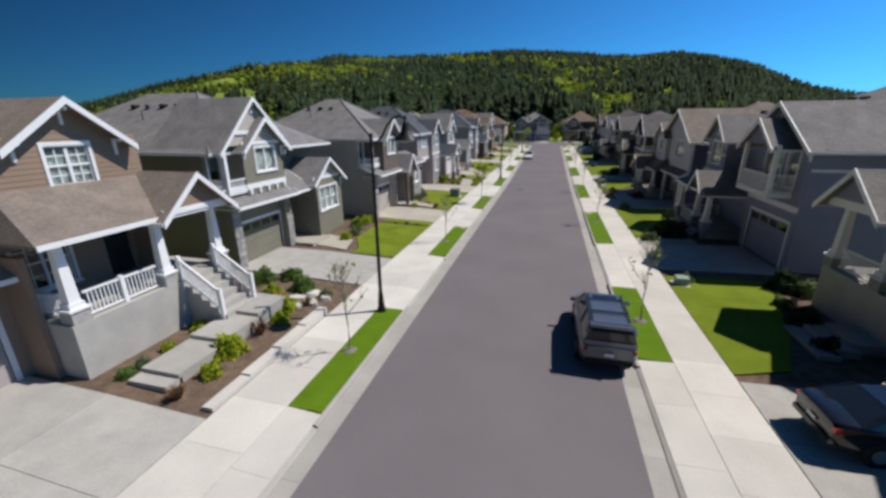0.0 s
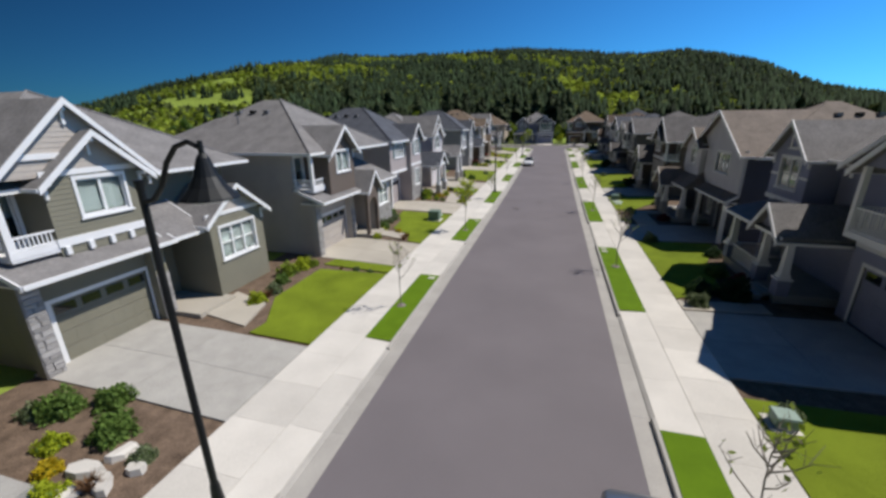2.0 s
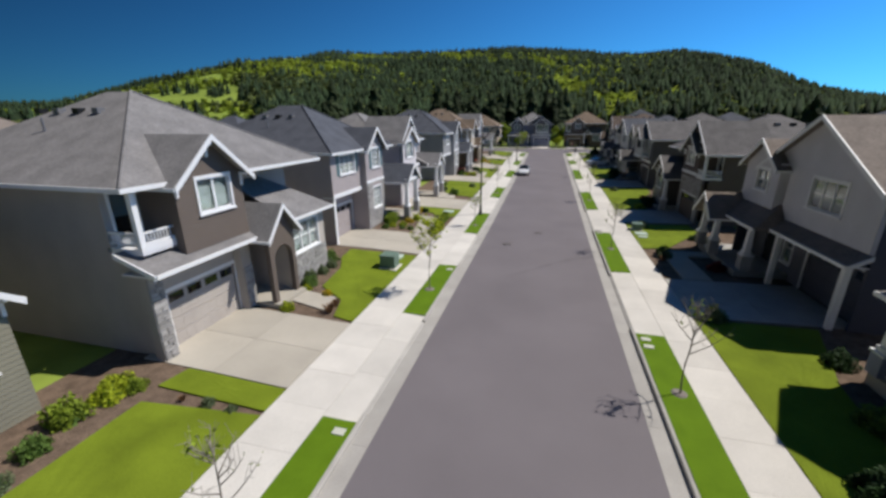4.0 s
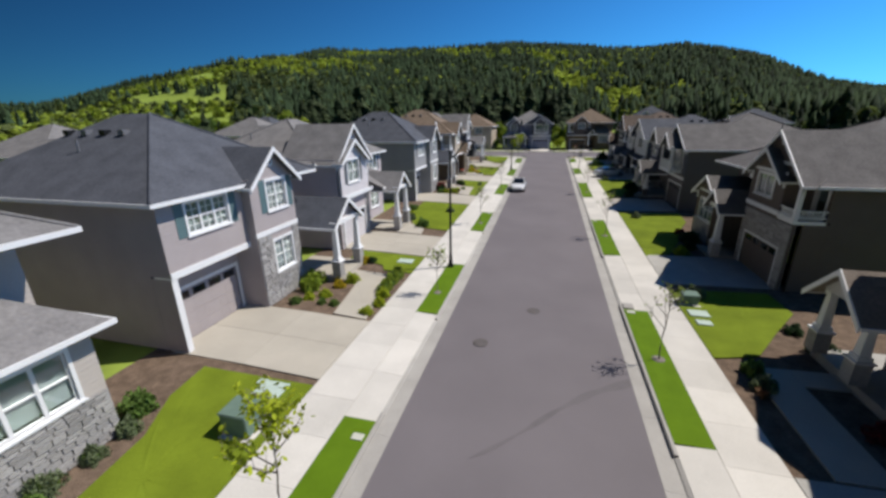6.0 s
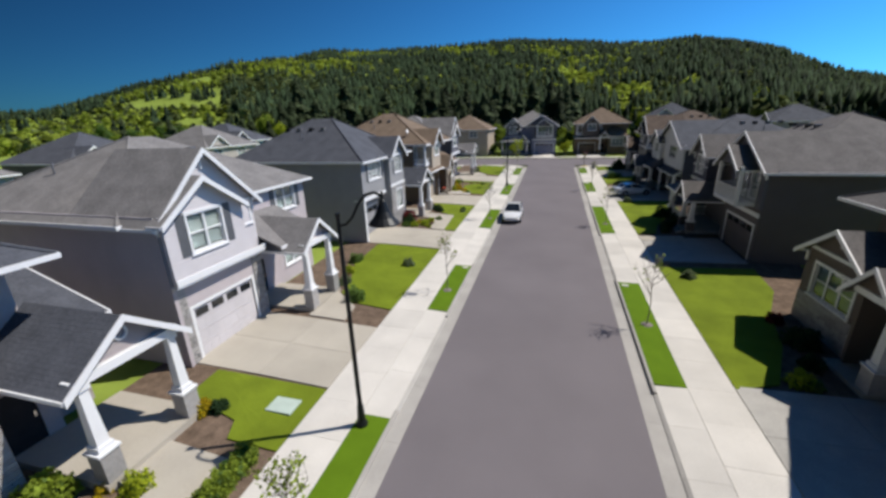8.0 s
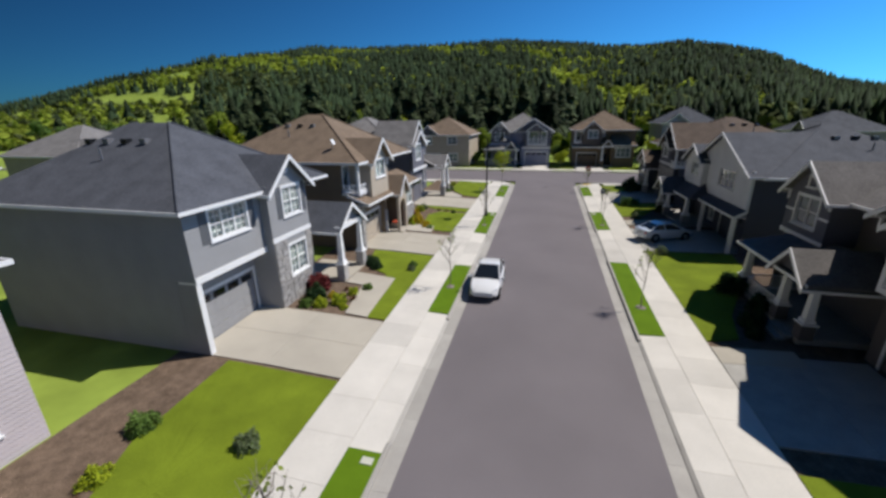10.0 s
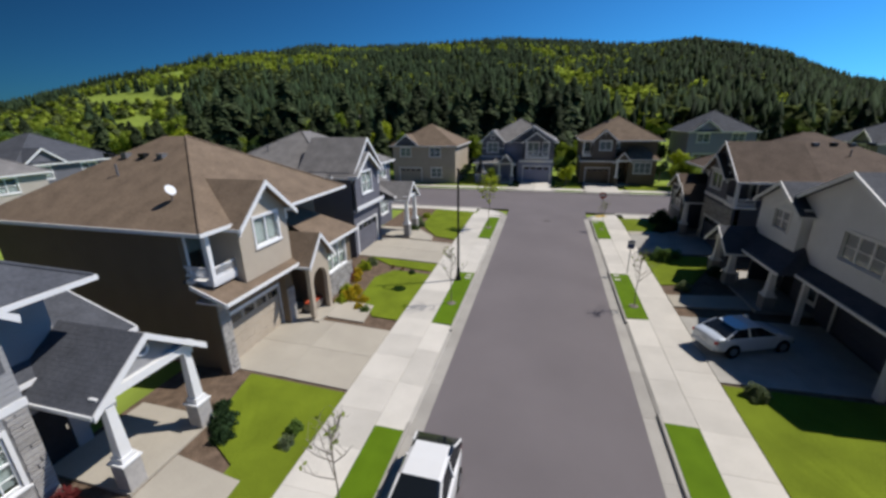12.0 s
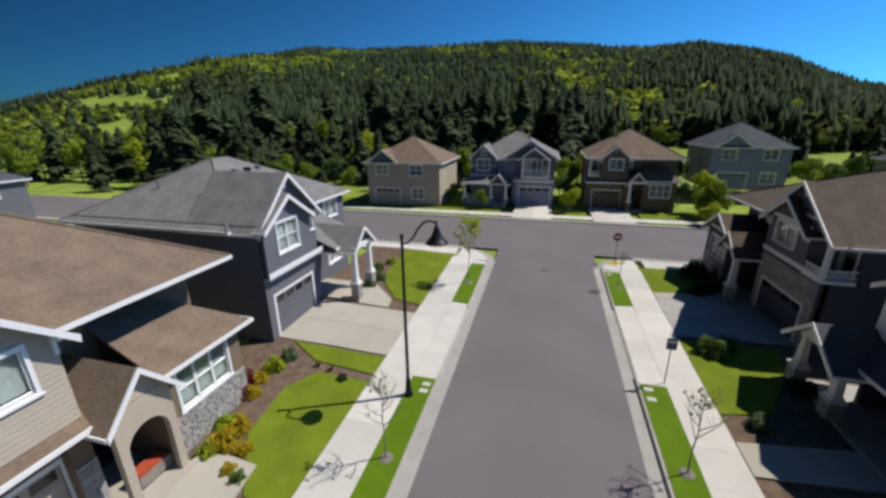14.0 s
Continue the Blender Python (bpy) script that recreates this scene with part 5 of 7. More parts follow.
# raised walk with steps and the low wall before the craftsman house
for k, (y0, y1) in enumerate(((4.7, 5.3), (5.2, 7.3), (7.2, 9.2), (9.1, 10.9))):
    bm = bmesh.new()
    z = gz(-11, y0)
    bx(bm, -11.9 if k < 3 else -12.4, -10.3, y0, y1, z - 0.3, z + 0.02 + 0.15 * (k + 1))
    tagged(finish("walkway", bm, GREY), "grey concrete stepped front walk", "walkway", "walkways", "structure")
for k, (x0, x1) in enumerate(((10.2, 10.9), (10.8, 11.6), (11.5, 12.8))):
    bm = bmesh.new()
    z = gz(11, 12)
    bx(bm, x0 + 0.7, x1 + 0.7, 11.9 + 0.3 * k, 14.2, z - 0.3, z + 0.02 + 0.15 * (k + 1))
    tagged(finish("walkway", bm, GREY), "grey concrete stepped front walk", "walkway", "walkways", "structure")
bm = bmesh.new()
n = 4
for k in range(n):
    y0, y1 = 4.4 + k * 1.65, 4.4 + (k + 1) * 1.65 - 0.012
    bx(bm, -8.62, -8.24, y0, y1, gz(-8.3, y0) - 0.1, gz(-8.3, y0) + 0.14 + 0.07 * k)
tagged(finish("garden_wall", bm, CONCRETE), "low pale concrete block garden wall", "garden wall")


# pale slabs lying in the mulch bed
for k, (x, y, a, l, w) in enumerate(((-10.35, 11.9, 20, 1.0, 0.6), (-9.95, 12.6, 70, 0.9, 0.5), (-9.5, 11.7, -25, 0.9, 0.55), (-9.1, 12.3, 15, 0.6, 0.45), (-10.0, 11.2, 50, 0.7, 0.5))):
    bm = bmesh.new()
    r = random.Random(k)
    ring = [(l / 2 * math.cos(q) * r.uniform(0.8, 1.1), w / 2 * math.sin(q) * r.uniform(0.8, 1.1)) for q in np.linspace(0, 5.6, 7)]
    poly(bm, ([(px_, py_, 0) for px_, py_ in ring], [(px_ * 0.88, py_ * 0.88, r.uniform(0.14, 0.22)) for px_, py_ in ring]))
    ob = tagged(finish("rock", bm, CONCRETE), "flat pale grey rock lying in bark mulch", "rock", "garden rocks")
    ob.matrix_world = pose(x, y, gz(x, y) - 0.02, 0, 0, a)


# ---- plants ----
def leaves(name, n, size, spread, mat, parent, seed, shape="ball", label=""):
    """Many small leaves round a centre, uneven and gappy."""
    rng = np.random.default_rng(seed)
    d = rng.normal(size=(n, 3))
    d /= np.linalg.norm(d, axis=1)[:, None]
    lump = 0.8 + 0.25 * np.sin(d[:, 0] * 5 + seed) * np.cos(d[:, 1] * 4 + seed * 2)
    r = lump * rng.uniform(0.55, 1.0, n) ** 0.5
    c = d * r[:, None] * np.array(spread)
    c[:, 2] = np.abs(c[:, 2]) if shape == "dome" else c[:, 2]
    a = rng.normal(size=(n, 3))
    a /= np.linalg.norm(a, axis=1)[:, None]
    b = np.cross(a, d + 0.3 * rng.normal(size=(n, 3)))
    b /= np.linalg.norm(b, axis=1)[:, None] + 1e-9
    s = (size * rng.uniform(0.6, 1.3, n))[:, None]
    quad = np.stack([c - a * s, c + b * s * 0.5, c + a * s, c - b * s * 0.5], 1)
    verts = quad.reshape(-1, 3)
    faces = np.arange(4 * n).reshape(-1, 4)
    return raw(name, verts, faces.tolist(), mat, parent, label)


def shrub(kind, size, seed):
    labels = dict(green="rounded green shrub in the mulch bed", lime="yellow-green dwarf shrub in the mulch bed", dark="dark green evergreen shrub by the wall", red="deep red leaved shrub growing by the house",
                  rust="rusty brown ornamental grass tuft", sage="loose grey-green shrub in a mulch bed", gold="golden yellow shrub beside the entry", spring="fresh green spring shrub")
    root = empty("shrub", pose(0, 0, -50), labels[kind], "shrub", "front garden shrubs")
    if kind == "rust":
        rng = random.Random(seed)
        bm = bmesh.new()
        for k in range(90):
            a, l, o = rng.uniform(0, 6.28), rng.uniform(0.5, 1.0) * size, rng.uniform(0.2, 0.9) * size
            p, q = Vector((0.08 * math.cos(a), 0.08 * math.sin(a), 0)), Vector((o * math.cos(a), o * math.sin(a), l))
            m, w = (p + q) / 2 + Vector((0, 0, 0.2 * size)), Vector((-math.sin(a), math.cos(a), 0)) * 0.02
            v = [bm.verts.new(c) for c in (p - w, p + w, m + w, q, m - w)]
            bm.faces.new(v)
        finish("grass_tuft", bm, LEAF[kind], root)
    else:
        leaves("foliage", 900, 0.05 * (0.6 + size), (size, size, size * 1.25), LEAF[kind], root, seed, "dome")
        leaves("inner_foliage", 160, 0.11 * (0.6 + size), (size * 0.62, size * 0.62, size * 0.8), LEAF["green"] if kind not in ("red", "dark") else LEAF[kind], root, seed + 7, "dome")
    bm = bmesh.new()
    tube(bm, [(0, 0, -0.1), (0.02, 0, size * 0.5)], [0.03, 0.015], 5)
    finish("stem", bm, BARK, root)
    return root


PROTO = {}
for i, k in enumerate(("green", "lime", "dark", "red", "rust", "sage", "gold", "spring")):
    for j in range(2):
        PROTO[k, j] = shrub(k, (0.42, 0.5)[j], 11 * i + j)
used = set()


def plant(kind, x, y, s=1.0, tall=1.0):
    x -= 0.4 if 0 < x < 9.7 else 0.0
    j = random.randrange(2)
    m = pose(x, y, gz(x, y) - 0.03, 0, 0, random.uniform(0, 360)) @ Matrix.Diagonal((s, s, s * tall, 1))
    if (kind, j) not in used:
        used.add((kind, j))
        PROTO[kind, j].matrix_world = m
    else:
        ob = copy_thing(PROTO[kind, j], pose(0, 0, 0))
        ob.matrix_basis = m


for k, x, y, s in (("lime", -10.0, 7.1, 1.5), ("lime", -9.7, 5.8, 1.0), ("spring", -12.6, 9.3, 0.9), ("lime", -12.5, 8.3, 1.0), ("lime", -12.4, 6.6, 0.7), ("sage", -12.4, 5.6, 0.8), ("green", -12.3, 4.9, 0.8), ("rust", -9.7, 4.7, 1.2), ("rust", -9.9, 8.6, 1.2),
                   ("green", -13.3, 13.4, 1.6), ("green", -12.2, 14.0, 1.7), ("green", -10.9, 13.0, 1.8), ("lime", -12.0, 12.3, 1.2), ("lime", -10.3, 10.9, 1.5), ("lime", -9.9, 9.8, 1.2), ("gold", -11.2, 11.6, 1.0), ("rust", -9.6, 11.6, 0.9), ("sage", -9.3, 12.6, 1.0), ("sage", -14.2, 13.0, 1.2),
                   ("lime", -13.0, 21.6, 1.2), ("sage", -12.9, 23.0, 1.4), ("green", -13.4, 24.2, 1.3), ("lime", -13.6, 26.4, 1.6), ("rust", -12.8, 22.4, 0.9), ("spring", -13.8, 25.4, 1.8), ("rust", -11.2, 27.15, 0.6), ("sage", -9.2, 27.1, 0.6), ("sage", -10.2, 27.15, 0.6),
                   ("spring", -13.1, 27.2, 0.9), ("lime", -13.8, 26.9, 1.3),
                   ("green", -13.3, 40.7, 1.8), ("sage", -13.0, 37.4, 1.4), ("green", -12.5, 36.9, 1.2), ("rust", -9.8, 35.0, 1.0), ("rust", -9.7, 34.2, 1.1), ("sage", -12.7, 38.7, 1.1), ("sage", -12.8, 39.8, 1.0), ("green", -9.4, 41.6, 1.3), ("lime", -11.8, 33.9, 0.9), ("lime", -12.3, 36.2, 0.9), ("gold", -10.9, 36.0, 0.7),
                   ("lime", -12.6, 50.3, 1.0), ("lime", -11.9, 51.0, 1.1), ("spring", -13.2, 51.4, 1.8), ("spring", -13.5, 52.3, 2.2), ("lime", -11.4, 53.2, 1.2), ("green", -10.9, 50.2, 0.9), ("green", -13.0, 49.6, 1.0), ("gold", -12.3, 53.0, 0.9), ("gold", -11.9, 52.4, 1.0), ("green", -11.6, 50.0, 0.8),
                   ("lime", -8.6, 50.9, 1.1), ("lime", -8.7, 51.9, 1.1), ("lime", -8.65, 49.6, 1.0), ("gold", -12.2, 56.3, 1.3), ("dark", -11.6, 56.6, 1.2), ("rust", -9.0, 52.4, 0.8),
                   ("green", -10.8, 66.4, 1.6), ("sage", -12.4, 68.4, 1.2), ("lime", -13.2, 70.2, 1.3), ("rust", -12.8, 69.2, 1.0), ("green", -13.5, 72.0, 1.4), ("sage", -9.5, 72.4, 1.2), ("lime", -11.2, 67.0, 0.8),
                   ("lime", -12.4, 82.0, 1.2), ("lime", -11.5, 82.5, 1.2), ("lime", -11.2, 83.9, 0.9), ("green", -13.2, 81.6, 1.2), ("red", -13.6, 83.9, 2.6), ("dark", -13.3, 82.9, 1.8), ("rust", -10.9, 83.2, 0.8), ("green", -10.6, 84.6, 0.9), ("gold", -12.2, 83.2, 0.8), ("rust", -11.9, 84.2, 0.7), ("lime", -11.0, 82.0, 0.8),
                   ("dark", -12.0, 88.6, 1.4), ("dark", -11.5, 87.9, 1.3), ("dark", -12.5, 89.3, 1.1), ("green", -9.0, 89.0, 1.0), ("sage", -8.9, 88.4, 0.9),
                   ("gold", -12.2, 99.6, 1.5), ("gold", -12.0, 100.4, 1.4), ("gold", -11.2, 99.4, 1.1), ("lime", -12.7, 100.2, 1.5), ("lime", -12.4, 99.0, 1.2), ("gold", -11.0, 98.6, 0.9), ("red", -13.9, 102.3, 2.2), ("gold", -13.4, 103.2, 1.3), ("lime", -13.3, 104.2, 1.4), ("gold", -13.0, 102.2, 1.1), ("green", -10.4, 98.3, 0.9), ("sage", -13.2, 105.2, 1.2), ("dark", -9.6, 104.4, 0.8), ("rust", -10.4, 105.0, 0.6), ("rust", -11.2, 105.0, 0.6),
                   ("green", -12.8, 114.8, 1.4), ("sage", -12.6, 116.2, 1.2), ("green", -13.4, 118.0, 1.5), ("lime", -12.9, 119.6, 1.2),
                   ("dark", 12.8, 18.6, 2.0), ("green", 12.0, 16.4, 1.2), ("dark", 11.8, 14.6, 1.6), ("sage", 13.6, 18.0, 1.8), ("dark", 11.6, 12.6, 1.3), ("sage", 8.9, 18.9, 1.2),
                   ("dark", 9.4, 28.4, 2.0), ("dark", 10.6, 28.2, 2.2), ("green", 10.8, 31.4, 1.6), ("red", 11.4, 30.0, 1.5), ("sage", 9.0, 26.9, 1.4), ("sage", 8.9, 38.0, 1.4), ("dark", 11.8, 35.0, 1.4),
                   ("sage", 9.2, 47.5, 1.4), ("green", 9.3, 48.6, 1.3), ("rust", 8.9, 46.9, 1.0), ("dark", 12.2, 50.6, 1.6), ("red", 11.2, 45.4, 1.4), ("dark", 12.0, 52.2, 1.2), ("sage", 9.2, 55.6, 1.4),
                   ("dark", 11.6, 66.2, 2.2), ("dark", 11.0, 64.4, 1.4), ("lime", 10.2, 63.2, 1.2), ("red", 11.4, 68.4, 1.3), ("sage", 9.4, 73.6, 1.4), ("green", 10.6, 62.9, 1.0),
                   ("dark", 11.0, 89.0, 2.2), ("dark", 11.4, 86.6, 2.0), ("green", 11.6, 90.6, 1.6), ("dark", 10.4, 84.8, 1.6), ("dark", 10.0, 83.6, 1.2), ("sage", 9.2, 95.0, 1.3),
                   ("green", 9.4, 111.0, 2.0), ("green", 10.0, 111.8, 1.6), ("dark", 11.8, 108.6, 1.5), ("sage", 9.4, 105.8, 1.2), ("dark", 12.2, 119.6, 2.4), ("dark", 10.6, 119.0, 2.0), ("dark", 11.4, 122.0, 2.6), ("green", 13.0, 122.0, 1.8)):
    plant(k, x + random.uniform(-0.1, 0.1), y + random.uniform(-0.1, 0.1), s * 0.95, random.uniform(0.85, 1.1))


# clipped hedge beside the front walk
root = empty("hedge", pose(-8.95, 53.8, gz(-9, 53.8) - 0.03), "low rounded clipped green hedge beside the pavement", "hedge")
for k in range(6):
    ob = leaves("foliage", 1500, 0.05, (0.5, 0.52, 0.8), LEAF["spring"], root, 300 + k, "dome")
    ob.location = (0.03 * math.sin(k * 2.1), -1.25 + 0.5 * k, 0)
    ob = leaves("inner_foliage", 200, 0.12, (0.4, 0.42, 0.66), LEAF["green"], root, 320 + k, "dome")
    ob.location = (0, -1.25 + 0.5 * k, 0)


def young_tree(seed, height, leafy, kind="spring"):
    """A staked street tree: thin tapered trunk, forking limbs, twigs and a thin crown of leaves."""
    rng = random.Random(seed)
    root = empty("street_tree", pose(0, 0, -50), "young slender street tree with a thin bare crown" if leafy < 90 else "young street tree with fresh green leaves", "tree", "street trees")
    bm = bmesh.new()
    top = Vector((rng.uniform(-0.1, 0.1), rng.uniform(-0.1, 0.1), height))
    trunk = [Vector((0.03 * math.sin(k), 0.03 * math.cos(2 * k), 0)) + top * (k / 6) for k in range(7)]
    tube(bm, trunk, [0.035 - 0.004 * k for k in range(7)], 6)
    finish("trunk", bm, BARK, root)
    bm = bmesh.new()
    tips = []
    for k in range(13):
        z = height * rng.uniform(0.42, 0.95)
        a = k * 2.4 + rng.uniform(-0.4, 0.4)
        l = (height - z) * 0.6 + 0.35
        p = top * (z / height)
        q = p + Vector((math.cos(a) * l * 0.6, math.sin(a) * l * 0.6, l * 0.75))
        m = (p + q) / 2 + Vector((math.cos(a), math.sin(a), 0)) * 0.06
        tube(bm, [p, m, q], [0.02, 0.014, 0.006], 5)
        for j in range(4):
            s = p + (q - p) * rng.uniform(0.35, 1)
            e = s + Vector((rng.uniform(-0.3, 0.3), rng.uniform(-0.3, 0.3), rng.uniform(0.1, 0.4)))
            tube(bm, [s, e], [0.008, 0.004], 4)
            tips += [s, e]
        tips.append(q)
    finish("branchwork", bm, BARK, root)
    if leafy:
        r2 = np.random.default_rng(seed)
        pts = np.array([tips[r2.integers(len(tips))] for _ in range(leafy)]) + r2.normal(size=(leafy, 3)) * 0.09
        a, b = r2.normal(size=(leafy, 3)), r2.normal(size=(leafy, 3))
        a /= np.linalg.norm(a, axis=1)[:, None]
        b = np.cross(a, b)
        b /= np.linalg.norm(b, axis=1)[:, None]
        s = 0.085
        raw("crown", np.stack([pts - a * s, pts + b * s * 0.6, pts + a * s, pts - b * s * 0.6], 1).reshape(-1, 3), np.arange(4 * leafy).reshape(-1, 4).tolist(), LEAF[kind], root)
    bm = bmesh.new()
    bmesh.ops.create_cone(bm, segments=14, radius1=0.29, radius2=0.2, depth=0.05, cap_ends=True)
    finish("mulch_ring", bm, RINGMULCH, root)
    return root


TREES = [young_tree(3, 3.3, 40), young_tree(5, 3.6, 30), young_tree(8, 3.8, 460, "lime"), young_tree(9, 3.0, 160)]
placed = set()


def street_tree(j, x, y, s=1.0):
    m = pose(x, y, zg(y) + 0.17, 0, 0, random.uniform(0, 360)) @ Matrix.Diagonal((s, s, s, 1))
    if j not in placed:
        placed.add(j)
        TREES[j].matrix_world = m
    else:
        copy_thing(TREES[j], pose(0, 0, 0)).matrix_basis = m


for j, x, y, s in ((0, -5.8, 8.5, 1.0), (1, -5.8, 23.4, 0.9), (2, -5.7, 38.3, 1.05), (3, -5.7, 53.1, 0.9), (0, -5.7, 69.0, 1.0), (1, -5.7, 86.3, 1.0), (1, -5.6, 100.6, 1.0), (2, -5.7, 117.5, 1.3),
                   (0, 5.4, 13.7, 1.0), (1, 5.4, 31.8, 1.0), (0, 5.4, 48.7, 1.0), (1, 5.4, 67.0, 1.0), (0, 5.4, 85.8, 1.0), (1, 5.4, 102.6, 1.0), (0, 5.4, 119.0, 0.8)):
    street_tree(j, x, y, s)
# drives of the end houses
for x0, x1 in ((-4.4, 0.6), (5.6, 10.4)):
    d = tagged(new("driveway"), "light concrete driveway of an end house", "driveway", "driveways", "structure")
    for q in (0, 1):
        bm = bmesh.new()
        bx(bm, x0 + (x1 - x0) / 2 * q + 0.01, x0 + (x1 - x0) / 2 * (q + 1) - 0.01, 138.95, 147.2, 0.9, zg(142) + 0.19)
        finish("slab", bm, CONCRETE, d)
# ---- street lamps ----
def street_lamp():
    root = empty("street_lamp", pose(0, 0, -50), "tall black metal street lamp with curved arm and bell shade", "street lamp", "street lamps")
    bm = bmesh.new()
    tube(bm, [(0, 0, 0), (0, 0, 0.12), (0, 0, 0.3), (0, 0, 0.9), (0, 0, 1.0)], [0.22, 0.22, 0.15, 0.11, 0.09], 12)
    finish("base", bm, METAL, root)
    bm = bmesh.new()
    tube(bm, [(0, 0, 0.95), (0, 0, 4.0), (0, 0, 7.75), (0, 0, 7.95)], [0.085, 0.075, 0.065, 0.09], 10)
    finish("pole", bm, METAL, root)
    bm = bmesh.new()
    pts = [(0.0, 0, 7.55), (0.25, 0, 7.6), (0.5, 0, 7.85), (0.72, 0, 8.25), (0.98, 0, 8.52), (1.25, 0, 8.6), (1.5, 0, 8.5)]
    tube(bm, pts, [0.045] * 7, 8)
    tube(bm, [(1.5, 0, 8.62), (1.5, 0, 8.3)], [0.04, 0.05], 8)
    finish("arm", bm, METAL, root)
    bm = bmesh.new()
    prof = ((0.05, 8.42), (0.1, 8.35), (0.14, 8.22), (0.2, 8.05), (0.3, 7.88), (0.45, 7.72), (0.47, 7.68))
    tube(bm, [(1.5, 0, z) for r, z in prof], [r for r, z in prof], 16)
    shade = finish("shade", bm, METAL, root)
    bm = bmesh.new()
    bmesh.ops.create_cone(bm, segments=16, radius1=0.3, radius2=0.36, depth=0.05, cap_ends=True, matrix=Matrix.Translation((1.5, 0, 7.66)))
    finish("lens", bm, HEADLENS, shade)
    return root


lamp = street_lamp()
for k, (x, y) in enumerate(((-5.95, 11.9), (-5.9, 57.4), (-5.95, 104.2))):
    m = pose(x, y, zg(y) + 0.1)
    if k:
        copy_thing(lamp, m)
    else:
        lamp.matrix_world = m


# ---- cars ----
def car(label, paint, length, width, height, kind, m, name="parked_car"):
    """A car lofted from cross-sections: body, glasshouse, roof, wheels, lamps, mirrors. Its nose points along local +y."""
    root = empty(name, m, label, "car")
    L, W = length, width / 2
    belt = {"suv": 0.62, "hatch": 0.63, "sedan": 0.66}[kind] * height
    st = {  # y share, half width share, sill, upper edge share of belt
        "suv": [(-0.5, 0.86, 0.5, 0.9), (-0.47, 0.95, 0.36, 1.0), (-0.3, 1.0, 0.28, 1.0), (0.0, 1.0, 0.27, 0.99), (0.22, 1.0, 0.28, 0.98), (0.36, 0.97, 0.3, 0.93), (0.46, 0.9, 0.34, 0.86), (0.5, 0.78, 0.42, 0.74)],
        "hatch": [(-0.5, 0.8, 0.42, 0.92), (-0.46, 0.92, 0.3, 1.02), (-0.25, 1.0, 0.2, 1.02), (0.0, 1.0, 0.19, 1.0), (0.2, 1.0, 0.2, 0.98), (0.34, 0.96, 0.22, 0.88), (0.45, 0.86, 0.26, 0.74), (0.5, 0.66, 0.34, 0.6)],
        "sedan": [(-0.5, 0.8, 0.42, 0.96), (-0.46, 0.92, 0.3, 1.03), (-0.28, 1.0, 0.2, 1.02), (0.0, 1.0, 0.19, 1.0), (0.2, 1.0, 0.2, 0.98), (0.34, 0.96, 0.22, 0.9), (0.45, 0.86, 0.26, 0.78), (0.5, 0.68, 0.34, 0.62)]}[kind]
    bm = bmesh.new()
    rings = []
    for y, w, sill, up in st:
        a, b, c = W * w, sill, belt * up
        pts = [(-a * 0.9, b), (-a, b + 0.12), (-a, (b + c) / 2), (-a * 0.97, c - 0.07), (-a * 0.88, c), (0, c + 0.03), (a * 0.88, c), (a * 0.97, c - 0.07), (a, (b + c) / 2), (a, b + 0.12), (a * 0.9, b)]
        rings.append([bm.verts.new((x, y * L, z)) for x, z in pts])
    for r, s in zip(rings, rings[1:]):
        for k in range(len(r)):
            bm.faces.new((r[k], r[(k + 1) % len(r)], s[(k + 1) % len(r)], s[k]))
    bm.faces.new(rings[0])
    bm.faces.new(rings[-1][::-1])
    body = finish("body", bm, paint, root)
    gh = {"suv": [(-0.485, 0.86), (-0.44, 0.99), (0.06, 1.0), (0.1, 0.985), (0.26, 0.63)], "hatch": [(-0.485, 0.74), (-0.34, 0.92), (-0.16, 0.99), (-0.02, 1.0), (0.2, 0.66)], "sedan": [(-0.39, 0.68), (-0.25, 0.94), (-0.1, 1.0), (0.04, 0.985), (0.24, 0.67)]}[kind]
    bm = bmesh.new()
    rings = []
    for y, z in gh:
        zt = max(z * height, belt + 0.01)
        t = (zt - belt) / (height - belt)
        a, b = W * 0.9, W * (0.9 - 0.2 * t)
        rings.append([bm.verts.new((x, y * L, q)) for x, q in ((-a, belt - 0.03), (-b, zt - 0.06 * t), (-b * 0.86, zt), (b * 0.86, zt), (b, zt - 0.06 * t), (a, belt - 0.03))])
    for r, s in zip(rings, rings[1:]):
        for k in range(5):
            bm.faces.new((r[k], r[k + 1], s[k + 1], s[k]))
    bm.faces.new(rings[0])
    bm.faces.new(rings[-1][::-1])
    finish("glasshouse", bm, CARGLASS, root, "tinted glass all round")
    if kind == "suv":
        bm = bmesh.new()
        bx(bm, -W * 0.86, W * 0.86, -L * 0.495, -L * 0.47, belt - 0.05, belt + 0.1)
        bx(bm, -W * 0.72, W * 0.72, -L * 0.478, -L * 0.43, height * 0.93, height * 0.985)
        finish("tailgate", bm, paint, root)
    # roof skin and pillars in body colour
    bm = bmesh.new()
    top = [i for i in range(len(gh)) if gh[i][1] > 0.86]
    for i, j in zip(top, top[1:]):
        for e in (0.012,):
            q = []
            for k in (i, j):
                zt = gh[k][1] * height
                b = W * 0.7
                q.append([(-b - 0.02, gh[k][0] * L, zt - 0.05), (-b * 0.86, gh[k][0] * L, zt + e), (b * 0.86, gh[k][0] * L, zt + e), (b + 0.02, gh[k][0] * L, zt - 0.05)])
            va, vb = ([bm.verts.new(p) for p in r] for r in q)
            for k in range(3):
                bm.faces.new((va[k], va[k + 1], vb[k + 1], vb[k]))
    roof = finish("roof", bm, paint, root)
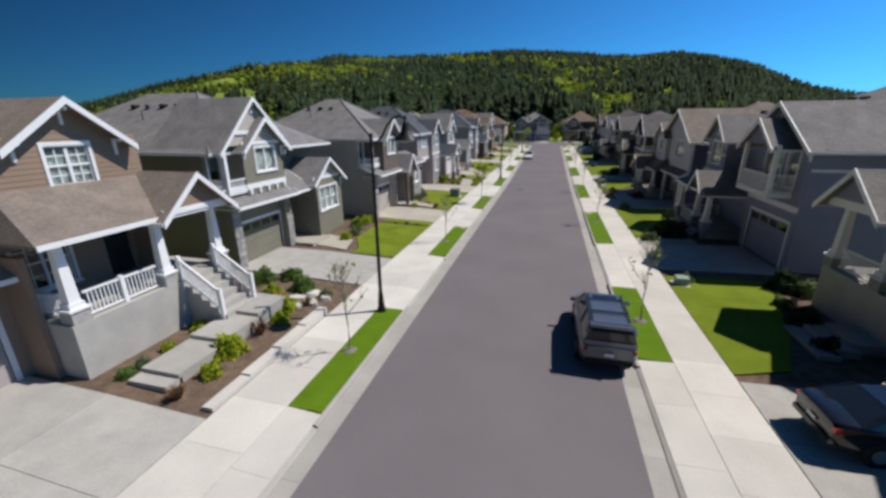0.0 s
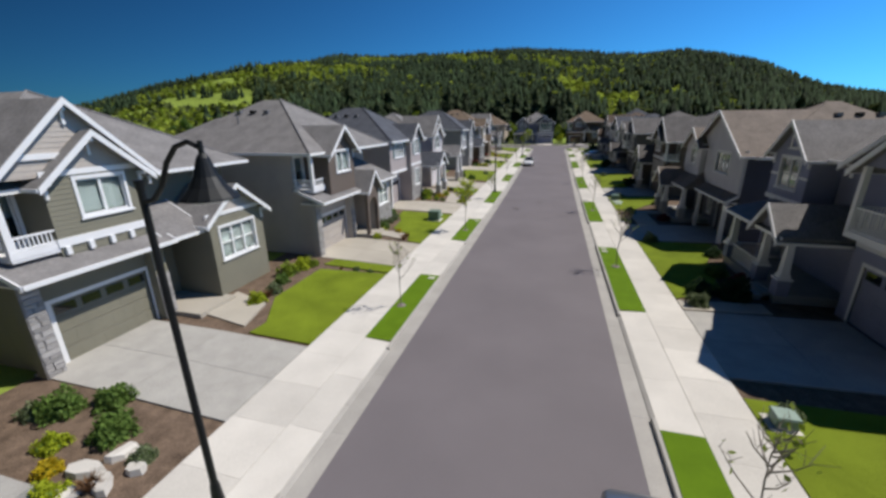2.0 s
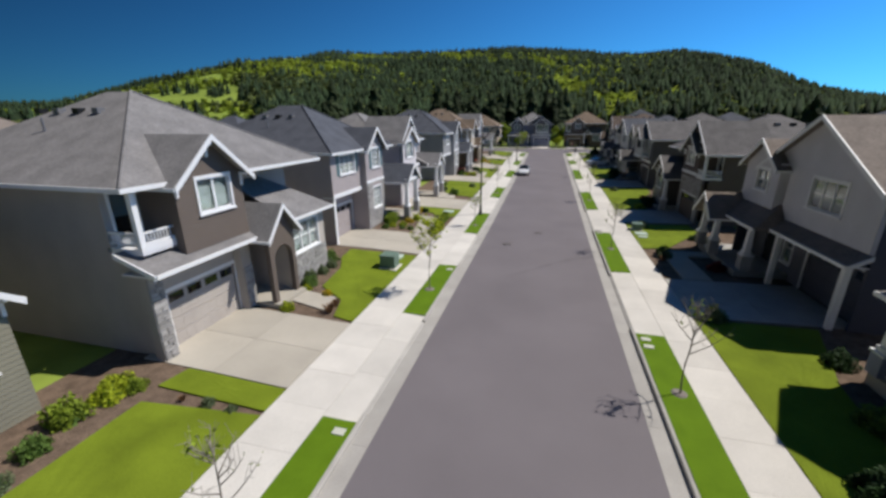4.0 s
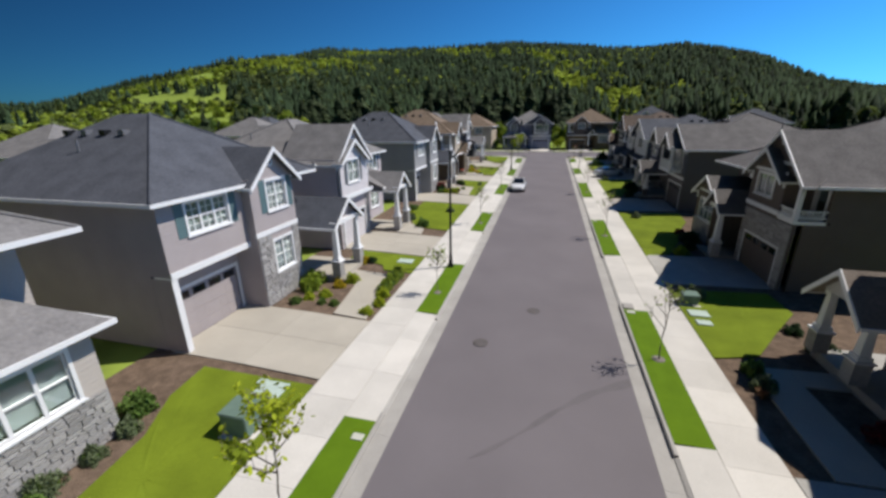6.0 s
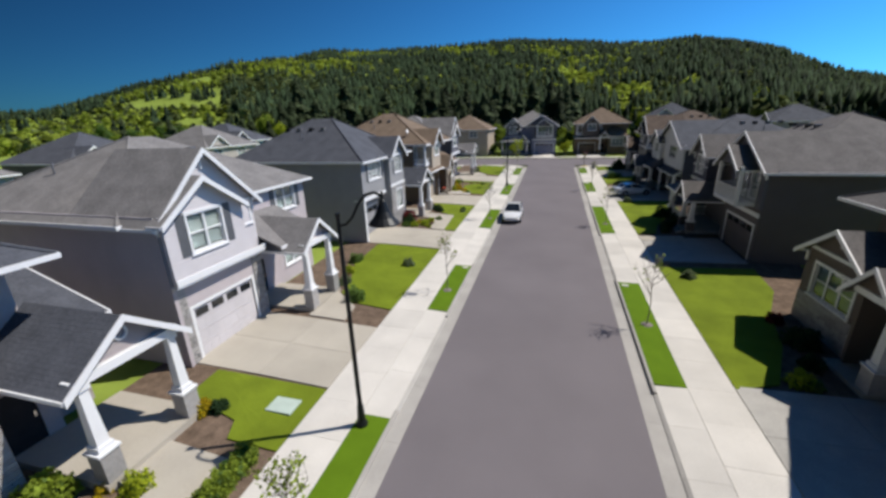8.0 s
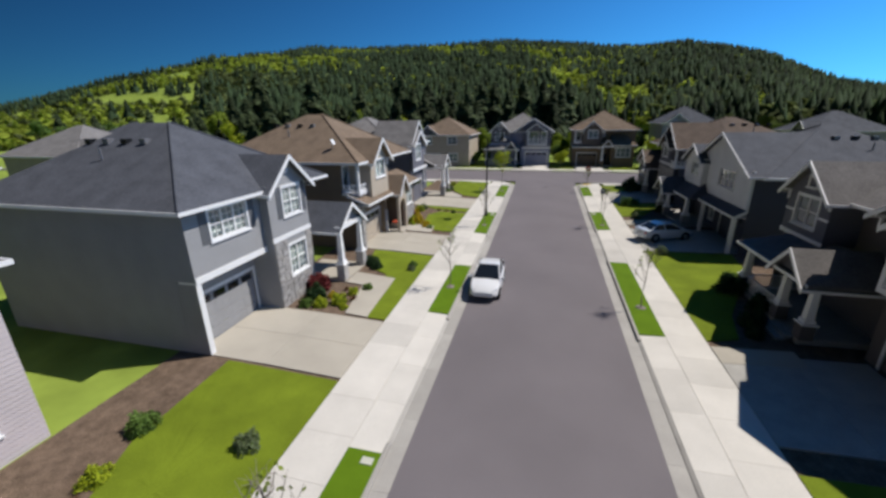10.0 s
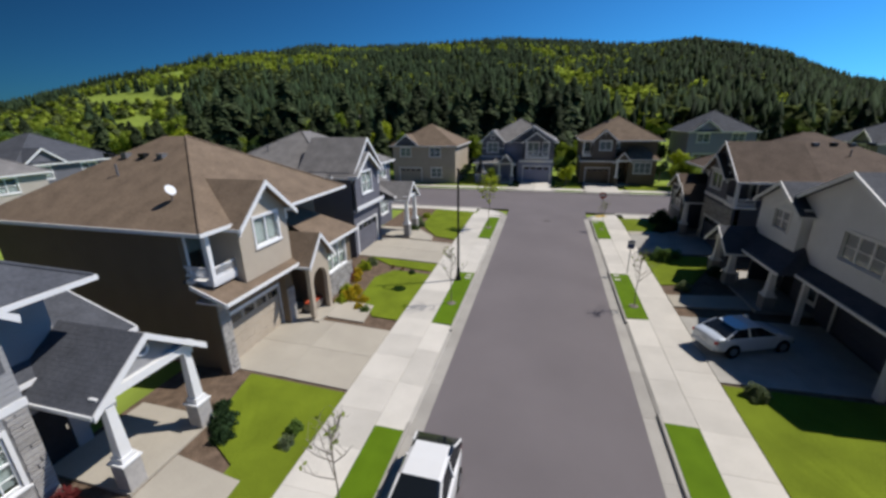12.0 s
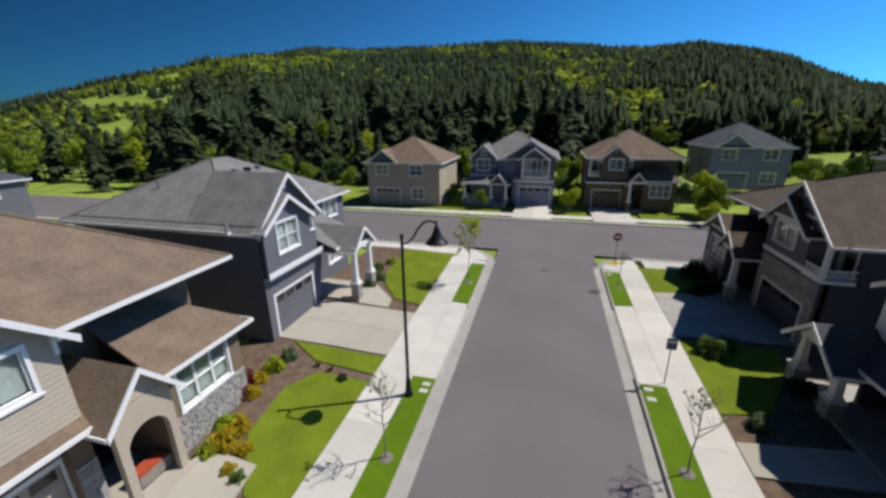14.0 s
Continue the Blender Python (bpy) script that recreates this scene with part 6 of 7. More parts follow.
    mod = roof.modifiers.new("thick", 'SOLIDIFY')
    mod.thickness = 0.02
    for s in (-1, 1):
        for i, j in ((0, top[0]), (top[-1], len(gh) - 1)):
            bm = bmesh.new()
            p = lambda k: Vector((s * W * (0.9 - 0.2 * (max(gh[k][1] * height, belt) - belt) / (height - belt)) * 1.005, gh[k][0] * L, max(gh[k][1] * height, belt) - 0.03))
            tube(bm, [p(i), p(j)], [0.09, 0.09] if kind == "suv" and i == 0 else [0.045, 0.04], 6)
            finish("pillar", bm, paint, root)
        mid = 0.5 * (gh[top[0]][0] + gh[top[-1]][0]) * L
        bm = bmesh.new()
        tube(bm, [(s * W * 0.905, mid, belt), (s * W * 0.72, mid - 0.05, height * 0.97)], [0.04, 0.04], 6)
        finish("pillar", bm, paint, root)
        bm = bmesh.new()
        bx(bm, s * W * 0.98 if s > 0 else s * W - 0.2, s * W + 0.2 if s > 0 else s * W * 0.98, L * 0.2, L * 0.2 + 0.12, belt + 0.02, belt + 0.18)
        finish("mirror", bm, paint, root)
        bm = bmesh.new()
        bx(bm, s * W * 0.74 if s > 0 else s * W * 0.88, s * W * 0.88 if s > 0 else s * W * 0.74, -L * 0.5, -L * 0.46, belt * 0.74, belt * 0.88)
        finish("tail_light", bm, LAMPRED, root, "red tail light")
        bm = bmesh.new()
        poly(bm, ([(s * W * 0.5, L * 0.492, belt * 0.6), (s * W * 0.84, L * 0.45, belt * 0.64), (s * W * 0.84, L * 0.44, belt * 0.77), (s * W * 0.55, L * 0.475, belt * 0.7)],
                  [(s * W * 0.5, L * 0.45, belt * 0.6), (s * W * 0.84, L * 0.4, belt * 0.64), (s * W * 0.84, L * 0.38, belt * 0.8), (s * W * 0.55, L * 0.43, belt * 0.76)]))
        finish("headlight", bm, HEADLENS, root, "clear headlight")
    r = 0.37 if kind == "suv" else 0.315
    for s in (-1, 1):
        for y in (-0.29 * L, 0.31 * L):
            bm = bmesh.new()
            bmesh.ops.create_cone(bm, segments=22, radius1=r, radius2=r, depth=0.24, cap_ends=True, matrix=Matrix.Translation((s * (W - 0.1), y, r)) @ Matrix.Rotation(radians(90), 4, 'Y'))
            bmesh.ops.bevel(bm, geom=[e for e in bm.edges if e.calc_face_angle(0) > 1], offset=0.03, segments=2, affect='EDGES')
            wheel = finish("wheel", bm, RUBBER, root)
            bm = bmesh.new()
            bmesh.ops.create_cone(bm, segments=16, radius1=r * 0.66, radius2=r * 0.6, depth=0.26, cap_ends=True, matrix=Matrix.Translation((s * (W - 0.1), y, r)) @ Matrix.Rotation(radians(90), 4, 'Y'))
            finish("rim", bm, RIM, wheel)
            bm = bmesh.new()
            bmesh.ops.create_cone(bm, segments=20, radius1=r + 0.06, radius2=r + 0.06, depth=0.06, cap_ends=True, matrix=Matrix.Translation((s * (W - 0.02), y, r)) @ Matrix.Rotation(radians(90), 4, 'Y'))
            finish("wheel_arch", bm, RUBBER, root)
    bm = bmesh.new()
    bx(bm, -W * 0.75, W * 0.75, L * 0.478, L * 0.498, belt * 0.34, belt * 0.46)
    finish("grille", bm, RUBBER, root)
    bm = bmesh.new()
    bx(bm, -W * 0.8, W * 0.8, -L * 0.508, -L * 0.48, belt * 0.36, belt * 0.5)
    finish("bumper", bm, RUBBER if kind == "suv" else paint, root)
    bm = bmesh.new()
    bx(bm, -0.16, 0.16, -L * 0.511, -L * 0.508, belt * 0.62, belt * 0.72)
    finish("number_plate", bm, WHITE, root)
    if kind == "suv":
        for s in (-1, 1):
            bm = bmesh.new()
            tube(bm, [(s * W * 0.62, -0.4 * L, height + 0.01), (s * W * 0.62, -0.38 * L, height + 0.07), (s * W * 0.62, 0.02 * L, height + 0.07), (s * W * 0.62, 0.04 * L, height + 0.0)], [0.025] * 4, 6)
            finish("roof_rail", bm, METAL, root)
        for y in (-0.28, -0.05):
            bm = bmesh.new()
            bx(bm, -W * 0.62, W * 0.62, y * L - 0.04, y * L + 0.04, height + 0.05, height + 0.08)
            finish("cross_bar", bm, METAL, root)
        bm = bmesh.new()
        bx(bm, -W * 0.45, W * 0.45, -0.02 * L, 0.05 * L, height + 0.008, height + 0.018)
        finish("sunroof", bm, CARGLASS, root)
    for ob in (body,):
        b = ob.modifiers.new("soft", 'BEVEL')
        b.width, b.segments, b.limit_method, b.angle_limit = 0.03, 2, 'ANGLE', radians(30)
        for q in ob.data.polygons:
            q.use_smooth = True
    return root


SUVPAINT = material("gunmetal car paint", (0.14, 0.15, 0.17), 0.3, 0.5, vary=0.03, coat=0.6)
WHITEPAINT = material("white car paint", (0.72, 0.72, 0.72), 0.25, vary=0.02, coat=0.6)
SILVERPAINT = material("pale blue white car paint", (0.55, 0.6, 0.66), 0.25, 0.1, vary=0.02, coat=0.6)
BLACKPAINT = material("black car paint", (0.012, 0.012, 0.014), 0.18, 0.2, vary=0.03, coat=0.8)
car("dark grey off-road wagon parked at the kerb", SUVPAINT, 4.75, 1.95, 1.82, "suv", pose(3.55, 11.9, 0.02, 0, 0, 0))
car("white hatchback parked at the kerb beside the verge", WHITEPAINT, 4.5, 1.86, 1.54, "hatch", pose(-3.38, 87.0, zg(86.5) + 0.02, 0, 0, 180))
car("white saloon parked on a shaded driveway", SILVERPAINT, 4.45, 1.74, 1.45, "sedan", pose(9.75, 99.1, gz(9.75, 99.1) + 0.04, 0, 0, -68))
car("black saloon parked on a driveway", BLACKPAINT, 4.7, 1.82, 1.45, "sedan", pose(10.75, 7.7, gz(10.75, 7.7) + 0.04, 0, 0, -88))


# ---- street furniture ----
PALEGREEN = material("pale green cover", (0.42, 0.5, 0.44), 0.7)
def cabinet(x, y, w, d, hgt, label, mat=BOXGREEN, rz=0):
    root = empty("utility_box", pose(x, y, gz(x, y) - 0.03, 0, 0, rz), label, "utility box", "utility boxes")
    bm = bmesh.new()
    bx(bm, -w / 2 - 0.15, w / 2 + 0.15, -d / 2 - 0.15, d / 2 + 0.15, 0, 0.1)
    finish("pad", bm, CONCRETE, root)
    bm = bmesh.new()
    bx(bm, -w / 2, w / 2, -d / 2, d / 2, 0.1, hgt)
    bmesh.ops.bevel(bm, geom=bm.edges[:], offset=0.03, segments=2, affect='EDGES')
    finish("cabinet", bm, mat, root)
    bm = bmesh.new()
    poly(bm, ([(-w / 2 - 0.03, -d / 2 - 0.03, hgt), (w / 2 + 0.03, -d / 2 - 0.03, hgt), (w / 2 + 0.03, d / 2 + 0.03, hgt + 0.02), (-w / 2 - 0.03, d / 2 + 0.03, hgt + 0.02)],
              [(-w / 2, -d / 2, hgt + 0.06), (w / 2, -d / 2, hgt + 0.06), (w / 2, d / 2, hgt + 0.09), (-w / 2, d / 2, hgt + 0.09)]))
    finish("lid", bm, mat, root)


cabinet(8.3, 18.5, 0.6, 0.5, 0.42, "pale green metal utility box on a concrete pad", material("faded green paint", (0.26, 0.34, 0.29), 0.7))
cabinet(-9.2, 41.0, 1.0, 0.9, 0.9, "dark green metal transformer box on the lawn")
cabinet(8.3, 54.8, 0.8, 0.65, 0.6, "pale green utility box on a concrete pad")


def pad(x, y, w, d, mat, label):
    bm = bmesh.new()
    bx(bm, -w / 2, w / 2, -d / 2, d / 2, 0, 0.09)
    bmesh.ops.bevel(bm, geom=bm.edges[:], offset=0.015, segments=1, affect='EDGES')
    ob = tagged(finish("access_cover", bm, mat), label, "access cover", "access covers")
    ob.matrix_world = pose(x, y, gz(x, y) + 0.02)


pad(-9.3, 57.5, 1.1, 0.8, PALEGREEN, "pale flat access cover in the lawn")
pad(8.4, 53.5, 0.95, 0.7, PALEGREEN, "pale green flat access cover in the lawn")
pad(8.35, 52.5, 0.7, 0.5, PALEGREEN, "pale green flat access cover in the lawn")
pad(-9.6, 42.9, 1.1, 0.9, PALEGREEN, "pale flat access cover in the lawn")
pad(-10.2, 43.2, 0.4, 0.3, PALEGREEN, "small pale access cover in the lawn")
METERLID = material("meter lid", (0.5, 0.5, 0.42), 0.8)
for x, y in ((-5.35, 27.2), (-5.3, 41.6), (-5.35, 72.8), (-5.35, 105.1), (-5.35, 104.6), (5.05, 35.4), (5.05, 34.8), (5.05, 53.0), (5.05, 71.7), (5.05, 107.2), (5.05, 106.5), (5.05, 121.4)):
    bm = bmesh.new()
    bx(bm, -0.2, 0.2, -0.14, 0.14, -0.02, 0.05)
    bmesh.ops.bevel(bm, geom=bm.edges[:], offset=0.01, segments=1, affect='EDGES')
    ob = tagged(finish("meter_cover", bm, METERLID), "small pale water meter lid in the verge", "meter cover", "meter covers")
    ob.matrix_world = pose(x, y, zg(y) + 0.14)
# long faint darker streak across the asphalt
STREAK = material("darker asphalt", (0.138, 0.124, 0.128), 0.8, vary=0.2, scale=0.8, bump=0.4, bscale=60, spec=0.25)
bm = bmesh.new()
mid = [(4.0 - 5.6 * q, 46.9 - 4.9 * q + 0.3 * math.sin(q * 5), 0.24 * (1 - 0.75 * q) + 0.05 * math.sin(q * 23)) for q in np.linspace(0, 1, 25)]
up = lambda x, y: zg(y) + 0.05 * (1 - (x / 4.4) ** 2) + 0.006
rail = [(bm.verts.new((x, y + e, up(x, y))), bm.verts.new((x, y - e, up(x, y)))) for x, y, e in mid]
for a, b in zip(rail, rail[1:]):
    bm.faces.new((a[0], b[0], b[1], a[1]))
tagged(finish("road_streak", bm, STREAK), "faint darker streak across the asphalt", "road", kind="structure")
IRON = material("cast iron", (0.12, 0.105, 0.1), 0.7, 0.2, vary=0.3, bscale=30)
for x, y in ((-2.3, 48.4), (0.0, 52.2), (0.1, 121.5)):
    bm = bmesh.new()
    bmesh.ops.create_cone(bm, segments=24, radius1=0.36, radius2=0.36, depth=0.02, cap_ends=True)
    bmesh.ops.create_cone(bm, segments=24, radius1=0.28, radius2=0.28, depth=0.03, cap_ends=True)
    ob = tagged(finish("manhole_cover", bm, IRON), "dark cast iron manhole cover in the asphalt", "manhole cover", "manhole covers")
    ob.matrix_world = pose(x, y, zg(y) + 0.05)
# drain beside the east kerb
bm = bmesh.new()
bx(bm, 4.78, 5.3, 53.45, 54.05, zg(54) + 0.1, zg(54) + 0.17)
tagged(finish("drain_cover", bm, GUTTER), "pale concrete drain inlet by the kerb", "drain cover")


def sign_post(x, y, label, mat, kind):
    root = empty("road_sign", pose(x, y, zg(y) + 0.1), label, "road sign")
    bm = bmesh.new()
    tube(bm, [(0, 0, 0), (0, 0, 2.6)], [0.03, 0.03], 8)
    finish("post", bm, VENT, root)
    bm = bmesh.new()
    if kind == "stop":
        r = [(0.38 * math.cos(radians(22.5 + 45 * k)), 2.25 + 0.38 * math.sin(radians(22.5 + 45 * k))) for k in range(8)]
    else:
        r = [(-0.23, 1.95), (0.23, 1.95), (0.23, 2.55), (-0.23, 2.55)]
    poly(bm, ([(a, -0.05, b) for a, b in r], [(a, -0.03, b) for a, b in r]))
    plate = finish("plate", bm, mat, root)
    bm = bmesh.new()
    if kind == "stop":
        bx(bm, -0.24, 0.24, -0.056, -0.05, 2.17, 2.33)
    else:
        bx(bm, -0.16, 0.16, -0.056, -0.05, 2.3, 2.42)
    finish("marking", bm, WHITE, plate)


sign_post(5.9, 107.9, "small blue and white parking sign on a thin post", SIGNBLUE, "flag")
sign_post(5.95, 124.8, "red octagonal road sign on a thin post", SIGNRED, "stop")
# bench with an orange cushion in the arched entry
root = empty("porch_bench", pose(-13.5, 97.6, gz(-13.5, 97.6) + 0.2), "wooden porch bench with a bright orange cushion", "bench")
bm = bmesh.new()
bx(bm, -0.3, 0.3, -0.6, 0.6, 0.0, 0.4)
finish("frame", bm, BARK, root)
bm = bmesh.new()
bx(bm, -0.28, 0.28, -0.58, 0.58, 0.4, 0.52)
bmesh.ops.bevel(bm, geom=bm.edges[:], offset=0.04, segments=2, affect='EDGES')
finish("cushion", bm, ORANGE, root, "orange seat cushion")
# satellite dish
root = empty("satellite_dish", pose(-16.6, 92.6, gz(-16, 92.6) + 7.75), "white satellite dish on a brown roof", "satellite dish")
bm = bmesh.new()
tube(bm, [(0, 0, -0.2), (0, 0, 0.4)], [0.03, 0.03], 6)
finish("mast", bm, VENT, root)
bm = bmesh.new()
bmesh.ops.create_cone(bm, segments=20, radius1=0.25, radius2=0.08, depth=0.08, cap_ends=True, matrix=Matrix.Translation((0.1, -0.1, 0.5)) @ Matrix.Rotation(radians(60), 4, 'Y') @ Matrix.Rotation(radians(180), 4, 'X'))
finish("dish", bm, WHITE, root)
# yellow ramp plate at the street corner
bm = bmesh.new()
bx(bm, -0.6, 0.6, -0.3, 0.3, 0, 0.03)
for a in range(8):
    for b in range(4):
        bmesh.ops.create_cone(bm, segments=6, radius1=0.03, radius2=0.02, depth=0.012, cap_ends=True, matrix=Matrix.Translation((-0.52 + 0.15 * a, -0.22 + 0.15 * b, 0.036)))
ob = tagged(finish("ramp_plate", bm, material("yellow plate", (0.55, 0.38, 0.03), 0.7)), "yellow studded ramp plate set in the corner pavement", "ramp plate")
ob.matrix_world = pose(5.85, 124.2, zg(124.2) + 0.13, 0, 0, 35)
# ---- woods ----
def conifer(seed, height):
    """A tall fir: trunk and tiers of drooping boughs, thinning towards the foot."""
    rng = np.random.default_rng(seed)
    root = empty("fir_tree", pose(0, 0, -80), "tall dark green fir at the edge of the woods", "tree", "firs behind the houses")
    bm = bmesh.new()
    tube(bm, [(0, 0, -1), (0, 0, height * 0.5), (0, 0, height * 0.97)], [0.32, 0.2, 0.04], 6)
    finish("trunk", bm, BARK, root)
    verts, faces = [], []
    n = 420
    for k in range(n):
        t = (k / n) ** 0.8
        z = height * (0.12 + 0.88 * t)
        lump = 1 + 0.3 * math.sin(t * 19 + seed + 2 * math.sin(k * 2.399)) 
        reach = (1 - t) ** 0.55 * height * 0.24 * lump * rng.uniform(0.45, 1.2) + 0.3
        a = k * 2.399 + rng.uniform(-0.3, 0.3)
        c, s = math.cos(a), math.sin(a)
        w = 0.32 * reach + 0.12
        drop = reach * rng.uniform(0.15, 0.45)
        p0 = (0, 0, z)
        pm = (c * reach * 0.55, s * reach * 0.55, z - drop * 0.3 + 0.1)
        p1 = (c * reach, s * reach, z - drop)
        side = (-s * w, c * w)
        b = len(verts)
        verts += [p0, (pm[0] + side[0], pm[1] + side[1], pm[2] - 0.25 * w), p1, (pm[0] - side[0], pm[1] - side[1], pm[2] - 0.25 * w), (pm[0], pm[1], pm[2] + 0.12 * w)]
        faces += [(b, b + 1, b + 4), (b + 1, b + 2, b + 4), (b + 2, b + 3, b + 4), (b + 3, b, b + 4)]
    raw("crown", verts, faces, NEEDLE, root)
    return root


def broadleaf(seed, height, kind):
    root = empty("leafy_tree", pose(0, 0, -80), "light green leafy tree by the woods", "tree", "leafy trees behind the houses")
    rng = random.Random(seed)
    bm = bmesh.new()
    tube(bm, [(0, 0, -0.5), (0.1, 0, height * 0.4), (0, 0.1, height * 0.8)], [0.2, 0.13, 0.04], 6)
    for k in range(7):
        a, z = k * 2.4, height * rng.uniform(0.3, 0.6)
        tube(bm, [(0, 0, z), (math.cos(a) * height * 0.2, math.sin(a) * height * 0.2, z + height * 0.2)], [0.07, 0.03], 5)
    finish("trunk", bm, BARK, root)
    for k in range(5):
        a = k * 1.3
        ob = leaves("crown", 420, height * 0.035, (height * 0.2, height * 0.2, height * 0.2), LEAF[kind], root, seed * 10 + k)
        ob.location = (math.cos(a) * height * 0.16, math.sin(a) * height * 0.16, height * (0.5 + 0.08 * k))
    return root


FIRS = [conifer(40 + k, hgt) for k, hgt in enumerate((19, 16, 21, 14))]
LEAFY = [broadleaf(60, 8, "spring"), broadleaf(61, 10, "lime"), broadleaf(62, 9, "spring"), broadleaf(63, 8, "green"), broadleaf(64, 6, "dark")]
seen = set()


def stand(pool, tag, j, x, y, s):
    m = pose(x, y, hill(x, y) - 0.3, 0, 0, random.uniform(0, 360)) @ Matrix.Diagonal((s, s, s * random.uniform(0.9, 1.15), 1))
    if (tag, j) not in seen:
        seen.add((tag, j))
        pool[j].matrix_world = m
    else:
        copy_thing(pool[j], pose(0, 0, 0)).matrix_basis = m


rw = random.Random(5)
for k in range(150):
    x = -150 + 260 * k / 149 + rw.uniform(-3, 3)
    y = 178 + rw.uniform(0, 45) + (abs(x + 10) / 9 if x < 0 else 0) - max(0, -x - 45) * 0.75
    if x < -112:
        continue
    if 8 < x < 42 and rw.random() < 0.85:
        continue
    if x < -55 and rw.random() < 0.45:
        stand(LEAFY, "leafy", rw.choice((0, 2, 2)), x, y, rw.uniform(0.7, 1.3))
        continue
    stand(FIRS, "fir", rw.randrange(4), x, y, rw.uniform(0.5, 1.1) * (0.65 if x > 8 else 1))
for x, y, j, s in ((-30, 162, 0, 0.9), (-24, 165, 1, 0.8), (-14.5, 163, 2, 0.8), (1.8, 154, 0, 0.6), (3.0, 158, 0, 0.8), (19.5, 146, 1, 0.55), (18.6, 143.5, 0, 0.5), (20.2, 128 + 16, 2, 0.6), (34, 164, 0, 0.9), (12, 166, 1, 0.9), (-60, 160, 0, 1.0), (-75, 150, 1, 1.0), (-9.0, 143.5, 2, 0.35), (2.8, 143.4, 1, 0.4), (-16, 150, 0, 0.5), (-40, 172, 1, 0.9), (18, 126 + 14, 1, 0.35)):
    stand(LEAFY, "leafy", j, x, y, s)


for k in range(26):
    stand(FIRS, "fir", rw.randrange(4), -80 + 62 * k / 25 + rw.uniform(-1.5, 1.5), 162 + rw.uniform(0, 16), rw.uniform(0.45, 0.8))
for k in range(22):
    stand(FIRS, "fir", rw.randrange(4), -112 + 66 * k / 21 + rw.uniform(-2, 2), 142 + rw.uniform(0, 24), rw.uniform(0.45, 0.7))
for k in range(30):
    q = rw.random()
    x, y = -108 - 95 * q + rw.uniform(-6, 6), 146 + 46 * q + rw.uniform(-8, 10)
    if rw.random() < 0.45:
        stand(FIRS, "fir", rw.randrange(4), x, y, rw.uniform(0.4, 0.7))
    else:
        stand(LEAFY, "leafy", rw.choice((0, 2, 3, 3)), x, y, rw.uniform(0.8, 1.3))
for k in range(16):
    stand(LEAFY, "leafy", rw.choice((3, 4, 0)), -75 + 45 * k / 15 + rw.uniform(-1, 1), 150 + rw.uniform(0, 8), rw.uniform(0.6, 0.9))
for k in range(46):
    x = -78 + 130 * k / 45 + rw.uniform(-1.5, 1.5)
    stand(LEAFY, "leafy", rw.choice((3, 3, 4, 4, 0)), x, 163 + rw.uniform(0, 9), rw.uniform(0.55, 0.95))
for x, y, j, s in ((-12.5, 152, 4, 0.5), (-11.5, 150, 3, 0.45), (3.6, 150, 4, 0.55), (2.4, 151.5, 3, 0.5), (18.2, 152, 4, 0.6), (-14, 147, 3, 0.4)):
    stand(LEAFY, "leafy", j, x, y, s)


def forest(name, spots, template_v, template_f, mat, label, seed, squash):
    """Far woods as one mesh: a small tree shape set down many times."""
    rng = np.random.default_rng(seed)
    tv, tf = np.array(template_v, float), np.array(template_f)
    n = len(spots)
    a = rng.uniform(0, 6.28, n)
    s = np.array([p[3] for p in spots])
    wid = s * rng.uniform(*squash, n)
    c, d = np.cos(a), np.sin(a)
    j = 1 + 0.22 * rng.normal(size=(n, len(tv), 3))
    v = tv[None] * j
    x = (v[..., 0] * c[:, None] - v[..., 1] * d[:, None]) * wid[:, None] + np.array([p[0] for p in spots])[:, None]
    y = (v[..., 0] * d[:, None] + v[..., 1] * c[:, None]) * wid[:, None] + np.array([p[1] for p in spots])[:, None]
    z = tv[None, :, 2] * s[:, None] + np.array([p[2] for p in spots])[:, None]
    verts = np.stack([x, y, z], -1).reshape(-1, 3)
    faces = (tf[None] + (np.arange(n) * len(tv))[:, None, None]).reshape(-1, tf.shape[1])
    me = bpy.data.meshes.new(name)
    me.vertices.add(len(verts))
    me.vertices.foreach_set("co", verts.ravel())
    me.loops.add(faces.size)
    me.polygons.add(len(faces))
    me.loops.foreach_set("vertex_index", faces.ravel().astype(np.int32))
    me.polygons.foreach_set("loop_start", np.arange(0, faces.size, faces.shape[1], dtype=np.int32))
    me.update(calc_edges=True)
    me.materials.append(mat)
    return tagged(new(name, me), label, "woods", kind="stuff")


def fir_template():
    """Three ragged tiers of boughs, long and short by turns."""
    v, f = [], []
    for r, z0, z1 in ((0.3, 0.02, 0.5), (0.26, 0.24, 0.78), (0.17, 0.52, 1.0)):
        b, m = len(v), 10
        v += [(r * (1 if k % 2 else 0.55) * math.cos(6.283 * k / m), r * (1 if k % 2 else 0.55) * math.sin(6.283 * k / m), z0 + (0 if k % 2 else 0.1)) for k in range(m)] + [(0, 0, z1)]
        f += [(b + k, b + (k + 1) % m, b + m) for k in range(m)]
    return v, f


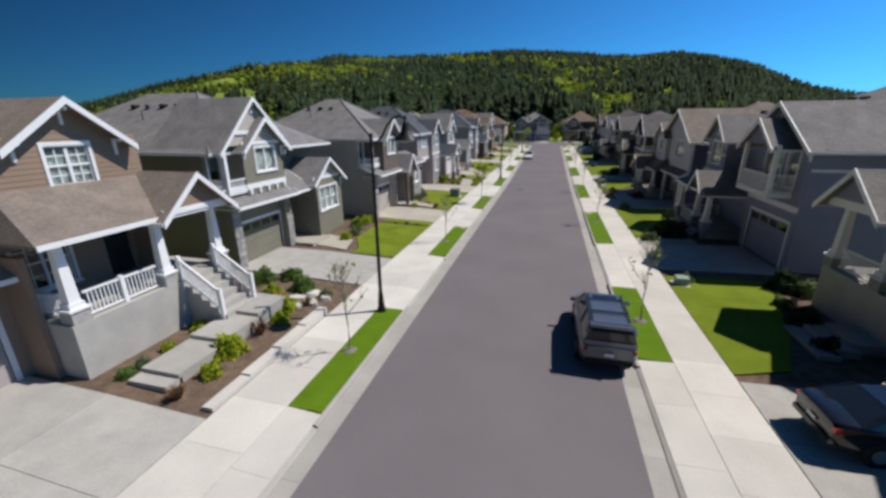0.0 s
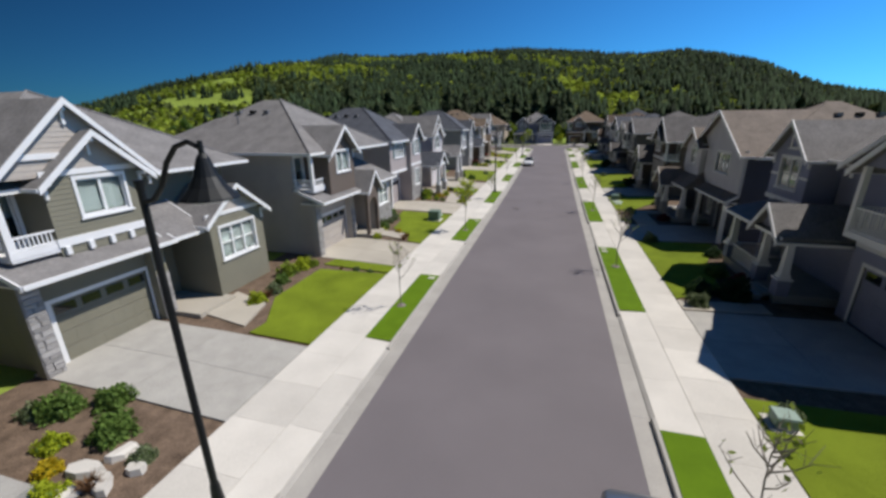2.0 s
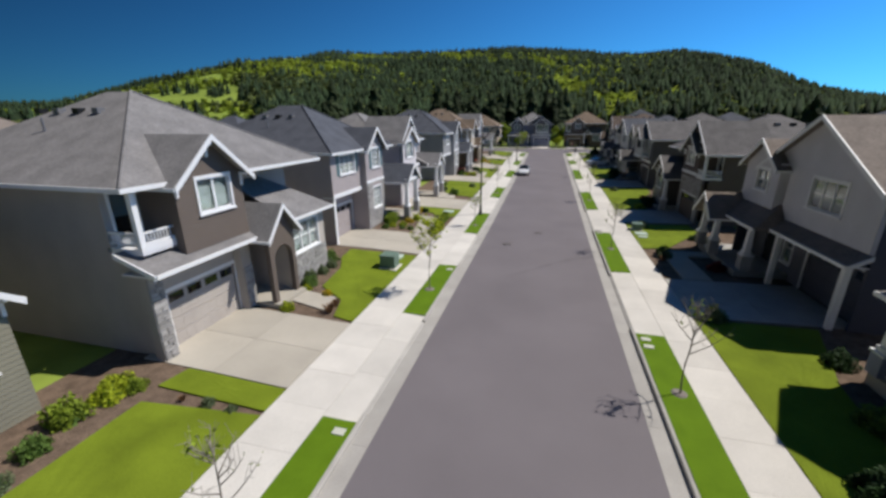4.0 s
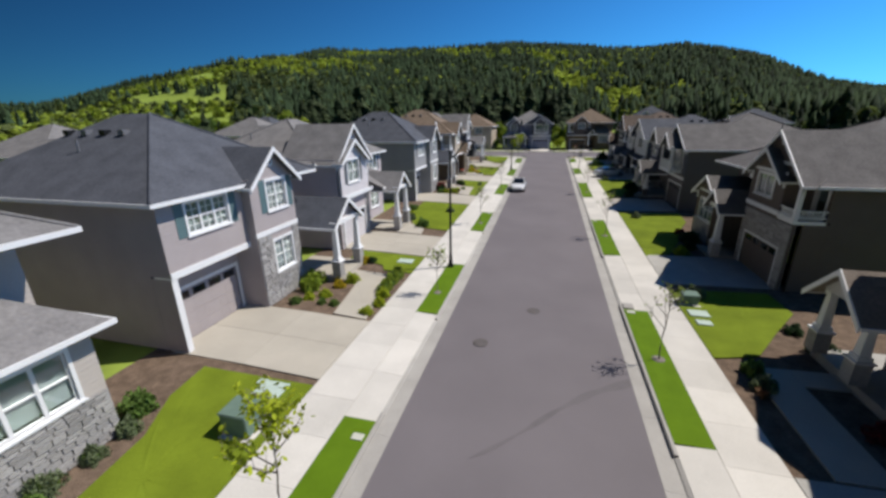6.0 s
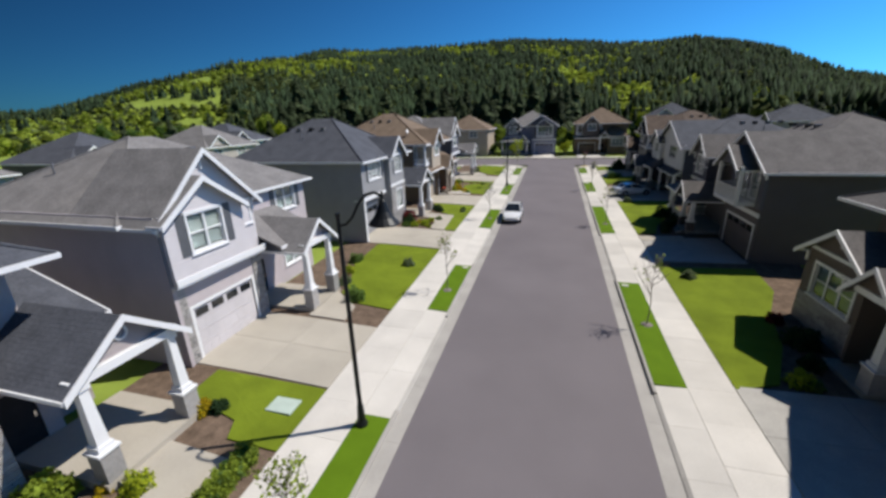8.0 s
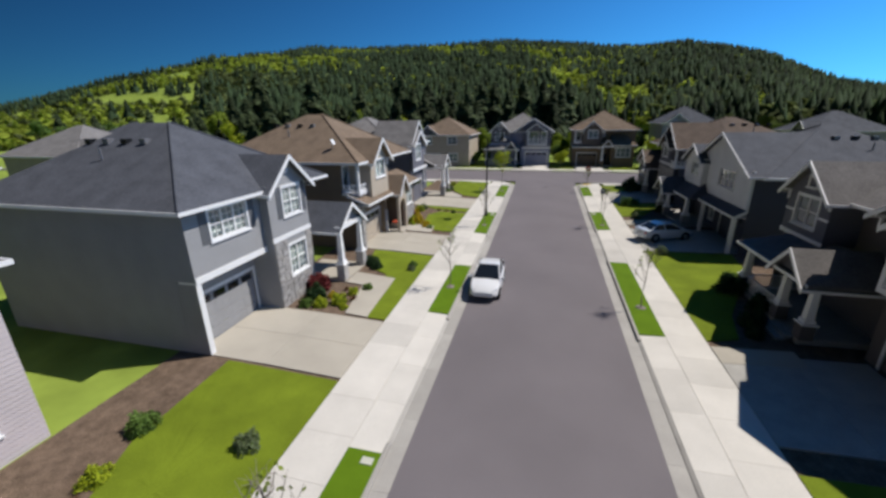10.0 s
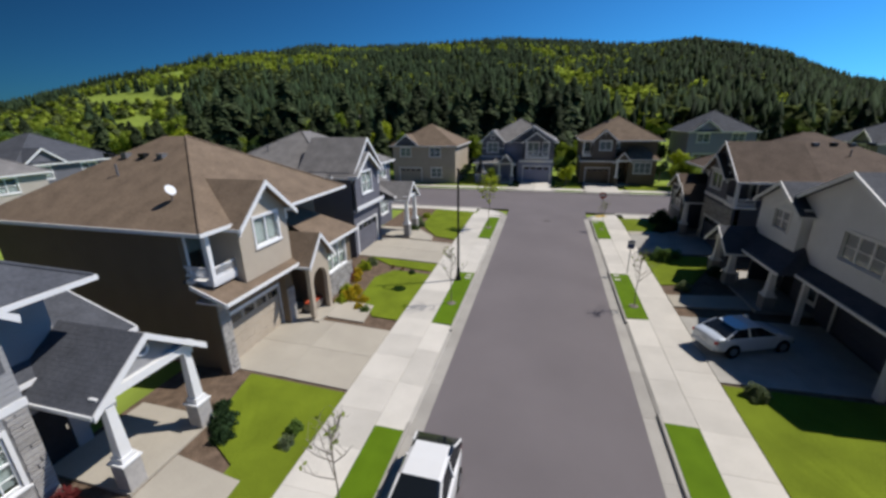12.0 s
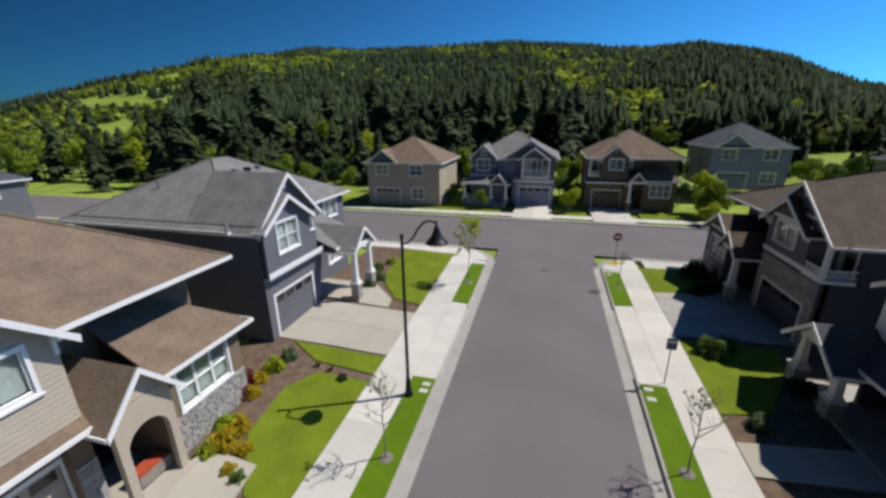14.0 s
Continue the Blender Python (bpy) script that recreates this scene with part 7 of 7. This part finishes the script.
def crown_template():
    """An uneven crown of many leaf clumps on three overlapping lobes."""
    rng = random.Random(77)
    v, f = [], []
    lobes = (((0, 0, 0.62), 0.3), ((0.2, 0.08, 0.4), 0.27), ((-0.17, 0.14, 0.42), 0.26), ((-0.02, -0.2, 0.36), 0.27))
    for k in range(44):
        c, r = lobes[k % 4]
        n = Vector((rng.gauss(0, 1), rng.gauss(0, 1), rng.gauss(0.25, 1))).normalized()
        p = Vector(c) + n * r * rng.uniform(0.7, 1.05)
        q = (n + Vector((rng.gauss(0, 0.35), rng.gauss(0, 0.35), rng.gauss(0, 0.35)))).to_track_quat('Z', 'Y')
        s, b = rng.uniform(0.11, 0.2), len(v)
        v += [tuple(p + q @ Vector((s * math.cos(a), s * math.sin(a), 0))) for a in (0, 1.3, 2.5, 3.8, 5.1)]
        f.append([b, b + 1, b + 2, b + 3])
        f.append([b, b + 2, b + 3, b + 4])
    return v, f


firs, crowns, mids = [], [], []
# groves of leafy trees on the hillside: bearing, spread, height in degrees over the street, spread, density
PATCHES = ((-30, 5, 7.0, 0.7, 2.0), (-37, 5, 6.0, 0.9, 1.0), (-24, 3, 7.4, 0.5, 1.4), (-13, 5, 7.6, 0.5, 1.2), (0, 5, 6.8, 1.0, 1.7), (-5, 3, 5.4, 0.7, 1.0),
           (7, 3.5, 7.0, 0.8, 1.2), (8.6, 2.6, 1.5, 1.2, 3.0), (2, 3, 3.6, 0.8, 1.2), (15.2, 1.3, 2.6, 0.7, 2.4), (21.6, 0.9, 0.9, 0.7, 2.2), (-20, 5, 4.4, 0.5, 0.4), (-1, 2, 4.6, 0.5, 0.9), (27, 2, 1.2, 0.4, 0.8))
rf = random.Random(21)
while len(firs) + len(crowns) + len(mids) < 30000:
    a = radians(rf.uniform(-75, 45))
    d = rf.uniform(225, 905)
    x, y = d * math.sin(a), 40 + d * math.cos(a)
    if y < 150 and abs(x) < 110:
        continue
    deg = math.degrees(a)
    g = noise.noise(Vector((x * 0.009, y * 0.009, 4.0))) + 0.6 * noise.noise(Vector((x * 0.03, y * 0.03, 9.0)))
    z = hill(x, y)
    share = d / 900
    rise = math.degrees(math.atan2(z - 4.0, d))
    west = min(max((-36 - deg) / 6, 0.0), 1.0)
    if west > rf.random() and share < 0.9:
        # grassy western slope with loose groups of spring trees
        if g > 0.05 and rf.random() < 0.3:
            (crowns if rf.random() < 0.62 else mids).append((x, y, z - 1, rf.uniform(4, 9)))
        elif g < -0.4 and rf.random() < 0.2:
            firs.append((x, y, z - 1, rf.uniform(9, 18)))
        continue
    if -36 < deg < -31.5 and share > 0.88:
        continue
    if west and share > 0.95:
        firs.append((x, y, z - 1, rf.uniform(13, 22)))
        continue
    lush = 0.02 + sum(w * math.exp(-((deg - c) / e) ** 2 - ((rise - q) / k) ** 2) for c, e, q, k, w in PATCHES)
    grey = 0.75 * math.exp(-((deg + 37) / 6) ** 2 - ((rise - 4.0) / 1.3) ** 2)
    if share < 0.95 and rf.random() < lush * min(max(0.55 + 2.2 * g, 0.0), 1.4):
        crowns.append((x, y, z - 1, rf.uniform(7, 11) if share < 0.45 else rf.uniform(8, 15)))
    elif rf.random() < 0.1 + 0.16 * max(g, 0) + grey:
        mids.append((x, y, z - 1, rf.uniform(8, 15)))
    else:
        tall = 1.25 if -43 < deg < -38.5 and share > 0.85 else 1.0
        firs.append((x, y, z - 1, rf.uniform(8, 21) * tall * (0.8 + 0.2 * share)))
forest("fir_woods", firs, *fir_template(), FARNEEDLE, "dark fir woods covering the far hills", 3, (0.62, 1.0))
forest("leafy_woods", crowns, *crown_template(), FARLEAF, "bright spring green leafy woods on the hills", 4, (0.8, 1.2))
forest("mixed_woods", mids, *crown_template(), FARMID, "mid green leafy trees among the far firs", 6, (0.8, 1.2))
# pale buildings among the trees on the slope
for x, y, w in ((-120, 245, 16), (-96, 262, 12), (-66, 262, 10)):
    h = House("white hillside building among the firs", x, y, 0, S["white_siding"], R["grey_shingles"], turn=0, z=hill(x, y) - 0.5)
    house_plain(h, 11, 12)
